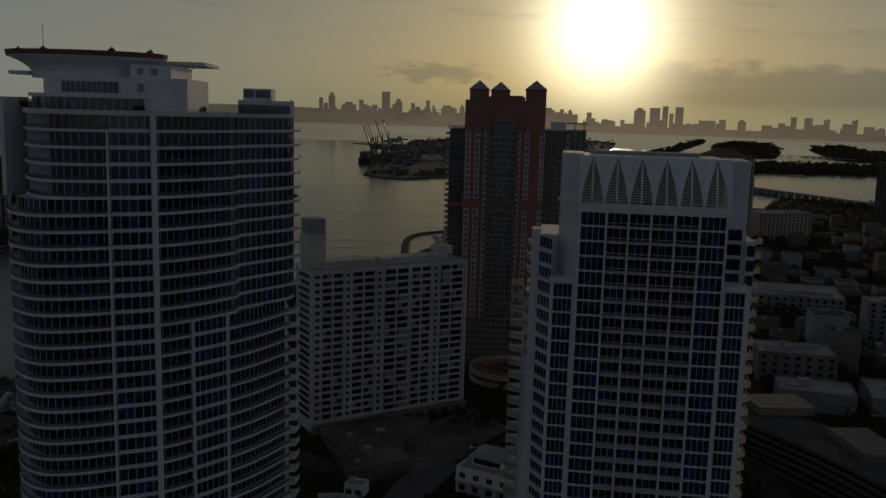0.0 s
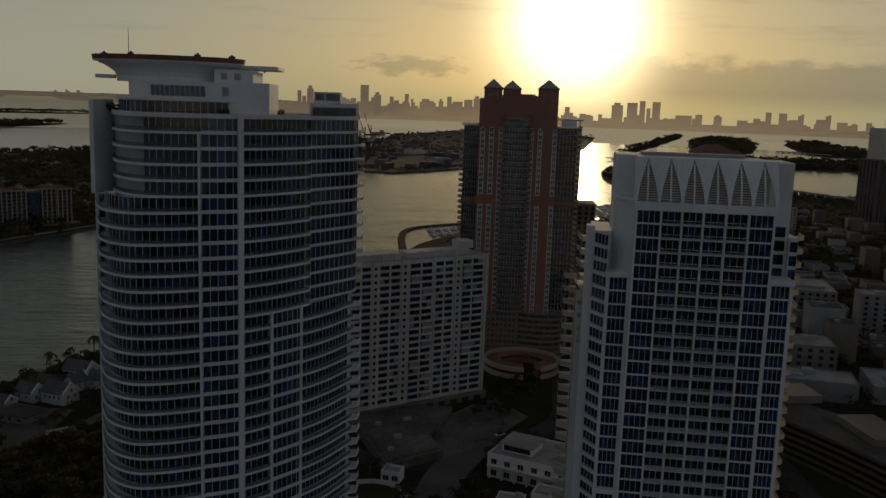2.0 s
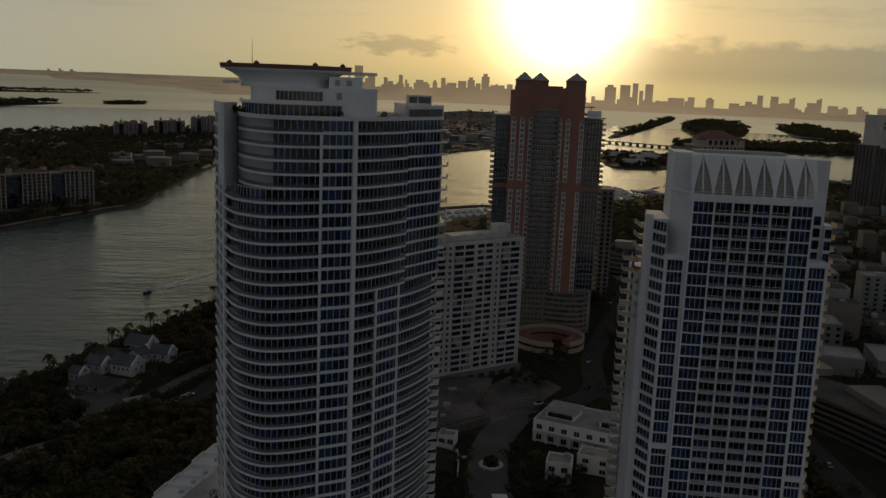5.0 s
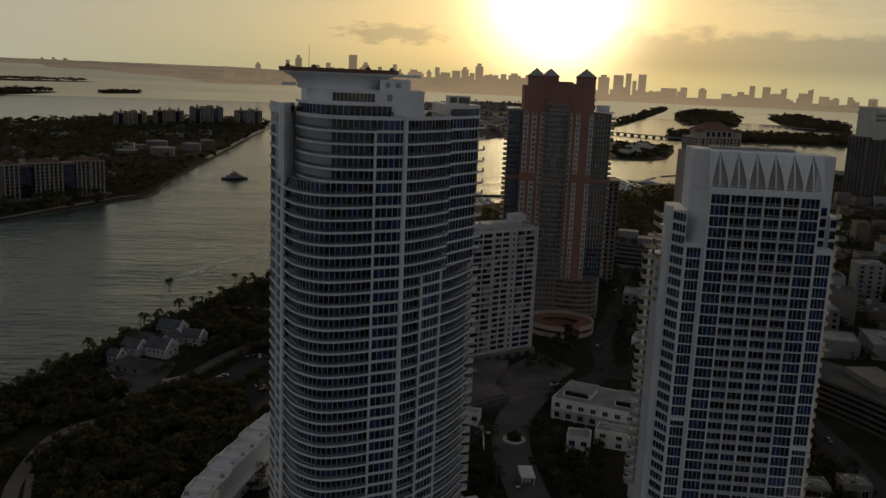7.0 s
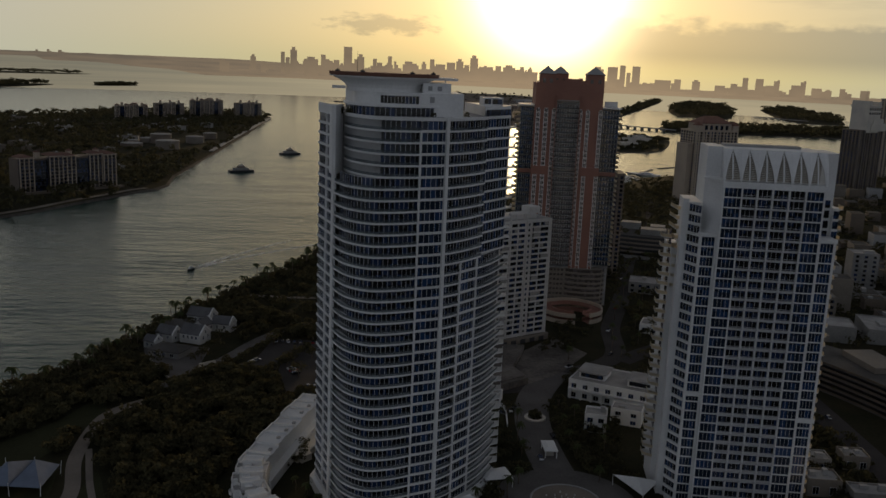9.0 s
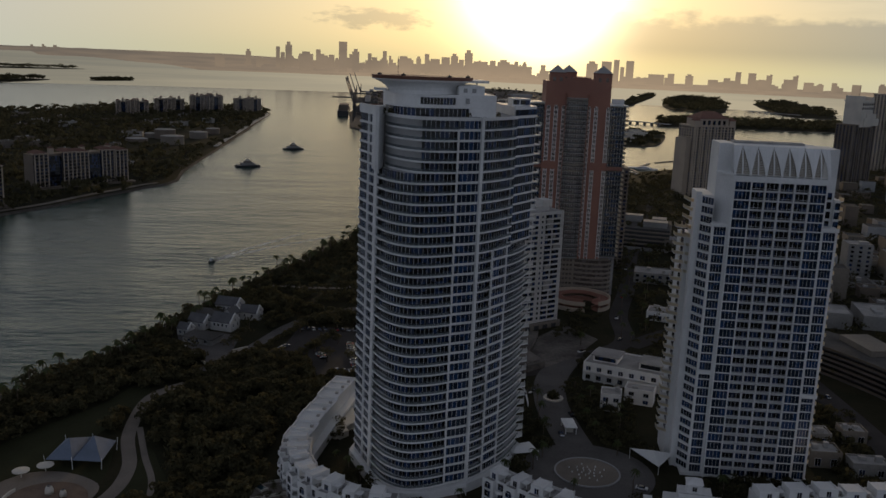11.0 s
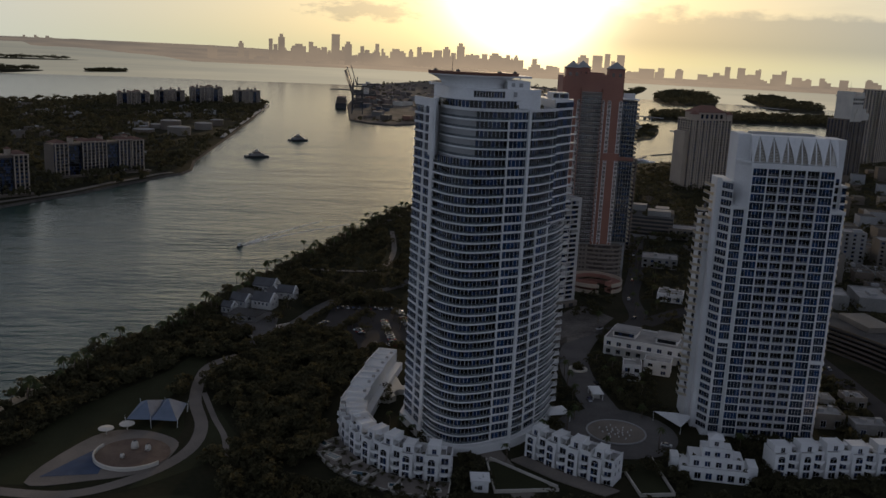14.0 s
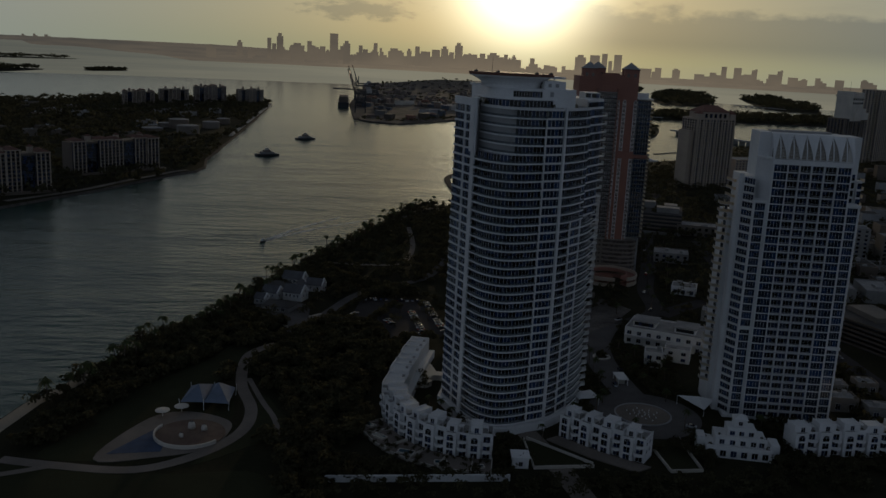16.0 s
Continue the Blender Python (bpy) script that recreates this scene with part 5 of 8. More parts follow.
isles = scatter(FISHER, 6500, [[(-412, 1300), (-290, 1290), (-262, 1500), (-268, 1600), (-400, 1600)]], 3.5, 7.0)
solo("woods_island", leaf_mesh("woods_island", isles, 20, 2.4), M_LEAF, "dark wooded cover of the island", "woods", kind="stuff")
bay = []
for poly, count, rr in ((ISLE_ROUND, 420, (9, 15)), (ISLE_EAST, 380, (9, 15)), (ISLE_LONG, 700, (6, 11)), (CAUSEWAY, 170, (6, 11)), (ISLE_MANGROVE, 260, (6, 9)), (ISLE_SOUTH, 300, (9, 13)),
                        (ISLE_KEY, 260, (10, 16)), (TERMINAL, 90, (3, 6))):
    bay += scatter(poly, count, (), *rr, z=1.0)
solo("woods_bay", leaf_mesh("woods_bay", bay, 16, 4.0, True, 0.55), M_LEAF, "dark tree cover of the bay islands", "woods", kind="stuff")
solo("woods_port", leaf_mesh("woods_port", scatter([(-40, 1760), (30, 1700), (120, 1780), (210, 1900), (180, 1905), (100, 1810), (30, 1740), (-20, 1790)], 60, (), 2.5, 5), 20, 1.4), M_LEAF,
     "dark shrubs along the port quay", "woods", kind="stuff")


edge_trees = []
for p in steps(curve([(-262, 214), (-244, 258), (-232, 289), (-219, 311), (-204, 334), (-192, 371), (-178, 403), (-162, 439), (-133, 506), (-93, 593), (-50, 690), (-28, 706)], 6), 3.2):
    q = 0.5 + 0.5 * noise.noise((p.x * 0.05, p.y * 0.05, 3.0))
    for _ in range(2 if q > 0.45 else (1 if p.y > 250 else 0)):
        rr = RNG.uniform(1.6, 2.6) + 2.0 * q
        edge_trees.append((p.x + RNG.uniform(-2, 9), p.y + RNG.uniform(-3, 3), 1.8, rr * RNG.uniform(1.5, 2.3), rr))
solo("woods_waterside", leaf_mesh("woods_waterside", edge_trees, 90, 0.7), M_LEAF, "uneven dark trees and shrubs along the water", "woods", kind="stuff")


def palm_meshes(h, seed):
    r = random.Random(seed)
    trunk = Geo().tube([(0, 0, 0), (r.uniform(-0.3, 0.3), r.uniform(-0.3, 0.3), h * 0.5), (r.uniform(-0.7, 0.7), r.uniform(-0.7, 0.7), h)], [0.26, 0.19, 0.15], 6)
    top = Vector(trunk.v[-1])
    g = Geo()
    for i in range(15):
        a, up = math.tau * i / 15 + r.uniform(-0.2, 0.2), r.uniform(-0.1, 0.9)
        d = Vector((math.cos(a), math.sin(a), 0))
        s = Vector((-d.y, d.x, 0))
        L = r.uniform(2.2, 3.0)
        pts = [top + d * (L * t) + Vector((0, 0, up * L * t - 1.1 * L * t * t)) for t in (0.0, 0.35, 0.7, 1.0)]
        for j, (p, q) in enumerate(zip(pts, pts[1:])):
            w0, w1 = (0.12, 0.42, 0.36, 0.05)[j], (0.12, 0.42, 0.36, 0.05)[j + 1]
            droop = Vector((0, 0, -0.25))
            g.quad(p, q, q + s * w1 + droop * w1, p + s * w0 + droop * w0)
            g.quad(q, p, p - s * w0 + droop * w0, q - s * w1 + droop * w1)
    return trunk.mesh("trunk", M_BARK, True), g.mesh("crown", M_PALM)


PALMS = [palm_meshes(h, i) for i, h in enumerate((7.5, 9.0, 10.5, 8.2))]


def palm(x, y, k, label, group, z=2.0, s=1.0):
    t = thing("palm_tree", label, "palm tree", pose(x, y, z, 0, 0, (k * 77) % 360), group)
    part("trunk", PALMS[k % 4][0], None, t).scale = (s, s, s)
    part("crown", PALMS[k % 4][1], None, t).scale = (s, s, s)


shore_line = curve([(-258, 216), (-243, 260), (-228, 296), (-204, 334), (-190, 372), (-162, 440), (-132, 506), (-92, 594), (-49, 684), (-30, 700)], 6)
for i, p in enumerate(steps(shore_line, 6.2)):
    palm(p.x + RNG.uniform(-3, 11), p.y + RNG.uniform(-6, 6), i, "tall thin palm beside the channel shore", "palms along the shore", s=RNG.uniform(0.8, 1.4))
for i, (x, y) in enumerate([(-22, 206), (-28, 196), (4, 176), (-18, 176), (8, 206), (-16, 228), (-15, 240), (5, 226), (6, 240), (7, 254), (-12, 256), (14, 262), (26, 262), (-97, 196), (-101, 203), (-93, 190),
                            (28, 176), (36, 172), (-60, 168), (-40, 190), (80, 160), (92, 158), (18, 232), (22, 244), (36, 262), (52, 276), (44, 280), (60, 268)]):
    palm(x, y, i, "garden palm beside the forecourt", "palms in the gardens", s=RNG.uniform(0.6, 0.95))
for i, p in enumerate(steps(curve([(40, 342), (66, 352), (82, 400), (112, 470), (158, 590), (222, 720)], 5), 16)):
    palm(p.x + (7 if i % 2 else -7), p.y, i, "street palm beside the roadway", "palms along the street", s=RNG.uniform(0.7, 1.0))


def tree_meshes(h, r, seed):
    rr = random.Random(seed)
    g = Geo().tube([(0, 0, 0), (0.1, 0, h * 0.3), (0.2, 0.1, h * 0.55)], [0.3, 0.22, 0.14], 6)
    for i in range(4):
        a = i * 1.7
        g.tube([(0.1, 0, h * 0.3), (math.cos(a) * r * 0.5, math.sin(a) * r * 0.5, h * rr.uniform(0.6, 0.75))], [0.13, 0.06], 5)
    return g.mesh("trunk", M_BARK, True), leaf_mesh("crown", [(0, 0, 0, h, r)], 150, 0.5)


TREES = [tree_meshes(6.5, 3.0, 1), tree_meshes(8, 3.8, 2), tree_meshes(5.5, 2.4, 3)]
for i, (x, y) in enumerate([(-110, 334), (-104, 318), (-98, 346), (-92, 318), (-118, 366), (-98, 372), (-86, 350), (-84, 330), (-152, 344), (-146, 372), (-165, 392), (-186, 372), (-64, 186), (-14, 268), (12, 280),
                            (-36, 258), (24, 300), (60, 312), (66, 320), (-24, 292)]):
    t = thing("tree", "dark broad-leaved tree beside the car park", "tree", pose(x, y, 2, 0, 0, i * 50), "trees round the car park")
    part("trunk", TREES[i % 3][0], None, t)
    part("crown", TREES[i % 3][1], None, t)


# ---- houses and low buildings near the towers ----
WIN = {}


def window(parent, x, y, z, w, h, rz=0.0, framed=True):
    """A framed window in a wall that faces local -y, turned by rz."""
    key = (round(w, 1), round(h, 1))
    if key not in WIN:
        f = Geo()
        w2, fr = w / 2, 0.1
        f.box(-w2 - fr, -0.14, -fr, w2 + fr, 0.0, 0).box(-w2 - fr, -0.14, h, w2 + fr, 0.0, h + fr).box(-w2 - fr, -0.14, 0, -w2, 0.0, h).box(w2, -0.14, 0, w2 + fr, 0.0, h)
        f.box(-0.05, -0.12, 0, 0.05, 0.0, h)
        WIN[key] = (Geo().box(-w2, -0.07, 0, w2, 0.0, h).mesh("window", M_GLASS), f.mesh("window_frame", M_FRAME))
    g, f = WIN[key]
    o = part("window", g, None, parent)
    o.matrix_local = pose(x, y, z, 0, 0, rz)
    if framed:
        part("window_frame", f, None, o)
    return o


def townhouse(x, y, rz, w=8.0, d=11.0, h=9.6, top=3.0, group="townhouses round the tower", seed=0, plain=False, end=False, wide=False):
    """A white three-storey house; local -y is its garden front: one half flat, one half set back behind bowed balconies."""
    r = random.Random(seed)
    if plain:
        t = thing("townhouse", "white stucco townhouse with a flat white roof", "townhouse", pose(x, y, 2, 0, 0, rz), group)
        part("wall", Geo().box(-w / 2, 0, -0.3, w / 2, d, h), M_WHITE, t)
        part("parapet", Geo().box(-w / 2, 0, h, w / 2, 0.3, h + 0.9).box(-w / 2, 0.3, h, -w / 2 + 0.3, d, h + 0.9), M_WHITE, t)
        part("rear_wall", Geo().box(-w / 2, d, -0.3, w / 2, d + 3.0, 3.6), M_WHITE, t)
        part("roof_hatch", Geo().box(-0.6, d - 2.4, h, 0.6, d - 1.2, h + 0.7), M_GREY, t)
        for z in (0.5, 3.6, 6.7):
            for q in (-0.25, 0.25):
                window(t, q * w, 0, z, 2.1, 2.0)
        return t
    t = thing("townhouse", "white stucco townhouse with bowed balconies and a roof room", "townhouse", pose(x, y, 2, 0, 0, rz), group)
    back = 1.7
    part("wall", Geo().box(-w / 2, 0, -0.3, 0.2, d, h), M_WHITE, t)
    part("set_back_wall", Geo().box(0.2, back, -0.3, w / 2, d, h - 0.1), M_WHITE, t)
    part("parapet", Geo().box(-w / 2, 0, h, 0.2, 0.25, h + 0.7).box(0.2 - 0.25, 0.25, h, 0.2, back, h + 0.7), M_WHITE, t)
    part("terrace_parapet", Geo().box(0.2, back, h - 0.1, w / 2, back + 0.25, h + 0.75), M_WHITE, t)
    part("roof_terrace", Geo().box(0.2, back + 0.25, h - 0.1, w / 2, d, h), M_ROOF, t, "grey roof terrace")
    lift = r.choice((0.0, 0.3, 0.6))
    x0, x1, y1 = -w / 2 + r.uniform(0.3, 1.1), (w / 2 - 2.6 if wide else 0.2) + r.uniform(-0.4, 0.5), d - r.uniform(0.6, 2.6)
    part("roof_room", Geo().box(x0, 2.6, h, x1, y1, h + top - 0.3 + lift), M_WHITE, t, "white cubic roof room")
    part("roof_edge", Geo().box(x0, 2.6, h + top - 0.3 + lift, x1, 2.85, h + top + lift).box(x0, 2.85, h + top - 0.3 + lift, x0 + 0.25, y1, h + top + lift).box(x1 - 0.25, 2.85, h + top - 0.3 + lift, x1, y1, h + top + lift), M_WHITE, t)
    part("side_parapet", Geo().box(w / 2 - 0.25, back + 0.25, h, w / 2, d, h + r.choice((0.8, 1.3))).box(-w / 2, 0.25, h, -w / 2 + 0.25, d, h + 0.8).box(-w / 2 + 0.25, d - 0.25, h, w / 2 - 0.25, d, h + 0.9), M_WHITE, t)
    part("roof_floor", Geo().box(-w / 2 + 0.25, 0.25, h, 0.2, 2.6, h + 0.04), M_ROOF, t, "grey roof terrace floor")
    part("air_unit", Geo().box(x1 + 0.6, y1 - 2.0, h, x1 + 1.7, y1 - 0.9, h + 1.1), M_GREY, t, "grey air unit on the roof")
    part("pergola", Geo().box(x1 + 0.1, 3.4, h + 2.2, min(x1 + 2.2, w / 2 - 0.4), 6.0, h + 2.35).box(min(x1 + 2.0, w / 2 - 0.6), 3.4, h, min(x1 + 2.2, w / 2 - 0.4), 3.6, h + 2.2), M_WHITE, t)
    part("roof_planter", bush(w / 2 - 1.2, back + 1.2, h, 0.7, 24), M_LEAF, t)
    cx, half = (0.2 + w / 2) / 2, (w / 2 - 0.2) / 2
    arc = [Vector((cx - half * math.cos(q), back - (back + 0.9) * math.sin(q))) for q in [math.pi * i / 10 for i in range(11)]]
    for z in (0.0, 3.2, 6.4):
        if z:
            b = part("balcony", Geo().prism(arc, z - 0.22, z), M_WHITE, t)
            part("balcony_wall", strip(arc, z, z + 0.95, 0.1), M_WHITE, b)
        window(t, cx, back, z + 0.2, 2.5, 2.3)
    wx = -w / 4 + 0.1
    for z, hh in ((0.3, 2.3), (3.4, 2.3), (6.5, 1.6)):
        window(t, wx, 0, z, 2.5, hh)
    ring = [(wx + 1.25 * math.cos(q), -0.07, 8.1 + 0.75 * math.sin(q)) for q in [math.pi * i / 8 for i in range(9)]]
    part("arch_light", Geo().quad(*ring), M_GLASS, t, "rounded light over the window")
    window(t, (x0 + x1) / 2, 2.6, h + 0.3, 1.5, 1.9)
    if end:
        for yy in (3.2, 6.8):
            for z in (3.6, 6.8):
                window(t, w / 2, yy, z, 1.2, 1.4, 90)
    return t


def row(line, n, seed, group, **kw):
    pts = steps(curve(line, 6), sum((Vector(b) - Vector(a)).length for a, b in zip(line, line[1:])) / n)
    for i, (a, b) in enumerate(zip(pts, pts[1:])):
        m = (a + b) / 2
        d = b - a
        townhouse(m.x, m.y, math.degrees(math.atan2(d.y, d.x)), d.length - 0.15, seed=seed + i, h=9.0 + (i % 3) * 0.5, group=group, end=i == len(pts) - 2, **kw)


row([(-100.5, 272), (-112, 238), (-121, 208)], 8, 3, "townhouses round the tower", d=9.0, plain=True)
row([(-121, 208), (-121.5, 190), (-114, 170), (-100, 156.5), (-84, 151.5)], 8, 30, "townhouses round the tower")
row([(-52, 172), (-40, 157), (-26.5, 145)], 4, 50, "townhouses beside the forecourt", d=10.5)
t = thing("villa", "white stepped villa with roof terraces and a stair turret", "villa", pose(15, 151, 2, 0, 0, -18))
for name, box in (("lower_storey", (-12.5, -3.5, -0.3, 12.5, 9, 4.2)), ("middle_storey", (-9, -1.2, 4.2, 10.5, 9, 7.6)), ("upper_storey", (-4.5, 0.8, 7.6, 6.5, 9, 10.6)), ("stair_turret", (-1.8, 3.5, 10.6, 3.2, 8.5, 13.8)),
                  ("side_wing", (-15.5, 1.5, -0.3, -12.5, 8, 6.0)), ("side_wing", (12.5, 0.5, -0.3, 16, 8.5, 5.4))):
    part(name, Geo().box(*box), M_WHITE, t)
for x0, y0, x1, y1, z in ((-12.5, -3.5, 12.5, -3.2, 4.2), (-9, -1.2, 10.5, -0.9, 7.6), (-4.5, 0.8, 6.5, 1.1, 10.6)):
    part("terrace_parapet", Geo().box(x0, y0, z, x1, y1, z + 0.85), M_WHITE, t)
    part("terrace_floor", Geo().box(x0 + 0.3, y1, z, x1 - 0.3, y1 + 2.0, z + 0.05), M_ROOF, t, "grey terrace floor")
part("turret_roof", Geo().loft([[(-2.2, 3.1, 13.8), (3.6, 3.1, 13.8), (3.6, 8.9, 13.8), (-2.2, 8.9, 13.8)], [(0.2, 5.5, 15.2), (1.2, 5.5, 15.2), (1.2, 6.5, 15.2), (0.2, 6.5, 15.2)]]), M_WHITE, t)
for x in (-10, -6, -2, 2, 6, 10):
    window(t, x, -3.5, 0.8, 2.2, 2.4)
for x in (-6.5, -2.5, 1.5, 5.5, 8.6):
    window(t, x, -1.2, 4.9, 1.9, 1.9)
for x in (-2.6, 1, 4.6):
    window(t, x, 0.8, 8.2, 1.8, 1.7)
window(t, 0.7, 3.5, 11.4, 1.4, 1.5)
for x, y, z, rr in ((-7.5, -0.2, 7.5, 0.9), (8.8, 0.4, 7.5, 0.8), (-10.8, -2.2, 4.2, 0.9), (11, -2.0, 4.2, 1.0)):
    part("planter", bush(x, y, z, rr, 30), M_LEAF, t)
row([(38, 149), (60, 147.5), (98, 144)], 6, 70, "townhouses below the crowned tower", d=10, wide=True)

# garden terraces in front of the townhouses: paving, dividing walls, pools and hedges
GARDEN = curve([(-121.5, 190), (-114, 170), (-100, 156.5), (-84, 151.5)], 6)
patch("pavement_terrace", [tuple(p) for p in GARDEN] + [tuple(p) for p in reversed(inset(GARDEN, -12.5))], 2.6, M_PAVE, "pale paved garden terraces")
patch("pavement_terrace", [(-24, 142.5), (-26.5, 145), (-40, 157), (-52, 172), (-58, 169), (-45, 152), (-31, 139)], 2.5, M_PAVE, "pale paved garden terraces")
for i, (a, b) in enumerate(list(zip(steps(GARDEN, 7.8), steps(inset(GARDEN, -12.5), 12.0)))[:7]):
    k = min(len(GARDEN) - 1, i * 3)
    a, b = GARDEN[k], inset(GARDEN, -12.5)[k]
    solo("terrace_wall", Geo().bar(a, b, 2.0, 3.7, 0.3), M_CREAM, "low pale wall between garden terraces", "wall", "terrace walls")
solo("terrace_balustrade", strip(inset(GARDEN, -12.5), 2.0, 3.5, 0.3), M_CREAM, "low pale balustrade round the garden terraces", "wall")
for i, (k, out, w, d) in enumerate(((1, 7.5, 5.5, 3.2), (4, 8, 6.0, 3.4), (8, 8, 6.5, 3.6), (12, 7.5, 5.0, 3.0), (16, 7.0, 3.4, 2.4))):
    a, b = GARDEN[k], GARDEN[k + 1]
    p, q = inset(GARDEN, -out)[k], (b - a)
    t = thing("garden_pool", "small raised garden pool with a pale rim", "pool", pose(p.x, p.y, 2.5, 0, 0, math.degrees(math.atan2(q.y, q.x)) + 20), "garden pools")
    part("basin", Geo().box(-w / 2, -d / 2, -0.2, w / 2, d / 2, 0.6), M_CREAM, t)
    part("water", Geo().box(-w / 2 + 0.4, -d / 2 + 0.4, 0.6, w / 2 - 0.4, d / 2 - 0.4, 0.66), M_POOL, t, "still dark pool water")
    for e, (x0, y0, x1, y1) in enumerate(((-w / 2, -d / 2, w / 2, -d / 2 + 0.4), (-w / 2, d / 2 - 0.4, w / 2, d / 2), (-w / 2, -d / 2 + 0.4, -w / 2 + 0.4, d / 2 - 0.4), (w / 2 - 0.4, -d / 2 + 0.4, w / 2, d / 2 - 0.4))):
        part("coping", Geo().box(x0, y0, 0.6, x1, y1, 0.75), M_CREAM, t)
hedge = []
for k in range(0, len(GARDEN) - 1):
    for off, rr in ((-13.4, 0.9), (-3.2, 0.7)):
        p = inset(GARDEN, off)[k]
        hedge.append((p.x + RNG.uniform(-0.6, 0.6), p.y + RNG.uniform(-0.6, 0.6), 2.4, 2.0, rr + RNG.uniform(0, 0.5)))
    p = inset(GARDEN, -8.5)[k]
    if k % 3 == 0:
        hedge += [(p.x + RNG.uniform(-3, 3), p.y + RNG.uniform(-3, 3), 2.5, 1.6, 1.0) for _ in range(5)]
solo("terrace_hedge", leaf_mesh("terrace_hedge", hedge, 60, 0.32), M_LEAF, "dark hedges along the garden terraces", "hedge", kind="stuff")
t = thing("entrance_canopy", "narrow sloped white entrance canopy on posts", "canopy", pose(-57.4, 184.0, 2, 0, 0, 85))
part("roof", Geo().hexa([(-6.5, -1.6, 2.9), (6.5, -1.6, 3.5), (6.5, 1.6, 3.5), (-6.5, 1.6, 2.9), (-6.5, -1.6, 3.2), (6.5, -1.6, 3.8), (6.5, 1.6, 3.8), (-6.5, 1.6, 3.2)]), M_WHITE, t)
for x in (-6, -2, 2, 6):
    part("post", Geo().box(x - 0.15, -1.5, 0, x + 0.15, -1.2, 2.95 + (x + 6) * 0.045), M_WHITE, t)
solo("boundary_wall", Geo().bar((-151.0, 138.7), (-80.6, 135.3), 1.9, 4.6, 0.6), M_WHITE, "long white garden boundary wall", "wall")
gate = thing("gate_house", "small white gate house with a flat roof", "gate house", pose(-74, 148, 2, 0, 0, -8))
part("wall", Geo().box(-3, -3, -0.2, 3, 3, 4.2), M_WHITE, gate)
part("roof", Geo().box(-3.5, -3.5, 4.2, 3.5, 3.5, 4.6), M_WHITE, gate)
window(gate, 0, -3, 1.0, 1.4, 1.6)
solo("pool_deck", Geo().prism([(-101, 226), (-108, 232), (-101, 262), (-94, 258), (-92, 240)], 1.9, 4.4), M_CREAM, "pale curved terrace beside the tower", "terrace")
solo("pool_deck", ring_geo(-93, 232, 4, 9, 1.9, 4.6, 0.3, 3.9, 20), M_CREAM, "pale curved terrace wall beside the tower", "terrace")

# entrance canopies, tents, kiosk
t = thing("tent_canopy", "white three-cornered sail over an entrance", "canopy", pose(19.4, 197, 2), "entrance canopies")
part("roof", Geo().loft([[(-7, 6.5, 4.2), (-1, -8, 3.2), (8, 1, 4.0)], [(-7, 6.5, 4.35), (-1, -8, 3.35), (8, 1, 4.15)], [(-0.3, 0.6, 6.0), (-0.2, 0.2, 6.0), (0.3, 0.4, 6.0)]]), M_WHITE, t)
for x, y, h in ((-7, 6.5, 4.4), (-1, -8, 3.4), (8, 1, 4.2)):
    part("post", Geo().tube([(x, y, 0), (x * 1.02, y * 1.02, h)], [0.13, 0.1], 8), M_WHITE, t)
for x, y, rz, w, d, h in ((-30.5, 206, 14, 11, 8, 5.2),):
    t = thing("tent_canopy", "white stretched canopy over an entrance", "canopy", pose(x, y, 2, 0, 0, rz), "entrance canopies")
    part("roof", Geo().loft([[(-w / 2, -d / 2, h - 1.0), (w / 2, -d / 2, h - 1.6), (w / 2, d / 2, h - 1.0), (-w / 2, d / 2, h - 1.4)],
                             [(-w / 2, -d / 2, h - 0.8), (w / 2, -d / 2, h - 1.4), (w / 2, d / 2, h - 0.8), (-w / 2, d / 2, h - 1.2)],
                             [(-w * 0.2, -0.4, h), (w * 0.2, -0.4, h - 0.2), (w * 0.2, 0.4, h - 0.2), (-w * 0.2, 0.4, h)]]), M_WHITE, t)
    for sx in (-1, 1):
        for sy in (-1, 1):
            part("post", Geo().tube([(sx * (w / 2 - 0.3), sy * (d / 2 - 0.3), 0), (sx * (w / 2 - 0.3), sy * (d / 2 - 0.3), h - 1.4)], [0.12, 0.12], 8), M_WHITE, t)
t = thing("gate_kiosk", "white roofed guard kiosk in the drive", "kiosk", pose(-4.5, 231, 2, 0, 0, -4))
part("cabin", Geo().box(-1.4, -2.5, 0, 1.4, 2.5, 2.8), M_CREAM, t)
part("roof", Geo().loft([[(-2.6, -5, 3.0), (2.6, -5, 3.0), (2.6, 5, 3.0), (-2.6, 5, 3.0)], [(-2.6, -5, 3.3), (2.6, -5, 3.3), (2.6, 5, 3.3), (-2.6, 5, 3.3)], [(-1, -3, 3.9), (1, -3, 3.9), (1, 3, 3.9), (-1, 3, 3.9)]]), M_WHITE, t)
for sx, sy in ((-2.2, -4.4), (2.2, -4.4), (-2.2, 4.4), (2.2, 4.4)):
    part("post", Geo().box(sx - 0.15, sy - 0.15, 0, sx + 0.15, sy + 0.15, 3.0), M_WHITE, t)
solo("planting_ring", ring_geo(-2, 266, 3.2, 4.6, 2.0, 2.7, n=32), M_CREAM, "round pale planter ring in the drive", "planter")
solo("shrub_bed", bush(-2, 266, 1.6, 2.6, 90), M_LEAF, "round bed of low dark shrubs", "shrubs")
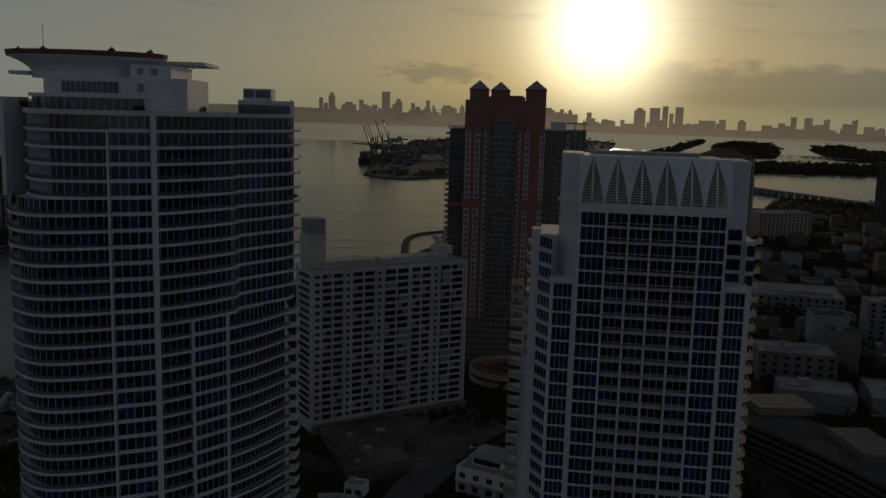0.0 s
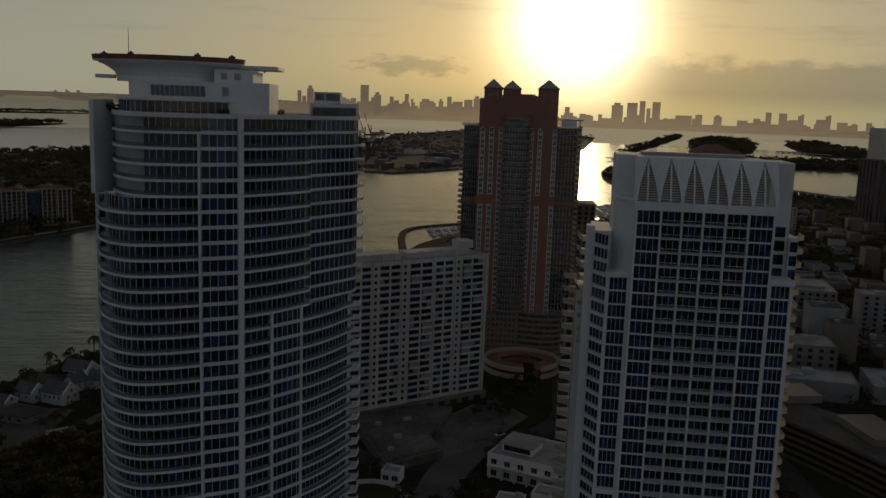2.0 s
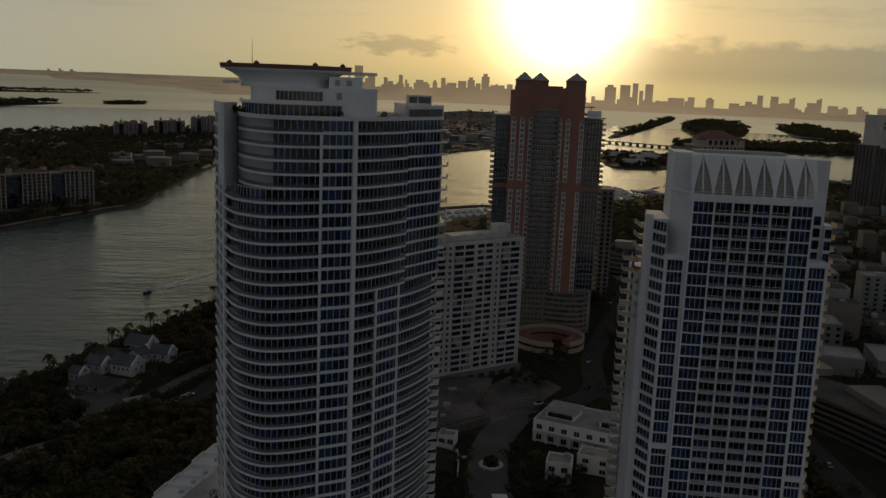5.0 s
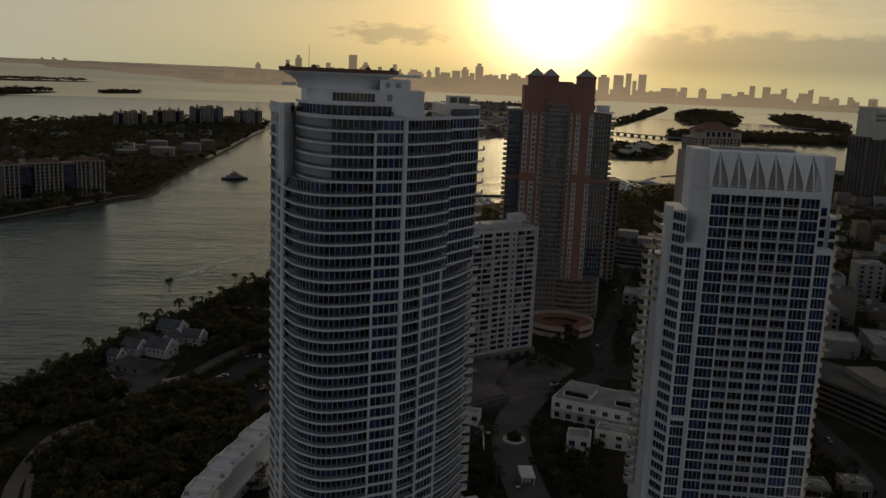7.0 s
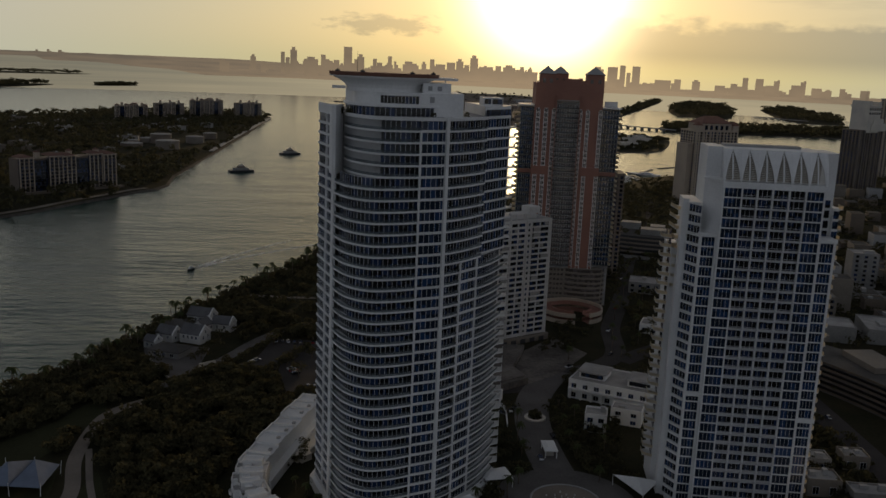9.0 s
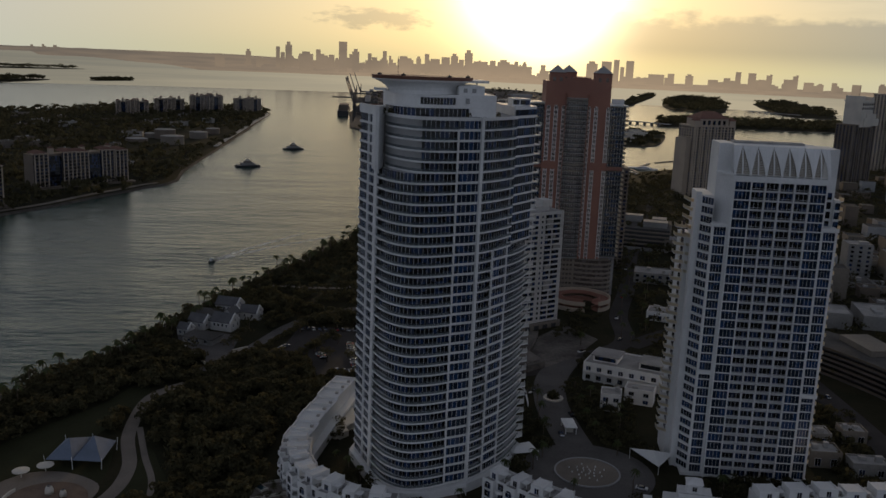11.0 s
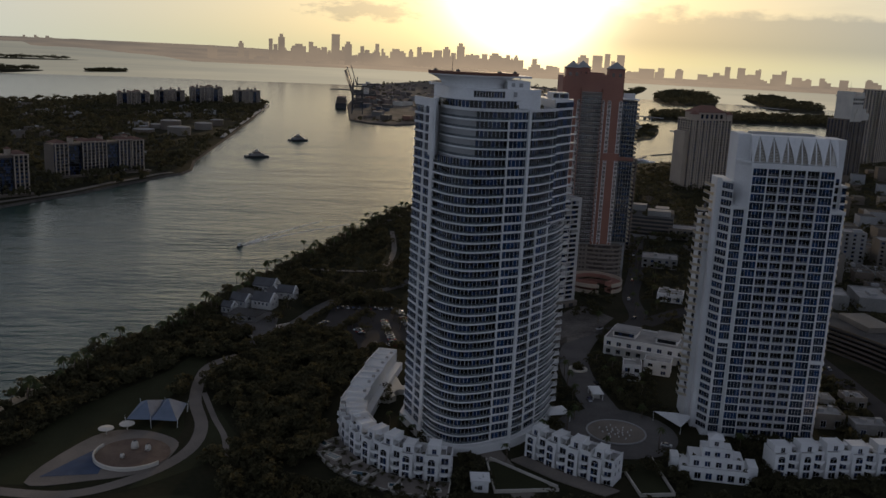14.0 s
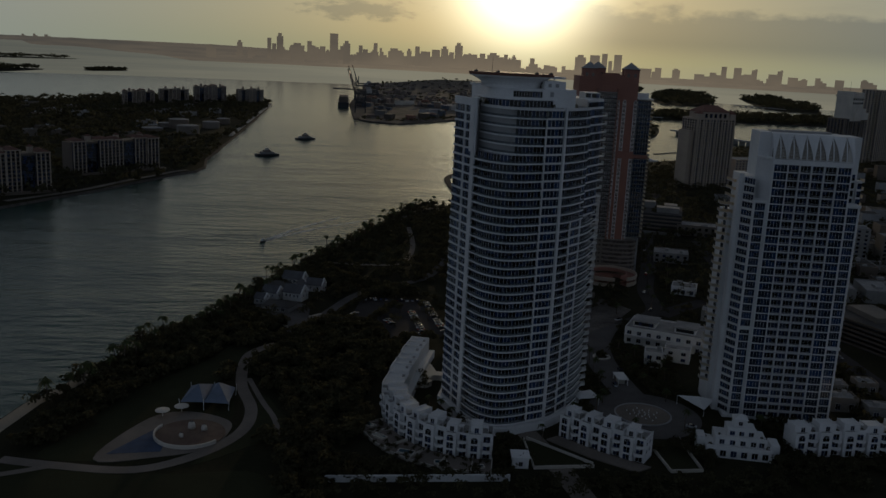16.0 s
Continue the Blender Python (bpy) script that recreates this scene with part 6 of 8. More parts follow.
for k in range(24):
    a, r = k * 2.4, 1.2 + 0.27 * k
    solo("fountain_jet", Geo().tube([(CIRCLE[0] + r * math.cos(a), CIRCLE[1] + r * math.sin(a), 2.2), (CIRCLE[0] + r * math.cos(a), CIRCLE[1] + r * math.sin(a), 2.75)], [0.3, 0.16], 6), M_WHITE,
         "small white fountain nozzle in the paved circle", "fountain", "fountain nozzles")


def low_building(x, y, rz, w, d, h, mat, label, group="", seed=0, storeys=None, wins=True, boxes=2, category="building", z=2.0, framed=True, roof=None, edge=True):
    """A flat-roofed building with parapet, roof units and windows on two sides."""
    r = random.Random(seed)
    t = thing("building", label, category, pose(x, y, z, 0, 0, rz), group)
    part("wall", Geo().box(-w / 2, -d / 2, -0.5, w / 2, d / 2, h), mat, t)
    part("roof", Geo().box(-w / 2 + 0.3, -d / 2 + 0.3, h, w / 2 - 0.3, d / 2 - 0.3, h + 0.06), roof or M_ROOF, t)
    p = Geo()
    for a in ((-w / 2, -d / 2, w / 2, -d / 2 + 0.3), (-w / 2, d / 2 - 0.3, w / 2, d / 2), (-w / 2, -d / 2 + 0.3, -w / 2 + 0.3, d / 2 - 0.3), (w / 2 - 0.3, -d / 2 + 0.3, w / 2, d / 2 - 0.3)):
        p.box(a[0], a[1], h, a[2], a[3], h + 0.8)
    if edge:
        part("parapet", p, mat, t)
    for _ in range(boxes):
        bw, bd, bh = r.uniform(1.5, w * 0.25), r.uniform(1.5, d * 0.25), r.uniform(1.0, 2.6)
        bx, by = r.uniform(-w * 0.32, w * 0.32), r.uniform(-d * 0.32, d * 0.32)
        part("roof_unit", Geo().box(bx - bw / 2, by - bd / 2, h, bx + bw / 2, by + bd / 2, h + bh), M_GREY, t)
    storeys = storeys or max(1, int(h / 3.2))
    framed = framed and math.hypot(x - 20, y - 170) < 260
    if wins:
        fh = h / storeys
        for s in range(storeys):
            n = max(2, int(w / 5.0))
            for i in range(n):
                window(t, -w / 2 + w * (i + 0.5) / n, -d / 2, s * fh + 0.9, min(2.2, w / n * 0.6), fh * 0.5, 0.0, framed)
    return t


# white two-storey building with arcade, by the drive
t = low_building(43, 289, -33, 42, 24, 8.4, M_WHITE, "white two-storey building with an arcade and roof pavilions", seed=2, storeys=2, boxes=0)
for x, w in ((-12, 12), (10, 11)):
    part("roof_pavilion", Geo().box(x - w / 2, -6, 8.4, x + w / 2, 5, 11.4), M_WHITE, t)
    part("pavilion_roof", Geo().box(x - w / 2 - 0.8, -7, 11.4, x + w / 2 + 0.8, 6, 11.9), M_ROOF, t)
    part("pavilion_opening", Geo().box(x - w / 2 + 0.8, -6.06, 9.0, x + w / 2 - 0.8, -6.0, 10.9), M_GLASS, t)
for i in range(9):
    part("arcade_column", Geo().box(-20 + i * 4.9, -13.2, 0, -19.3 + i * 4.9, -12.4, 4.6), M_WHITE, t)
part("arcade_roof", Geo().box(-20.6, -13.6, 4.6, 20.6, -12, 5.2), M_WHITE, t)
low_building(21, 254, -20, 9, 9, 7.5, M_WHITE, "small white stepped house by the drive", "garden houses", 5, 2, boxes=1)
low_building(37, 261, -28, 13, 9, 6.5, M_WHITE, "small white stepped house by the drive", "garden houses", 6, 2, boxes=1)
low_building(-16, 288, -20, 7, 6, 3.6, M_WHITE, "small white house by the drive", "garden houses", 7, 1, boxes=1)
patch("lawn_drive", [(-29, 260), (-28, 283), (-20, 283), (-14, 278), (-17, 258)], 2.3, M_GRASS, "small walled lawn by the drive", "lawn")
solo("garden_wall", strip(curve([(-29, 284), (-22, 284.5), (-16, 281), (-13.5, 276), (-16, 257)], 5), 1.9, 3.6, 0.4), M_WHITE, "low curved white wall round a lawn", "wall", "garden walls")

# round terracotta ramp
t = thing("ramp_ring", "round terracotta car ramp, open in the middle", "ramp", pose(56, 424, 2))
for k in range(2):
    part("ramp_wall", ring_geo(0, 0, 18.6, 19.4, k * 4.0, k * 4.0 + 2.4, -1.2, 4.6, 44), M_TAN, t)
    part("ramp_deck", ring_geo(0, 0, 12.6, 18.6, k * 4.0, k * 4.0 + 0.4, -1.2, 4.6, 44), M_RED, t)
    part("inner_wall", ring_geo(0, 0, 12.0, 12.6, k * 4.0, k * 4.0 + 2.4, -1.2, 4.6, 44), M_RED, t)
for k in range(14):
    a = -1.1 + k * 0.42
    part("ramp_column", Geo().box(18.4 * math.cos(a) - 0.4, 18.4 * math.sin(a) - 0.4, 2.4, 18.4 * math.cos(a) + 0.4, 18.4 * math.sin(a) + 0.4, 4.0), M_RED, t)

# curved terraced building beside the avenue
M_BROWNED = material("brown_deck_rail", (0.14, 0.115, 0.09), 0.85, second=(0.085, 0.07, 0.055), scale=0.08, fine=1.0, spec=0.05)
t = thing("terraced_building", "long curved brown building with stacked open decks", "building", pose(0, 0, 2))
front = curve([(116, 352), (134, 322), (148, 290), (157, 258), (162, 222), (162, 180)], 6)
back = [Vector((186, 180)), Vector((190, 240)), Vector((184, 300)), Vector((150, 362))]
for k in range(6):
    line = inset(front, 1.0 * k)
    part("deck", Geo().prism(line + back, 2.3 * k, 2.3 * k + 0.45), M_OLD_ROOF, t)
    part("deck_rail", strip(line, 2.3 * k + 0.45, 2.3 * k + 1.3, 0.15), M_BROWNED, t)
# near-black wall paints the shade in the gaps between decks
part("inner_wall", Geo().prism(inset(front, 8) + inset(back, 1.0), 0, 11.0), M_DARK, t, "recessed wall behind the decks, painted dark for shade")
for k, (x, y, w, d, h) in enumerate(((160, 345, 24, 18, 3.4), (174, 300, 16, 28, 3.0), (172, 250, 10, 24, 2.6))):
    part("roof_house", Geo().box(x - w / 2, y - d / 2, 11.9, x + w / 2, y + d / 2, 11.9 + h), M_WORN_CREAM, t)

# gabled restaurant houses by the shore
M_SLATE = material("dark_slate_roof", (0.115, 0.115, 0.12), 0.8, second=(0.07, 0.07, 0.075), scale=0.2, fine=2.0)


def gabled(x, y, rz, w, d, h, pitch=0.42):
    t = thing("shore_house", "white gabled house with a dark slate roof near the water", "house", pose(x, y, 2, 0, 0, rz), "gabled houses by the shore")
    part("wall", Geo().prism([(-w / 2, -d / 2), (w / 2, -d / 2), (w / 2, d / 2), (-w / 2, d / 2)], -0.3, h), M_AGED, t)
    rise, e = d * pitch, 0.35
    part("gable", Geo().loft([[(-w / 2, -d / 2, h), (-w / 2, d / 2, h), (-w / 2, 0, h + rise)], [(w / 2, -d / 2, h), (w / 2, d / 2, h), (w / 2, 0, h + rise)]]), M_AGED, t)
    for s in (-1, 1):
        part("roof", Geo().hexa([(-w / 2 - e, s * (d / 2 + e), h - 0.2), (w / 2 - 0.5, s * (d / 2 + e), h - 0.2), (w / 2 - 0.5, 0, h + rise + 0.1), (-w / 2 - e, 0, h + rise + 0.1),
                                 (-w / 2 - e, s * (d / 2 + e), h + 0.1), (w / 2 - 0.5, s * (d / 2 + e), h + 0.1), (w / 2 - 0.5, 0, h + rise + 0.4), (-w / 2 - e, 0, h + rise + 0.4)]), M_SLATE, t)
        # raised white gable edge
        part("coping", Geo().hexa([(w / 2 - 0.5, s * (d / 2 + e), h - 0.2), (w / 2 + 0.1, s * (d / 2 + e), h - 0.2), (w / 2 + 0.1, 0, h + rise + 0.1), (w / 2 - 0.5, 0, h + rise + 0.1),
                                   (w / 2 - 0.5, s * (d / 2 + e), h + 0.5), (w / 2 + 0.1, s * (d / 2 + e), h + 0.5), (w / 2 + 0.1, 0, h + rise + 0.8), (w / 2 - 0.5, 0, h + rise + 0.8)]), M_WHITE, t)
    n = 4 if w > 11 else 2
    for i in range(n):
        window(t, (i - (n - 1) / 2) * w * 0.8 / n, -d / 2, h - 2.4, 1.1, 1.5)
    window(t, w / 2, 0, h + 0.3, 1.0, 1.4, 90)
    for i in (-1, 1):
        window(t, w / 2, i * d * 0.22, h - 2.6, 1.0, 1.6, 90)


for x, y, rz, w, d, h in ((-159.5, 405, -24, 14, 9, 5.4), (-146.5, 393, -20, 11, 8, 4.4), (-159, 373.5, -26, 12.5, 9.5, 4.9), (-172.5, 376, -30, 11, 8, 4.2), (-178.5, 364, -28, 7, 6, 3.6), (-157, 390, 60, 9, 7, 4.4)):
    gabled(x, y, rz, w, d, h)
# pavilion with a hipped grey roof between the houses, and the low building in front of them
for x, y, rz, w, d, h, label in ((-171, 391, -14, 15, 12, 4.4, "pale pavilion with a grey hipped roof near the water"), (-168, 352, -24, 17, 12, 3.2, "low building with a wide grey hipped roof near the water")):
    t = thing("pavilion", label, "pavilion", pose(x, y, 2, 0, 0, rz), "pavilions by the shore")
    part("wall", Geo().prism([(-w / 2, -d / 2), (w / 2, -d / 2), (w / 2, d / 2), (-w / 2, d / 2)], -0.3, h), M_WORN_WHITE, t)
    a, b = w / 2 + 0.7, d / 2 + 0.7
    part("roof", Geo().loft([[(-a, -b, h), (a, -b, h), (a, b, h), (-a, b, h)], [(-a, -b, h + 0.25), (a, -b, h + 0.25), (a, b, h + 0.25), (-a, b, h + 0.25)], [(-a * 0.4, -0.2, h + 2.4), (a * 0.4, -0.2, h + 2.4), (a * 0.4, 0.2, h + 2.4), (-a * 0.4, 0.2, h + 2.4)]]), M_OLD_ROOF, t)
    for i in (-1, 0, 1):
        window(t, i * w * 0.28, -d / 2, 0.9, 1.8, 1.7)
solo("terrace_wall", Geo().bar((-180, 350), (-163, 316), 1.9, 3.0, 0.5).bar((-151, 331), (-144, 336), 1.9, 4.2, 0.6), M_CREAM, "pale low terrace wall below the shore houses", "wall")
patch("pavement_terrace", [(-184, 368), (-180, 350), (-163, 318), (-152, 326), (-150, 362), (-168, 366)], 2.08, M_DRIVE, "grey paved terrace below the shore houses")
for k in range(7):
    x, y = -194 + k * 3.0, 364 + k * 6.0
    t = thing("parasol", "small white parasol on the shore terrace", "parasol", pose(x, y, 2), "shore parasols")
    part("pole", Geo().tube([(0, 0, 0), (0, 0, 2.6)], [0.05, 0.05], 6), M_DARK, t)
    part("canopy", Geo().loft([[(1.7 * math.cos(q), 1.7 * math.sin(q), 2.2) for q in [math.tau * i / 8 for i in range(8)]], [(0.05 * math.cos(q), 0.05 * math.sin(q), 2.9) for q in [math.tau * i / 8 for i in range(8)]]]), M_WHITE, t)

M_CLAY = material("brown_play_surface", (0.22, 0.165, 0.125), 0.95, second=(0.14, 0.10, 0.08), scale=0.15, fine=1.5, spec=0.05)
# play area: round pad, shade sail, mushroom shades
patch("pavement_play", [(-230, 161), (-206, 162), (-190, 168), (-184, 180), (-184, 193), (-200, 203), (-216, 197)], 2.2, M_PAVE, "worn paving round the splash pad", smooth_edge=True)
patch("pavement_play_pad", disc(-198, 181, 13.4), 2.5, M_CLAY, "round brown splash pad with pale fittings")
patch("pavement_play_blue", [(-226, 165), (-207, 166), (-206, 184), (-212, 186)], 2.3, material("blue_rubber", (0.06, 0.09, 0.16), 0.9, second=(0.04, 0.055, 0.09), scale=0.2), "worn blue rubber play surface")
solo("play_pad_wall", ring_geo(-198, 181, 13.2, 13.8, 2.0, 3.6, 2.6, 5.6, 36), M_CREAM, "low pale wall round the splash pad", "wall")
t = thing("shade_sail", "blue-grey peaked shade sail on white masts", "shade sail", pose(-194, 214, 2, 0, 0, -8))
sail = material("sail_cloth", (0.16, 0.20, 0.27), 0.8, scale=0.3)
for sx, pk in ((-1, 6.6), (1, 6.0)):
    part("sail", Geo().loft([[(0, -9.5, 3.6), (sx * 10, -8.5, 2.9), (sx * 9.5, 8, 3.6), (0, 9, 4.4)], [(0, -9.5, 3.68), (sx * 10, -8.5, 2.98), (sx * 9.5, 8, 3.68), (0, 9, 4.48)],
                             [(sx * 3.6, -0.2 + sx * 2, pk + 2.0), (sx * 3.8, -0.2 + sx * 2, pk + 2.0), (sx * 3.8, 0.2 + sx * 2, pk + 2.0), (sx * 3.6, 0.2 + sx * 2, pk + 2.0)]]), sail, t)
for x, y, h in ((-10, -8.5, 4.6), (10, -8.5, 4.4), (9.5, 8, 5.0), (-9.5, 8, 5.2), (0, -9.5, 5), (0, 9, 5.4)):
    part("mast", Geo().tube([(x, y, -0.1), (x * 1.04, y * 1.04, h)], [0.16, 0.1], 8), M_WHITE, t)
for x, y in ((-211, 199), (-204, 203)):
    t = thing("mushroom_shade", "round pale mushroom-shaped shade", "shade", pose(x, y, 2), "round shades")
    part("stem", Geo().tube([(0, 0, -0.1), (0, 0, 2.7)], [0.2, 0.16], 10), M_CREAM, t)
    part("cap", Geo().loft([[(r * math.cos(q), r * math.sin(q), z) for q in [math.tau * i / 24 for i in range(24)]] for r, z in ((0.3, 2.5), (2.9, 2.7), (2.9, 2.9), (0.3, 3.2))]), M_CREAM, t)
for x, y, s in ((-198, 186, 1.5), (-193, 184, 1.2), (-201, 178, 0.9)):
    t = thing("play_cone", "pale rounded splash pad fitting", "play fitting", pose(x, y, 2.5), "splash fittings")
    part("body", Geo().loft([[(r * s * math.cos(q), r * s * math.sin(q), z * s) for q in [math.tau * i / 14 for i in range(14)]] for r, z in ((1.0, 0), (0.95, 0.9), (0.7, 1.6), (0.3, 1.8))]), M_CREAM, t, smooth=True)
    part("hoop", ring_geo(0, 0, 0.28 * s, 0.4 * s, 1.8 * s, 1.95 * s, n=12), M_DARK, t)

# ---- parked cars ----
def car_meshes():
    body = Geo().loft([[(-0.9, -2.2, 0.35), (0.9, -2.2, 0.35), (0.9, 2.2, 0.35), (-0.9, 2.2, 0.35)], [(-0.92, -2.25, 0.6), (0.92, -2.25, 0.6), (0.92, 2.25, 0.6), (-0.92, 2.25, 0.6)],
                       [(-0.88, -2.15, 0.9), (0.88, -2.15, 0.9), (0.88, 2.15, 0.95), (-0.88, 2.15, 0.95)]])
    cabin = Geo().loft([[(-0.82, -1.2, 0.92), (0.82, -1.2, 0.92), (0.82, 1.7, 0.95), (-0.82, 1.7, 0.95)], [(-0.66, -0.6, 1.45), (0.66, -0.6, 1.45), (0.66, 1.1, 1.45), (-0.66, 1.1, 1.45)]])
    wheel = Geo().tube([(-0.93, 0, 0), (-0.72, 0, 0), (-0.7, 0, 0), (0.7, 0, 0), (0.72, 0, 0), (0.93, 0, 0)], [0.33, 0.33, 0.08, 0.08, 0.33, 0.33], 12)
    return body, cabin.mesh("cabin", M_GLASS), wheel.mesh("axle", M_DARK)


CAR_BODY, CAR_CABIN, CAR_WHEEL = car_meshes()
PAINTS = [("white", material("car_white", (0.7, 0.7, 0.7), 0.25)), ("silver", material("car_silver", (0.42, 0.43, 0.45), 0.25, 0.6)), ("black", material("car_black", (0.02, 0.02, 0.022), 0.2)),
          ("red", material("car_red", (0.3, 0.03, 0.03), 0.25)), ("grey", material("car_grey", (0.16, 0.165, 0.17), 0.25, 0.4))]
CAR_MESH = {n: CAR_BODY.mesh("body", m) for n, m in PAINTS}


def car(x, y, rz, k, where, group):
    n = PAINTS[(0, 1, 2, 0, 4, 1, 0, 3, 2)[k % 9]][0]
    t = thing("car", n + " car parked " + where, "car", pose(x, y, 2.1, 0, 0, rz), group)
    part("body", CAR_MESH[n], None, t)
    part("cabin", CAR_CABIN, None, t, "dark glazed cabin")
    for sy in (-1.35, 1.4):
        part("axle", CAR_WHEEL, None, t).location = (0, sy, 0.33)


k = 0
for a, b, n, rz in (((-122, 372), (-84, 368), 12, 95), ((-81, 366), (-78, 306), 17, 5), ((-92, 350), (-90, 306), 12, 8), ((-136, 324), (-124, 343), 6, 30), ((-104, 306), (-88, 302), 5, 95), ((-108, 330), (-104, 318), 4, 20)):
    for i in range(n):
        if (i * 7 + k) % 6 == 0:
            continue
        p = Vector(a).lerp(Vector(b), (i + 0.5) / n)
        car(p.x, p.y, rz + 90, i + k, "in the asphalt car park", "cars in the car park")
    k += 3
for i, (x, y, rz) in enumerate(((8, 178, 60), (-9, 226, 0), (1, 246, 5), (-12, 274, 20), (-9, 277, 20), (-15, 271, 30), (70, 392, -25), (90, 440, -25), (58, 350, -40), (120, 520, -22), (140, 566, -22),
                               (118, 190, -8), (124, 230, -8), (130, 262, -8), (146, 392, -8), (30, 330, -60), (110, 160, -6), (165, 380, 85), (230, 398, 80))):
    car(x, y, rz, i, "on the dark street", "cars on the street")


# ---- the city behind, the marina, the bay and the far shore ----
def banded_tower(x, y, rz, w, d, h, mat, label, floors, cols, group="", roof=True, name="apartment_tower", win=0.27):
    """A far tower: walls, floor bands and window columns."""
    t = thing(name, label, "tower", pose(x, y, 2, 0, 0, rz), group)
    part("wall", Geo().box(-w / 2, -d / 2, -1, w / 2, d / 2, h), mat, t)
    fh = h / floors
    for side, (ww, off, turn) in enumerate(((w, d / 2, 0), (d, w / 2, -90))):
        n = cols if side == 0 else max(2, int(cols * d / w))
        for i in range(n):
            me_name = "window_%s_%d_%d_%d" % (name, int(ww * 10), n, int(fh * 10))
            me = bpy.data.meshes.get(me_name)
            if me is None:
                g = Geo().box(-ww / n * win, -0.12, 0.7, ww / n * win, 0.0, h - 0.5)
                me = g.mesh(me_name, M_GLASS)
            o = part("window_column", me, M_GLASS, t)
            u = -ww / 2 + ww * (i + 0.5) / n
            o.matrix_local = pose(0, 0, 0, 0, 0, turn) @ pose(u, -off, 0)
    for s in range(1, floors):
        key = "band_%d_%d" % (int(w * 10), int(d * 10))
        me = bpy.data.meshes.get(key) or Geo().box(-w / 2 - 0.35, -d / 2 - 0.35, -0.55, w / 2 + 0.35, d / 2, 0.45).mesh(key, mat)
        part("floor_band", me, mat, t).location.z = s * fh
    part("cornice", Geo().box(-w / 2 - 0.4, -d / 2 - 0.4, h, w / 2 + 0.4, d / 2 + 0.4, h + 1.4), mat, t)
    if roof:
        part("roof", Geo().loft([[(-w * 0.4, -d * 0.4, h + 1.4), (w * 0.4, -d * 0.4, h + 1.4), (w * 0.4, d * 0.4, h + 1.4), (-w * 0.4, d * 0.4, h + 1.4)],
                                 [(-w * 0.4, -d * 0.4, h + 4), (w * 0.4, -d * 0.4, h + 4), (w * 0.4, d * 0.4, h + 4), (-w * 0.4, d * 0.4, h + 4)],
                                 [(-w * 0.18, -0.5, h + 8), (w * 0.18, -0.5, h + 8), (w * 0.18, 0.5, h + 8), (-w * 0.18, 0.5, h + 8)]]), M_BROWN, t)
    return t


t = banded_tower(346, 905, 12, 56, 30, 84, M_TAN, "tan stepped apartment tower with a hipped brown roof", 27, 12, roof=False)
for i in range(7):
    part("rib", Geo().box(-27.4 + i * 9.05, -16.2, -1, -26.0 + i * 9.05, -14.8, 85), M_TAN, t)
part("shoulder", Geo().box(-34, -10, -1, -28, 12, 70), M_TAN, t)
part("shoulder", Geo().box(28, -10, -1, 34, 12, 70), M_TAN, t)
part("attic", Geo().box(-20, -13.5, 84, 20, 13, 93), M_TAN, t)
part("attic_roof", Geo().loft([[(-21.5, -15, 93), (21.5, -15, 93), (21.5, 14.5, 93), (-21.5, 14.5, 93)], [(-9, -1, 101), (9, -1, 101), (9, 1, 101), (-9, 1, 101)]]), M_BROWN, t, "hipped brown roof")
for x in (-24.5, 24.5):
    part("corner_turret", Geo().box(x - 4, -15.5, 84, x + 4, -7.5, 91), M_TAN, t)
    part("turret_roof", Geo().loft([[(x - 4.6, -16.1, 91), (x + 4.6, -16.1, 91), (x + 4.6, -6.9, 91), (x - 4.6, -6.9, 91)], [(x - 0.1, -11.6, 95.5), (x + 0.1, -11.6, 95.5), (x + 0.1, -11.4, 95.5), (x - 0.1, -11.4, 95.5)]]), M_BROWN, t)
for i in range(5):
    part("attic_window", Geo().box(-16 + i * 7, -13.7, 86, -12.5 + i * 7, -13.4, 91), M_GLASS, t)
t = banded_tower(632, 1056, 20, 46, 28, 82, M_WORN_TAN, "brown-grey apartment tower with a taller white core", 27, 9, roof=False)
part("core_tower", Geo().box(-13, -15.5, 80, 11, 12, 114), M_CREAM, t, "white stepped core above the roof")
part("core_crown", Geo().box(-14, -16.5, 114, 12, 13, 116).box(-13, -15.5, 116, -8, 12, 122).box(6, -15.5, 116, 11, 12, 121), M_CREAM, t)
part("terrace", Geo().box(-6, -17, 82, 24, 13, 92).box(-2, -16.5, 92, 18, 12, 98), M_CREAM, t, "white stepped roof terraces")
for i in range(6):
    part("rib", Geo().box(-22.6 + i * 8.8, -15.0, -1, -21.4 + i * 8.8, -14.0, 83), M_WORN_CREAM, t)
for z in (104, 109.5):
    for k_ in range(5):
        part("core_window", Geo().box(-11.4 + k_ * 4.6, -15.7, z, -8.6 + k_ * 4.6, -15.4, z + 3.2), M_GLASS, t)
part("antenna", Geo().tube([(-1, 0, 116), (-1, 0, 136)], [0.3, 0.1], 5), M_DARK, t)
t = banded_tower(800, 1232, 24, 42, 36, 121, M_TAN, "tall tan apartment tower with sunlit corner balconies", 40, 8, roof=False)
me = Geo().box(-24, -14, -0.3, -20.8, -6, 0.0).mesh("end_balcony", M_WORN_CREAM)
rail = Geo().box(-24.1, -14, 0.0, -23.9, -6, 1.2).mesh("balcony_rail", M_FROST)
for k_ in range(1, 40):
    o = part("end_balcony", me, None, t)
    o.location.z = 121 / 40 * k_
    part("balcony_rail", rail, None, o)
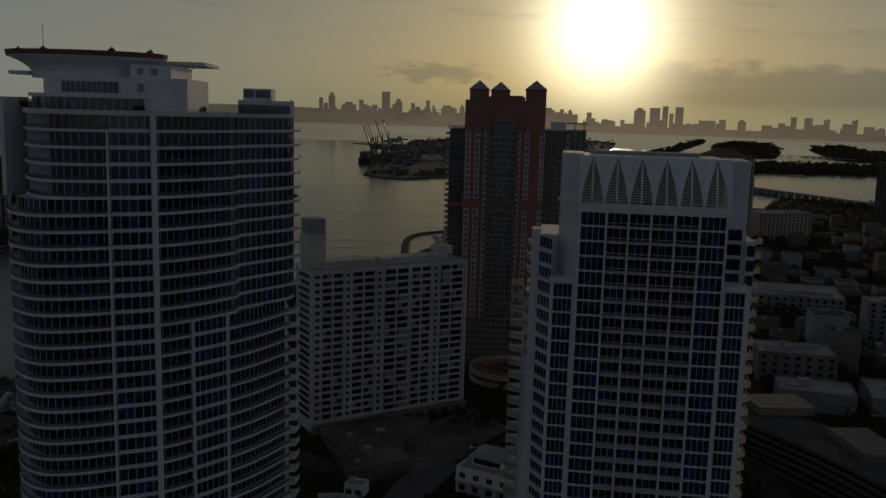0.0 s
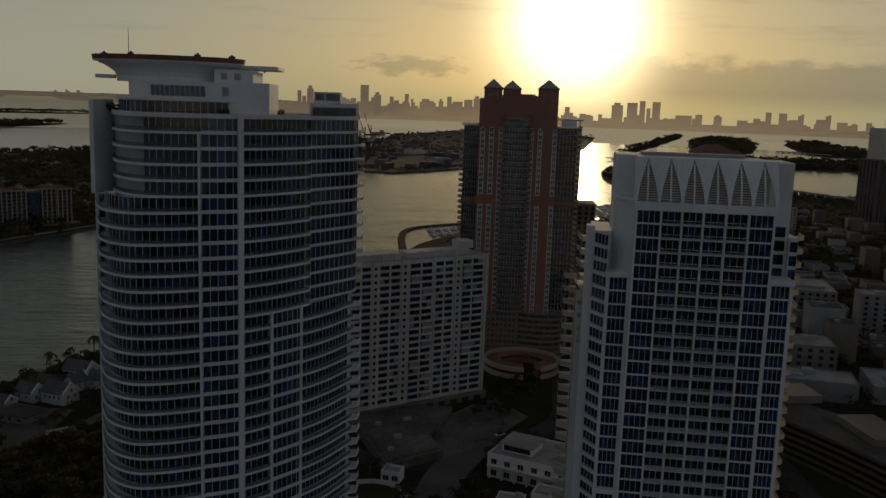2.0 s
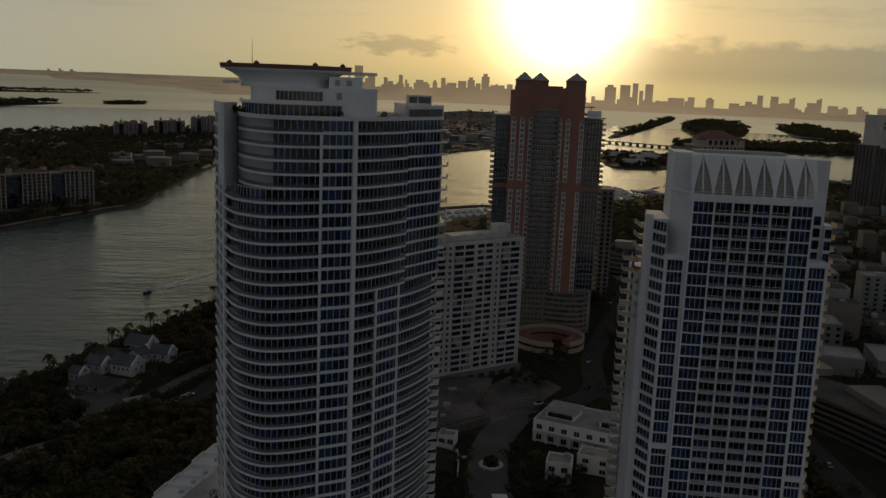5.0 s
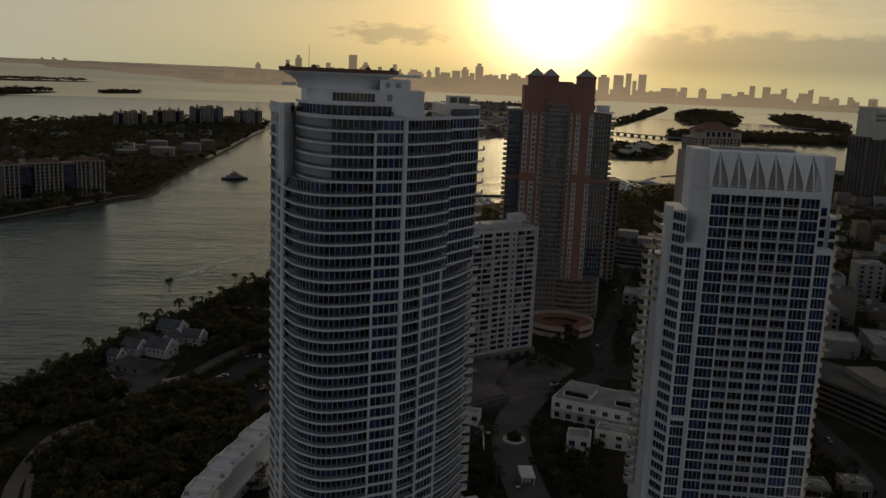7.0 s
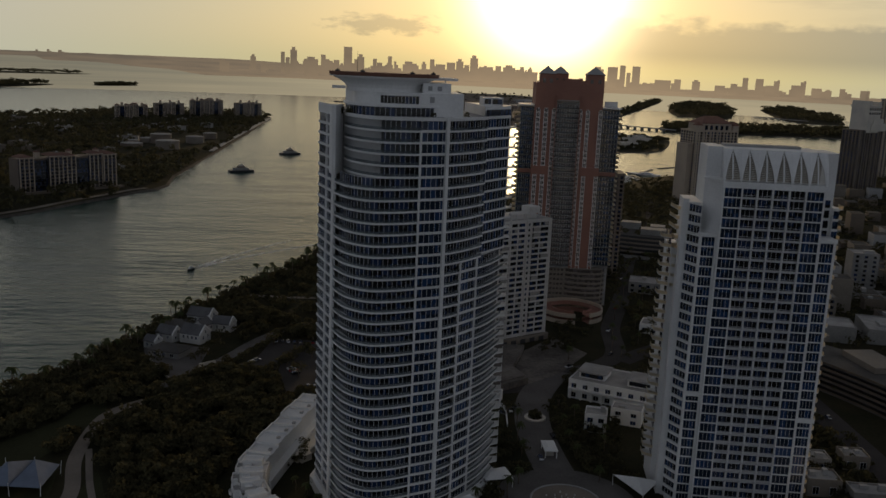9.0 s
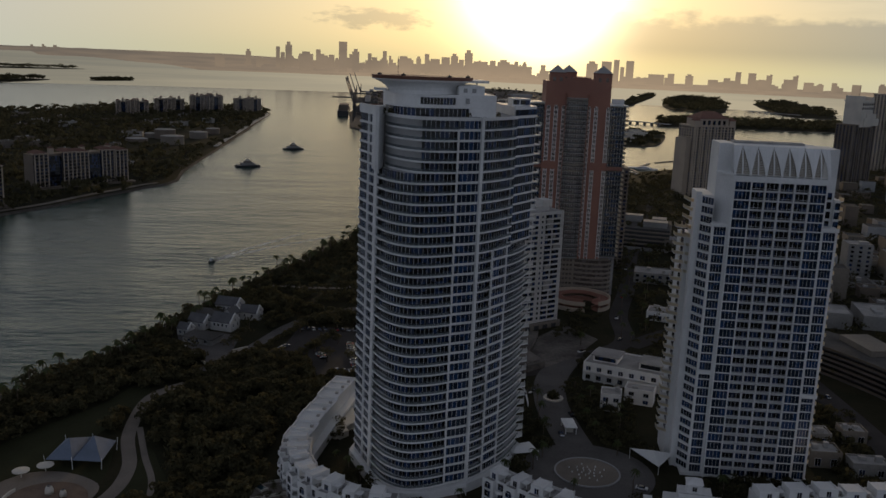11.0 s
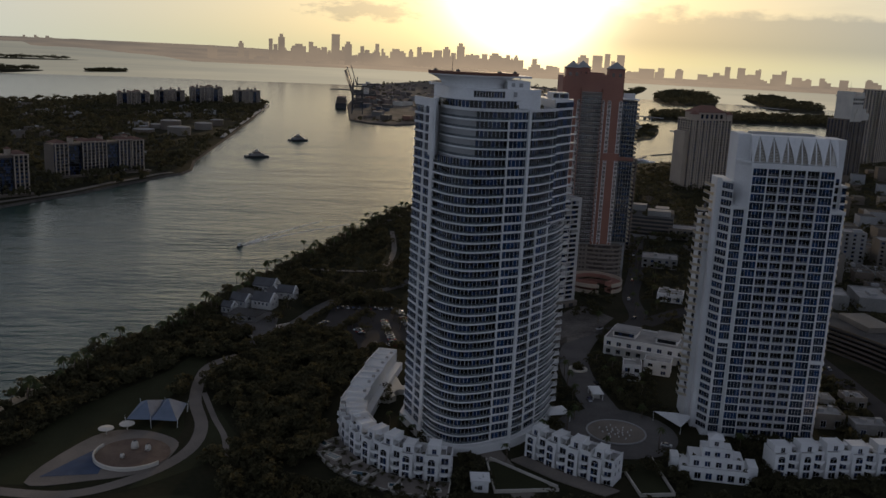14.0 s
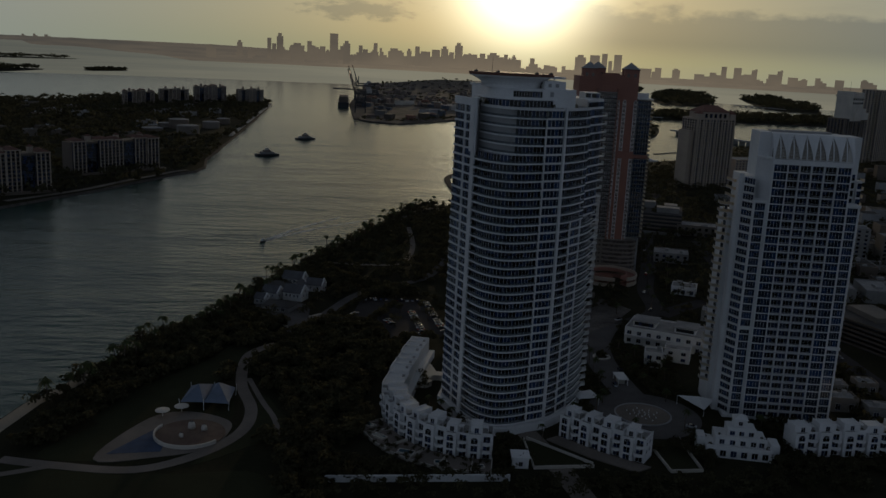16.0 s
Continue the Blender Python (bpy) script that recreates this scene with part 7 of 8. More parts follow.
banded_tower(108, 542, -9, 27, 22, 74, M_WORN_CREAM, "grey-cream apartment block behind the red tower", 24, 7, roof=False)
t = banded_tower(158, 784, -12, 28, 24, 117, M_WORN_WHITE, "pale apartment tower rising behind the red tower", 38, 6, roof=False)
part("roof_canopy", Geo().box(-15, -13, 123.4, 15, 13, 124.4), M_WORN_WHITE, t, "thin pale roof canopy")
for x in (-12, -4, 4, 12):
    part("canopy_post", Geo().box(x - 0.4, -11, 118.4, x + 0.4, -10.2, 123.4), M_WORN_WHITE, t)
t = thing("parking_building", "curved parking building with open decks and a white roof pavilion", "parking building", pose(166, 622, 2, 0, 0, -24))
arc = curve([(-27, 26), (-28, 0), (-25, -16), (-15, -25), (0, -28), (27, -28)], 6)
for s in range(5):
    line = inset(arc, 0.5 * s)
    part("deck", Geo().prism(line + [Vector((27, 26))], 3.4 * s, 3.4 * s + 0.4), M_DECK, t)
    part("deck_wall", strip(line, 3.4 * s + 0.4, 3.4 * s + 1.6, 0.3), M_WORN_CREAM, t, "cream deck wall")
# shade inside the decks is put into this wall's dark colour
part("inner_wall", Geo().prism(inset(arc, 3.5) + [Vector((26, 25))], -0.5, 16.6), M_DARK, t, "inside of the decks, painted dark in place of shade")
part("roof", Geo().prism(inset(arc, 3.2) + [Vector((26.5, 25.5))], 16.6, 17.0), M_OLD_ROOF, t)
for x, y, w, d, h in ((14, -10, 20, 12, 4.5), (-6, 12, 16, 10, 5.5), (16, 14, 12, 14, 3.5)):
    part("roof_pavilion", Geo().box(x - w / 2, y - d / 2, 17.0, x + w / 2, y + d / 2, 17 + h), M_WORN_WHITE, t)
for x, y, rr in ((-14, -8, 3), (-8, -14, 2.6), (2, -19, 2.4), (-18, 4, 2.6), (4, 2, 2.4)):
    part("roof_shrub", bush(x, y, 16.8, rr, 60), M_LEAF, t)
part("street_wall", strip(inset(arc, -7), -0.5, 2.6, 0.5), M_WORN_WHITE, t, "low curved white street wall")
low_building(196, 590, -24, 34, 22, 9, M_WORN_CREAM, "long low cream hall", seed=13, boxes=2, storeys=2)
low_building(128, 486, -22, 26, 20, 7, M_WORN_WHITE, "low white building with a flat roof", seed=14, storeys=2)
low_building(98, 392, -28, 16, 14, 5, M_WHITE, "low white pavilion beside the street", seed=15, storeys=1)
low_building(207, 430, -16, 38, 26, 15, M_WORN_CREAM, "cream office block with a grid of windows", seed=16, storeys=4, boxes=6)
low_building(196, 384, -20, 34, 22, 9, M_WORN_WHITE, "white sheds with wide flat roofs", seed=17, storeys=2, wins=False, boxes=3)
low_building(236, 380, -20, 30, 34, 8, M_WORN_WHITE, "white sheds with wide flat roofs", seed=18, storeys=2, wins=False, boxes=3)
low_building(286, 600, -18, 62, 50, 12, M_WORN_WHITE, "broad white flat-roofed building", seed=19, storeys=3, boxes=7)
t = low_building(300, 512, -16, 18, 18, 24, M_WORN_WHITE, "white apartment block with rows of windows", "apartment blocks", 20, 7, boxes=2)
low_building(330, 498, -16, 30, 18, 20, M_WORN_CREAM, "cream apartment block with rows of windows", "apartment blocks", 21, 6, boxes=2)
low_building(434, 955, 10, 66, 30, 30, M_TAN, "tan block of flats beside the bay", seed=22, storeys=9, boxes=4)
# small houses and shops along the avenue
for i, (x, y, rz, w, d, h) in enumerate(((88, 196, -12, 12, 10, 6), (101, 186, -12, 14, 9, 5), (113, 216, -12, 10, 9, 5), (96, 216, -12, 12, 9, 4.5), (112, 176, -12, 12, 10, 6), (100, 240, -12, 14, 10, 5), (126, 196, -12, 10, 16, 5),
                                          (92, 330, -30, 18, 12, 6), (120, 356, -28, 16, 12, 7))):
    low_building(x, y, rz, w, d, h, M_WORN_WHITE if i % 2 else M_WORN_CREAM, "small flat-roofed house behind the towers", "houses behind the towers", 100 + i, boxes=2)
# the blocks beyond: streets of low buildings
r = random.Random(5)
mats = [M_WORN_WHITE, M_WORN_CREAM, M_WORN_CREAM, M_WORN_TAN, M_WORN_TAN, M_GREY]
names = {id(M_WORN_WHITE): "white", id(M_WORN_CREAM): "cream", id(M_WORN_TAN): "tan", id(M_GREY): "grey"}
count = 0
for i in range(9, 30):
    for j in range(10, 36):
        x, y = 24.0 * i + 0.30 * 33 * j - 130 + r.uniform(-5, 5), 33.0 * j - 0.30 * 24 * i + 90 + r.uniform(-6, 6)
        if not inside((x, y), CITY) or x < 225 and y < 470 or x > 780 or y > 1180 or r.random() < (0.34 if y < 800 else 0.48):
            continue
        if any(math.hypot(x - px, y - py) < pr for px, py, pr in ((346, 905, 58), (158, 784, 34), (108, 542, 34), (628, 1052, 52), (792, 1232, 45), (166, 622, 52), (196, 590, 30), (286, 600, 52), (300, 512, 22), (330, 498, 26), (434, 955, 48), (207, 430, 34))):
            continue
        d = math.hypot(x - 20, y - 170)
        h = r.choice((5, 6.5, 7, 9, 10, 13)) if r.random() < 0.92 else r.uniform(16, 24)
        m = mats[r.randrange(6)]
        low_building(x, y, -17, r.uniform(11, 20), r.uniform(12, 22), h, m, names[id(m)] + " flat-roofed city building among trees", "city buildings", 300 + count, wins=d < 330, boxes=1 if d < 520 else 0, framed=False, roof=M_OLD_ROOF, edge=d < 600)
        count += 1

# jetty, docks and boats of the marina
land("ground_jetty", near_line(curve([(14, 800), (16, 880), (24, 930), (46, 962), (100, 996), (130, 1000)], 6), 3.0), 1.6, M_ROCK, "curved dark stone jetty", 2.0, False)


def boat(x, y, rz, L, label, group, tower=True, paint=M_WHITE):
    t = thing("boat", label, "boat", pose(x, y, 0, 0, 0, rz), group)
    w = L * 0.15
    hull = [[(-w * 0.8, -L / 2, z), (w * 0.8, -L / 2, z), (w * (1 + 0.2 * z), L * 0.15, z), (0.1, L / 2 + 0.4 * z, z), (-0.1, L / 2 + 0.4 * z, z), (-w * (1 + 0.2 * z), L * 0.15, z)] for z in (-0.3, 1.0 + L * 0.03)]
    part("hull", Geo().loft(hull), paint, t)
    zt = 1.0 + L * 0.03
    part("cabin", Geo().loft([[(-w * 0.7, -L * 0.3, zt), (w * 0.7, -L * 0.3, zt), (w * 0.6, L * 0.2, zt), (-w * 0.6, L * 0.2, zt)], [(-w * 0.6, -L * 0.25, zt + 1.5), (w * 0.6, -L * 0.25, zt + 1.5), (w * 0.45, L * 0.08, zt + 1.5), (-w * 0.45, L * 0.08, zt + 1.5)]]), M_WHITE, t)
    part("window_band", Geo().box(-w * 0.69, -L * 0.27, zt + 0.5, w * 0.69, L * 0.1, zt + 1.0), M_GLASS, t)
    if tower and L > 13:
        part("flybridge", Geo().box(-w * 0.45, -L * 0.18, zt + 1.5, w * 0.45, -L * 0.02, zt + 2.5), M_WHITE, t)
    return t


for i, (a, b) in enumerate((((330, 1135), (415, 1255)), ((430, 1270), (520, 1330)), ((300, 1080), (300, 1210)), ((350, 1105), (360, 1210)))):
    solo("dock", Geo().bar(a, b, 0.2, 1.1, 4.0), M_DARK, "long dark timber dock in the marina", "dock", "marina docks")
for i in range(46):
    col, row_i = i % 4, i // 4
    boat(286 + col * 17 + r.uniform(-2, 2), 1068 + row_i * 12 + r.uniform(-2, 2) + col * 10, r.choice((80, 260)) + r.uniform(-6, 6), r.uniform(9, 17), "white motor boat moored at a marina dock", "boats in the marina")
boat(372, 1178, 52, 48, "large white motor yacht moored at a dock", "boats in the marina")
for i in range(14):
    boat(50 + (i % 7) * 9, 900 + (i // 7) * 30 + (i % 7) * 6, 30 + r.uniform(-8, 8), r.uniform(10, 15), "white motor boat moored inside the jetty", "boats in the basin")


def ferry(x, y, rz, label):
    t = thing("ferry", label, "ferry", pose(x, y, 0, 0, 0, rz), "car ferries")
    part("hull", Geo().loft([[(-5, -16, z), (5, -16, z), (6 + z * 0.2, -12, z), (6 + z * 0.2, 12, z), (5, 16, z), (-5, 16, z), (-6 - z * 0.2, 12, z), (-6 - z * 0.2, -12, z)] for z in (-0.4, 2.6)]), M_DARK, t)
    part("deck_house", Geo().box(-5.6, -9, 2.6, 5.6, 9, 5.4), M_WORN_WHITE, t)
    part("upper_deck", Geo().box(-4, -4.5, 5.4, 4, 4.5, 8), M_WORN_CREAM, t)
    part("wheelhouse", Geo().box(-2, -2, 8, 2, 2, 10.4), M_CREAM, t)
    part("mast", Geo().tube([(0, 0, 10.4), (0, 0, 14)], [0.15, 0.08], 6), M_DARK, t)


ferry(-204, 1100, -68, "dark car ferry with a cream wheelhouse in the channel")
ferry(-151, 1335, -62, "dark car ferry with a cream wheelhouse in the channel")
boat(-186, 541, 152, 7, "small dark motor boat heading along the channel", "", False, M_DARK)
M_FOAM = material("wake_foam", (0.88, 0.90, 0.89), 0.5, scale=0.2)
foam = M_FOAM.node_tree
clear_, blend_, cut_ = foam.nodes.new("ShaderNodeBsdfTransparent"), foam.nodes.new("ShaderNodeMixShader"), foam.nodes.new("ShaderNodeMapRange")
lace = foam.nodes.new("ShaderNodeTexNoise")
lace.inputs["Scale"].default_value, lace.inputs["Detail"].default_value = 0.35, 6.0
foam.links.new(foam.nodes.new("ShaderNodeNewGeometry").outputs["Position"], lace.inputs[0])
cut_.inputs[1].default_value, cut_.inputs[2].default_value, cut_.inputs[4].default_value = 0.32, 0.55, 0.85
foam.links.new(lace.outputs[0], cut_.inputs[0])
foam.links.new(cut_.outputs[0], blend_.inputs[0])
foam.links.new(clear_.outputs[0], blend_.inputs[1])
foam.links.new(foam.nodes["Principled BSDF"].outputs[0], blend_.inputs[2])
foam.links.new(blend_.outputs[0], foam.nodes["Material Output"].inputs[0])
g = Geo()
for line in ([(-184, 545), (-178, 555), (-163, 574), (-136, 604), (-96, 640)], [(-184.4, 545), (-179.6, 556), (-168, 580), (-148, 612), (-122, 650)]):
    wake = curve(line, 8)
    for k_, (a, b) in enumerate(zip(wake, wake[1:])):
        w0, w1 = 2.3 - 0.045 * k_, 2.3 - 0.045 * (k_ + 1)
        n_ = (b - a).normalized()
        n_ = Vector((-n_.y, n_.x))
        g.quad((*(a - n_ * w0), 0.12), (*(b - n_ * w1), 0.12), (*(b + n_ * w1), 0.12), (*(a + n_ * w0), 0.12))
solo("boat_wake", g, M_FOAM, "pale foam wake behind the motor boat", "wake", kind="structure")

# island across the channel: flats, tanks, houses
def island_flats(x, y, rz, w, d, h, floors, group, dark=(1, 4), hip=True):
    """Flats of six bays: pale grids of loggias, with dark glazed recesses between; local -y is the front."""
    t = thing("island_flats", "cream block of flats with gridded loggias and pink hipped roofs", "apartment block", pose(x, y, 2, 0, 0, rz), group)
    n, fh = 7, h / floors
    bw = w / n
    part("core", Geo().box(-w / 2, 2.2, -1, w / 2, d, h - 1), M_WORN_TAN, t)
    for i in range(n):
        u0, u1 = -w / 2 + i * bw, -w / 2 + (i + 1) * bw
        recess = i in dark
        v = 1.6 if recess else (-2.6 if i in (2, n - 1) else -0.6)
        top = h - fh * 0.6 if recess else h + (0.0, 2.6, 0.8)[i % 3]
        part("glazing", Geo().box(u0, v + (0.3 if recess else 1.2), 0, u1, v + 3.4, top - 0.4), M_GLASS, t, "dark glazing behind the loggias")
        g = Geo()
        for k in range(1 if recess else 0, 1 + floors):
            z = min(k * fh, top - 0.6)
            g.box(u0, v + (0.1 if recess else 0.0), z - (0.2 if recess else 0.45), u1, v + 1.3, z + (0.12 if recess else 0.55))
        tagged(part("floor_band", g, M_DARK if recess else M_WORN_TAN, t), kind="stuff")
        if not recess:
            for q in range(4):
                c = u0 + 0.5 + (bw - 1.0) * q / 3
                part("pier", Geo().box(c - 0.5, v - 0.12, -1, c + 0.5, v + 1.25, top), M_TAN, t)
            part("cornice", Geo().box(u0 - 0.4, v - 0.6, top, u1 + 0.4, v + 6, top + 0.9), M_TAN, t)
            if hip:
                a, b, e = u0 - 0.2, u1 + 0.2, d * 0.8
                part("hip_roof", Geo().loft([[(a, v - 0.4, top + 0.9), (b, v - 0.4, top + 0.9), (b, e, top + 0.9), (a, e, top + 0.9)], [(a + bw * 0.4, v + 5, top + 3.4), (b - bw * 0.4, v + 5, top + 3.4), (b - bw * 0.4, e - 5, top + 3.4), (a + bw * 0.4, e - 5, top + 3.4)]]), M_TILE, t, "pink-brown tiled hipped roof")
    for u in (-w * 0.28, w * 0.05, w * 0.34):
        part("roof_turret", Geo().box(u - 2.4, d * 0.35, h - 1, u + 2.4, d * 0.35 + 5, h + 5.0), M_TAN, t)
        part("turret_roof", Geo().loft([[(u - 3, d * 0.35 - 0.6, h + 5.0), (u + 3, d * 0.35 - 0.6, h + 5.0), (u + 3, d * 0.35 + 5.6, h + 5.0), (u - 3, d * 0.35 + 5.6, h + 5.0)], [(u - 0.2, d * 0.35 + 2.3, h + 7), (u + 0.2, d * 0.35 + 2.3, h + 7), (u + 0.2, d * 0.35 + 2.7, h + 7), (u - 0.2, d * 0.35 + 2.7, h + 7)]]), M_TILE, t)
    part("plinth", Geo().box(-w / 2 - 4, -7, -1, w / 2 + 6, 0, 2.2), M_WORN_TAN, t, "tan garden plinth in front of the flats")
    return t


M_TILE = material("pink_roof_tile", (0.20, 0.115, 0.09), 0.85, second=(0.13, 0.08, 0.065), scale=0.15, fine=2.0, spec=0.05)
island_flats(-361, 890, 42, 104, 24, 36, 10, "flats on the island")
island_flats(-434, 722, 33, 92, 24, 38, 10, "flats on the island", dark=(2, 5))
for i, (x, y, w, h) in enumerate(((-520, 1955, 68, 30), (-455, 2045, 66, 33), (-376, 2090, 74, 40), (-282, 2115, 62, 36))):
    island_flats(x, y, 16, w, 26, h, 9, "far flats on the island", dark=(1, 5), hip=i % 2 == 0)
for i, (x, y, rad, h) in enumerate(((-340, 1350, 18, 13), (-366, 1440, 17, 15), (-314, 1458, 15, 11), (-400, 1378, 17, 5), (-390, 1450, 12, 7), (-300, 1545, 12, 10), (-412, 1430, 12, 5))):
    t = thing("storage_tank", "round pale storage tank with a low domed top", "storage tank", pose(x, y, 2), "storage tanks")
    c = [[(q * math.cos(a), q * math.sin(a), z) for a in [math.tau * s / 32 for s in range(32)]] for q, z in ((rad, -0.5), (rad, h))]
    part("shell", Geo().loft(c), M_WORN_TAN if i % 2 else M_WORN_CREAM, t)
    part("dome", Geo().loft([[(q * math.cos(a), q * math.sin(a), z) for a in [math.tau * s / 32 for s in range(32)]] for q, z in ((rad + 0.3, h), (rad * 0.9, h + 0.5), (rad * 0.4, h + 1.2), (1.0, h + 1.5))]), M_WORN_WHITE, t, "pale domed tank top")
road("pavement_island_walk", [(-420, 690), (-392, 728), (-366, 770), (-341, 828), (-321, 865), (-304, 902), (-290, 922)], 7, 2.15, M_PAVE, "pale seawall walk along the island")
for i in range(46):
    x, y = r.uniform(-760, -330), r.uniform(960, 1900)
    if inside((x, y), FISHER) and not (-420 < x < -255 and 1280 < y < 1610) and not (-440 < x < -300 and y < 990):
        low_building(x, y, r.uniform(-30, 60), r.uniform(14, 34), r.uniform(10, 18), r.uniform(5, 11), mats[r.randrange(4)], "low pale villa among island trees", "island villas", 600 + i, wins=False, boxes=1, roof=M_OLD_ROOF, edge=False)
solo("quay", Geo().bar((-268, 1330), (-232, 2150), 0.2, 3.0, 7), M_GREY, "long pale quay along the island", "quay")

# port: gantry cranes, stacks of boxes, sheds
def crane(x, y, rz, up=True):
    t = thing("gantry_crane", "tall dark gantry crane on the port quay", "crane", pose(x, y, 2.5, 0, 0, rz), "port cranes")
    for sx in (-9, 9):
        for sy in (-12, 12):
            part("leg", Geo().box(sx - 0.8, sy - 0.8, -0.5, sx + 0.8, sy + 0.8, 44), M_DARK, t)
        part("cross_beam", Geo().box(sx - 0.8, -12, 22, sx + 0.8, 12, 24), M_DARK, t)
    part("girder", Geo().box(-3, -14, 42, 3, 44, 46), M_DARK, t)
    if up:
        part("boom", Geo().hexa([(-2, -14, 44), (2, -14, 44), (2, -11, 44), (-2, -11, 44), (-1.5, -32, 98), (1.5, -32, 98), (1.5, -29.5, 98), (-1.5, -29.5, 98)]), M_DARK, t)
    else:
        part("boom", Geo().box(-2, -70, 43, 2, -12, 46), M_DARK, t)
    part("apex", Geo().hexa([(-2, -13, 46), (2, -13, 46), (2, -10, 46), (-2, -10, 46), (-1, -12, 66), (1, -12, 66), (1, -10, 66), (-1, -10, 66)]), M_DARK, t)
    part("machine_house", Geo().box(-4, 14, 46, 4, 26, 52), M_GREY, t)


for i, (x, y, up) in enumerate(((-22, 1960, True), (-18, 2020, True), (-14, 2085, True), (-10, 2160, False), (2, 2420, True), (20, 2560, True))):
    crane(x, y, -96, up)
BOX_COL = [material("box_rust", (0.17, 0.085, 0.06), 0.7, spread=0.2), material("box_blue", (0.07, 0.085, 0.11), 0.7, spread=0.2), material("box_grey", (0.17, 0.16, 0.15), 0.7, spread=0.3), material("box_green", (0.11, 0.09, 0.07), 0.7, spread=0.2)]
for i in range(120):
    x, y = r.uniform(0, 330), r.uniform(1760, 2700)
    if not inside((x, y), [(0, 1790), (40, 1730), (110, 1790), (220, 1930), (400, 2250), (520, 2560), (60, 2700), (10, 2300)]):
        continue
    n_ = r.randrange(2, 6)
    solo("cargo_container", Geo().box(-6.1 * r.randrange(1, 4), -5 - r.random() * 8, -0.3, 6.1, 5 + r.random() * 6, 2.6 * n_), BOX_COL[r.randrange(4)], "stack of shipping containers on the port", "container stack", "container stacks",
         m=pose(x, y, 2.6, 0, 0, -25 + r.uniform(-3, 3)))
for i, (x, y, w, d, h) in enumerate(((150, 2000, 70, 26, 11), (240, 2200, 90, 30, 12), (330, 2420, 100, 34, 13), (120, 2300, 60, 30, 12), (430, 2700, 110, 40, 14), (560, 3050, 120, 40, 16), (700, 3500, 140, 50, 18))):
    low_building(x, y, 55, w, d, h, M_CREAM if i % 2 else M_GREY, "long low port shed with a pale roof", "port sheds", 800 + i, wins=False, boxes=3, z=2.5)
t = thing("cargo_ship", "dark cargo ship with pale deckhouse at the port", "ship", pose(-48, 2250, 0, 0, 0, -3))
part("hull", Geo().loft([[(-14, -90, z), (14, -90, z), (15, 60, z), (1, 105 + z * 0.5, z), (-1, 105 + z * 0.5, z), (-15, 60, z)] for z in (-1, 13)]), M_DARK, t)
part("deckhouse", Geo().box(-11, -80, 13, 11, -64, 27), M_WORN_TAN, t)
part("cargo", Geo().box(-12, -50, 13, 12, 60, 24), BOX_COL[0], t)

rows = Geo()
for i in range(900):
    x, y = r.uniform(-10, 760), r.uniform(1760, 3700)
    if not inside((x, y), PORT) or not inside((x + 14, y), PORT) or not inside((x - 14, y - 10), PORT) or inside((x, y), [(0, 1790), (40, 1730), (110, 1790), (220, 1930), (300, 2100), (60, 2300), (10, 2300)]):
        continue
    a, l, w_, h = radians(-25 + r.choice((0, 90))), r.uniform(8, 30), r.uniform(4, 10), r.choice((2.6, 5.2, 7.8, 10.4, 4, 16))
    u, v = Vector((math.cos(a), math.sin(a))) * l / 2, Vector((-math.sin(a), math.cos(a))) * w_ / 2
    c = Vector((x, y))
    q = [c - u - v, c + u - v, c + u + v, c - u + v]
    rows.hexa([far((*p, 2.3)) for p in q] + [far((*p, 2.5 + h)) for p in q])
solo("container_yard", rows, material("stacked_boxes", (0.22, 0.17, 0.14), 0.8, second=(0.10, 0.09, 0.085), scale=0.03, fine=0.2, spread=0.5, island=True), "rows of mixed shipping containers across the port", "container yard", kind="stuff")
solo("woods_port_far", leaf_mesh("woods_port_far", [(x, y, z, h, q) for x, y, z, h, q in scatter(PORT, 260, [[(-60, 1700), (240, 1700), (330, 2400), (-60, 2400)]], 4, 8)], 16, 3.0, True), M_LEAF, "dark tree rows across the port island", "woods", kind="stuff")

# terminal island and bridges
for i, (x, y, w, d, h) in enumerate(((500, 1640, 40, 24, 9), (560, 1750, 60, 26, 10), (600, 1850, 40, 30, 8), (530, 1850, 30, 24, 7))):
    low_building(x, y, 20, w, d, h, M_CREAM, "low pale waterside shed", "terminal sheds", 850 + i, wins=False, boxes=2)


def bridge(a, b, z, width, step, label):
    t = thing("road_bridge", label, "bridge", None)
    a, b = Vector(a), Vector(b)
    L = (b - a).length
    t.matrix_world = pose(a.x, a.y, 0, 0, 0, math.degrees(math.atan2((b - a).y, (b - a).x)))
    part("deck", Geo().box(0, -width / 2, z - 1.6, L, width / 2, z), M_GREY, t)
    part("rail", Geo().box(0, -width / 2, z, L, -width / 2 + 0.4, z + 1.1), M_GREY, t)
    me = Geo().box(-1.2, -width / 2 + 1, -2, 1.2, width / 2 - 1, z - 1.6).mesh("pier", M_GREY)
    for k_ in range(1, int(L / step)):
        part("pier", me, M_GREY, t).location.x = k_ * step


bridge((640, 1690), (770, 1250), 9.5, 16, 19, "long grey road bridge on many piers")
bridge((640, 2335), (800, 2140), 7, 14, 22, "low grey road bridge on many piers")
bridge((1480, 3080), (1590, 2900), 5, 12, 24, "low grey bridge between two islands")

# the far shore: skyline and land along the horizon
def polar(az, d, z):
    return far((EYE_MID.x + d * math.sin(radians(az)), EYE_MID.y + d * math.cos(radians(az)), z))


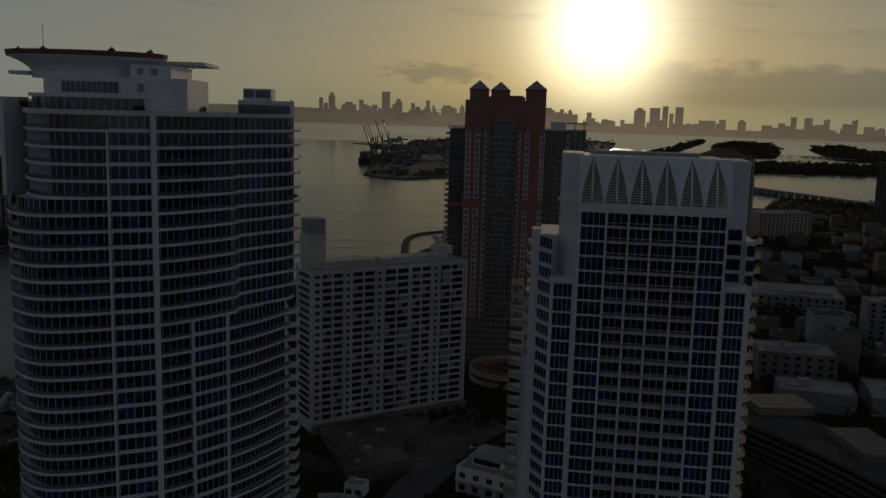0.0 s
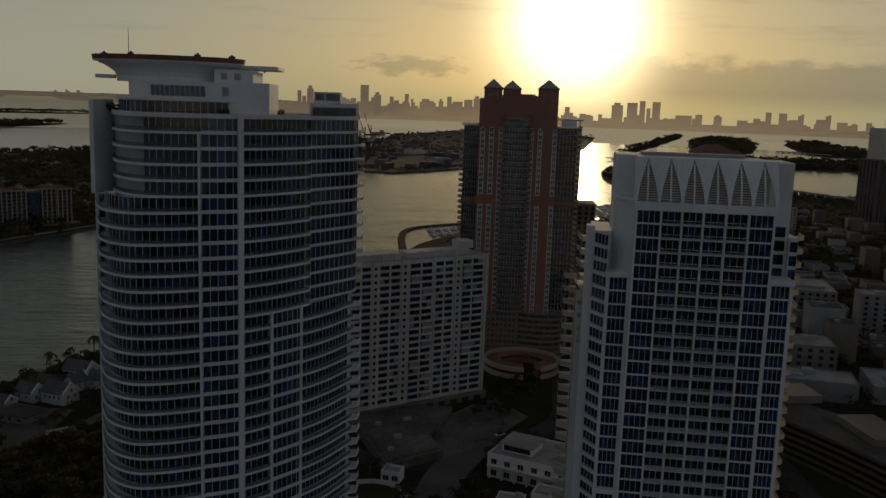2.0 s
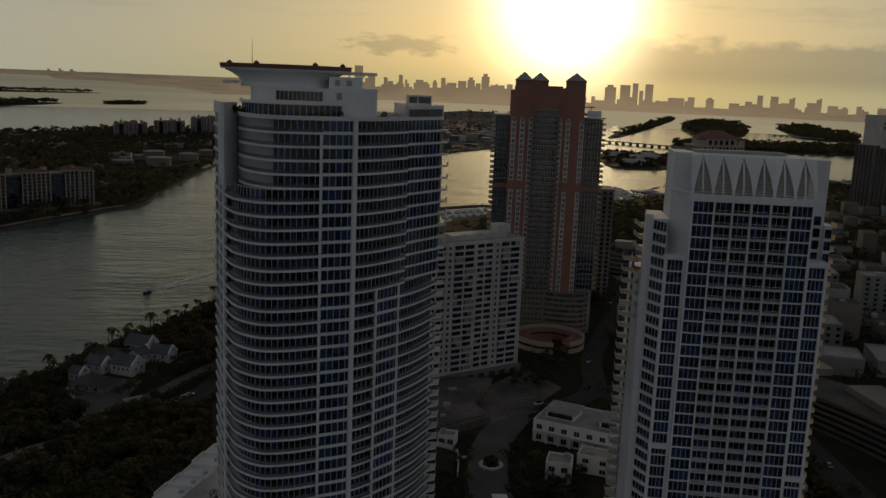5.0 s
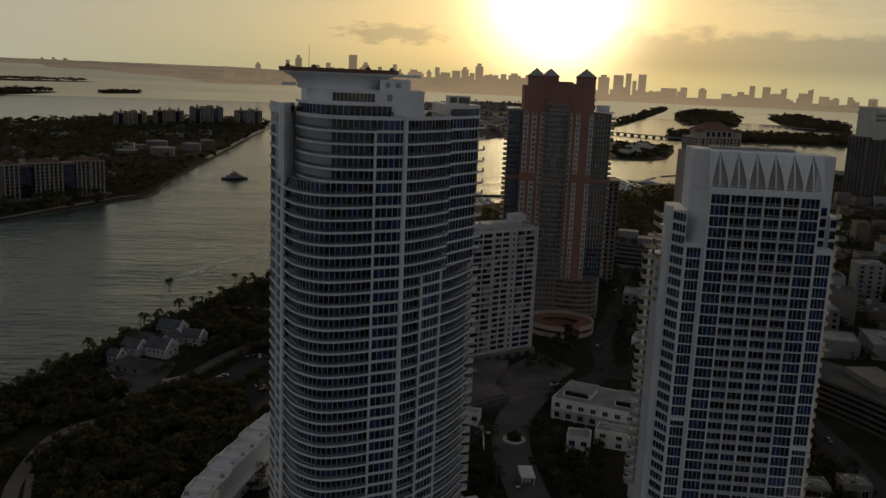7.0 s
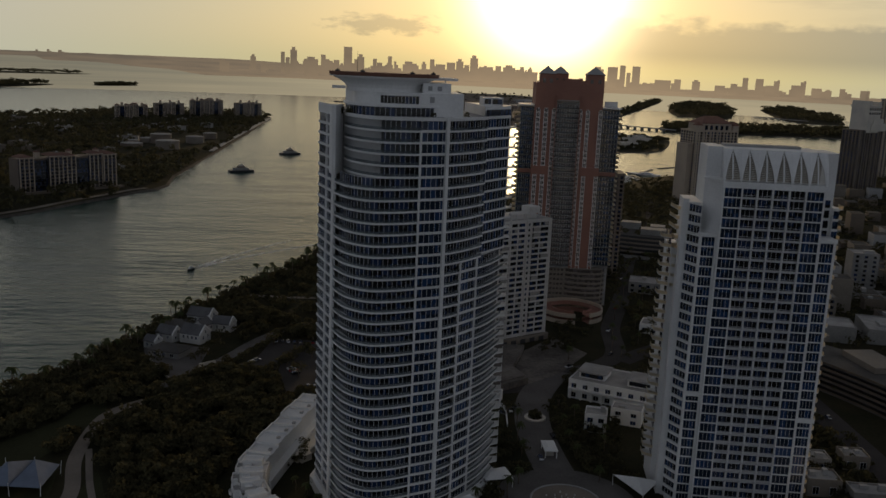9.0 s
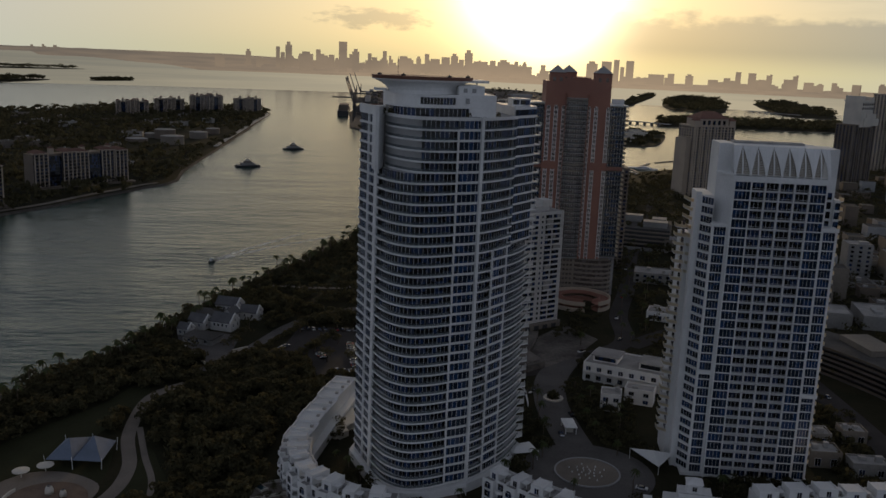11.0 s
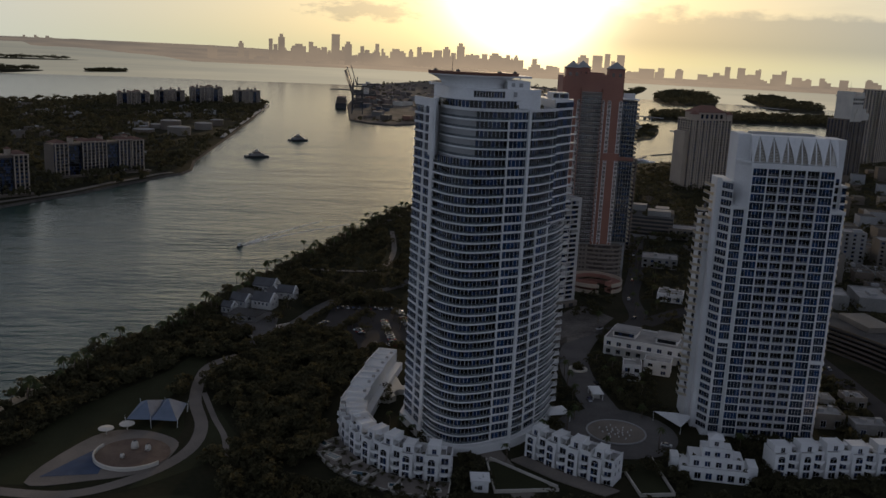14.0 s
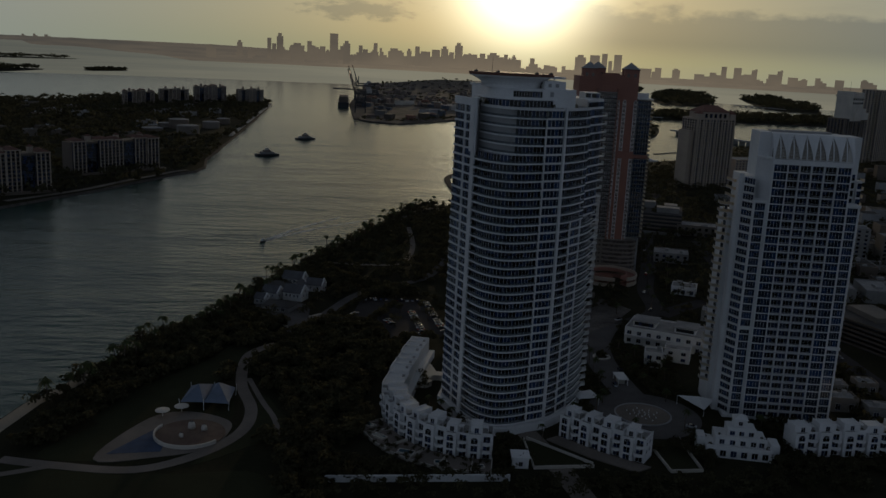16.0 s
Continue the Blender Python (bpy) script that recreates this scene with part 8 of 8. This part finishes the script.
def skyscraper(az0, az1, el, d, kind=0):
    top = EYE_MID.z + d * math.tan(radians(el))
    t = tagged(new("skyscraper", None), "distant skyline tower with painted haze glow", "tower", "skyline towers")
    mid = (az0 + az1) / 2
    t.location = polar(mid, d, 0)
    inv = Matrix.Translation(-t.location)

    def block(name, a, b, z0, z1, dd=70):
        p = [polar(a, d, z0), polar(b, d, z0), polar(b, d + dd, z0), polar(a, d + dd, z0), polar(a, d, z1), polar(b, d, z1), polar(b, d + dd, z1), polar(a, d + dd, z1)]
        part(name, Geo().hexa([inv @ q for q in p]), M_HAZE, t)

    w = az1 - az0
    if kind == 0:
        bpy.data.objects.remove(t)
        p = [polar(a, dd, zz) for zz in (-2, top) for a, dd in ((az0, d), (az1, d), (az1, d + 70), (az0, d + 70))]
        solo("skyscraper", Geo().hexa(p), M_HAZE, "plain distant skyline tower with painted haze glow", "tower", "skyline towers")
    elif kind == 1:
        block("shaft", az0, az1, -2, top * 0.9)
        block("crown", az0 + w * 0.2, az1 - w * 0.25, top * 0.9, top)
    elif kind == 2:
        block("shaft", az0, az0 + w * 0.55, -2, top)
        block("shoulder", az0 + w * 0.55, az1, -2, top * 0.82)
    else:
        block("shaft", az0, az1, -2, top * 0.94)
        block("crown", az0 + w * 0.55, az1, top * 0.94, top)


SKY = [(-6.80, -6.21, -0.20, 2), (-4.94, -4.61, 0.15, 1), (-4.3, -4.0, -0.25, 0), (-3.09, -2.85, 0.38, 0), (-2.8, -2.55, 0.05, 0), (-2.51, -2.10, 0.70, 1), (-1.65, -0.79, 0.14, 1), (-0.62, -0.10, 0.30, 2),
       (0.80, 1.32, 0.84, 0), (1.64, 2.09, 0.42, 1), (2.63, 2.87, 0.18, 0), (3.57, 3.82, 0.37, 0), (4.64, 5.52, 0.10, 2), (5.7, 6.0, 0.12, 1), (6.23, 6.51, 0.29, 0), (6.6, 7.2, 0.0, 0), (7.30, 7.83, 0.14, 0),
       (7.89, 8.35, 0.38, 1), (8.77, 9.27, 0.64, 1), (9.6, 10.2, -0.05, 0), (10.86, 11.64, 0.12, 1), (11.93, 12.18, 0.05, 0), (12.46, 12.71, 0.05, 1), (13.6, 13.9, -0.1, 0), (16.46, 17.15, 0.26, 1), (17.39, 18.01, 0.28, 0),
       (18.14, 18.48, 0.40, 0), (18.56, 18.80, -0.03, 0), (18.90, 19.38, 0.37, 0), (20.30, 21.27, -0.39, 0), (21.47, 21.87, -0.31, 0), (22.54, 23.01, -0.30, 1), (23.89, 24.48, -0.57, 0), (24.80, 25.51, -0.43, 2),
       (25.47, 25.79, -0.04, 0), (26.21, 26.66, -0.07, 0), (26.80, 27.3, -0.44, 0), (27.25, 27.58, -0.10, 3), (28.24, 28.74, -0.36, 0), (28.74, 29.04, -0.09, 3), (30.9, 31.2, -0.45, 0), (32.0, 32.5, -0.5, 0), (33.4, 33.8, -0.4, 1)]
for az0, az1, el, kind in SKY:
    skyscraper(az0, az1, el, 7000 + 100 * (int(az0 * 10) % 4), kind)
az = -5.6
while az < 34:
    w = r.uniform(0.2, 0.6)
    dense = 1.0 if -2.5 < az < 13 else 0.55
    if r.random() < dense:
        skyscraper(az, az + w, r.uniform(-0.42, 0.10) if dense == 1.0 else r.uniform(-0.75, -0.42), 7300 + r.uniform(0, 300), r.randrange(3))
    az += w * r.uniform(0.7, 1.1)
# low land along the horizon: one sheet that rises from the far shore, farther off towards the open sea
g, prev = Geo(), None
for i in range(0, 241):
    az = -62 + i * 0.56
    out = min(1.0, max(0.0, (-8.0 - az) / 12.0))
    foot = 6750 + 6500 * out ** 0.7 - 450 * min(1.0, max(0.0, (az - 4) / 12))
    bump = 6 * noise.noise((az * 1.7, 0, 0)) + 3 * noise.noise((az * 6.0, 4.0, 0))
    top = -0.20 - 0.30 * min(1.0, max(0.0, (az + 6) / 10)) - 0.40 * min(1.0, max(0.0, (az - 4) / 12))
    back = max(foot + 700, 9300)
    cur = [polar(az, foot, -3), polar(az, foot + 60, 12 + bump * 0.5), polar(az, back, EYE_MID.z + back * math.tan(radians(top)) + bump)]
    if prev:
        for a, b, c, d in zip(prev, cur, cur[1:], prev[1:]):
            g.quad(a, b, c, d)
    prev = cur
solo("backdrop_far_land", g, M_FARLAND, "low land along the horizon with painted haze glow", "backdrop", kind="structure")
# a strip of trees and hotels on the outer key
for az0, az1, el in ((-17.2, -16.8, -0.10), (-16.6, -16.2, -0.06), (-16.0, -15.5, -0.08), (-22.4, -21.9, -0.12), (-21.2, -20.8, -0.14), (-13.5, -13.0, -0.2)):
    skyscraper(az0 + 0.08, az1 - 0.08, el, 14500, 2)
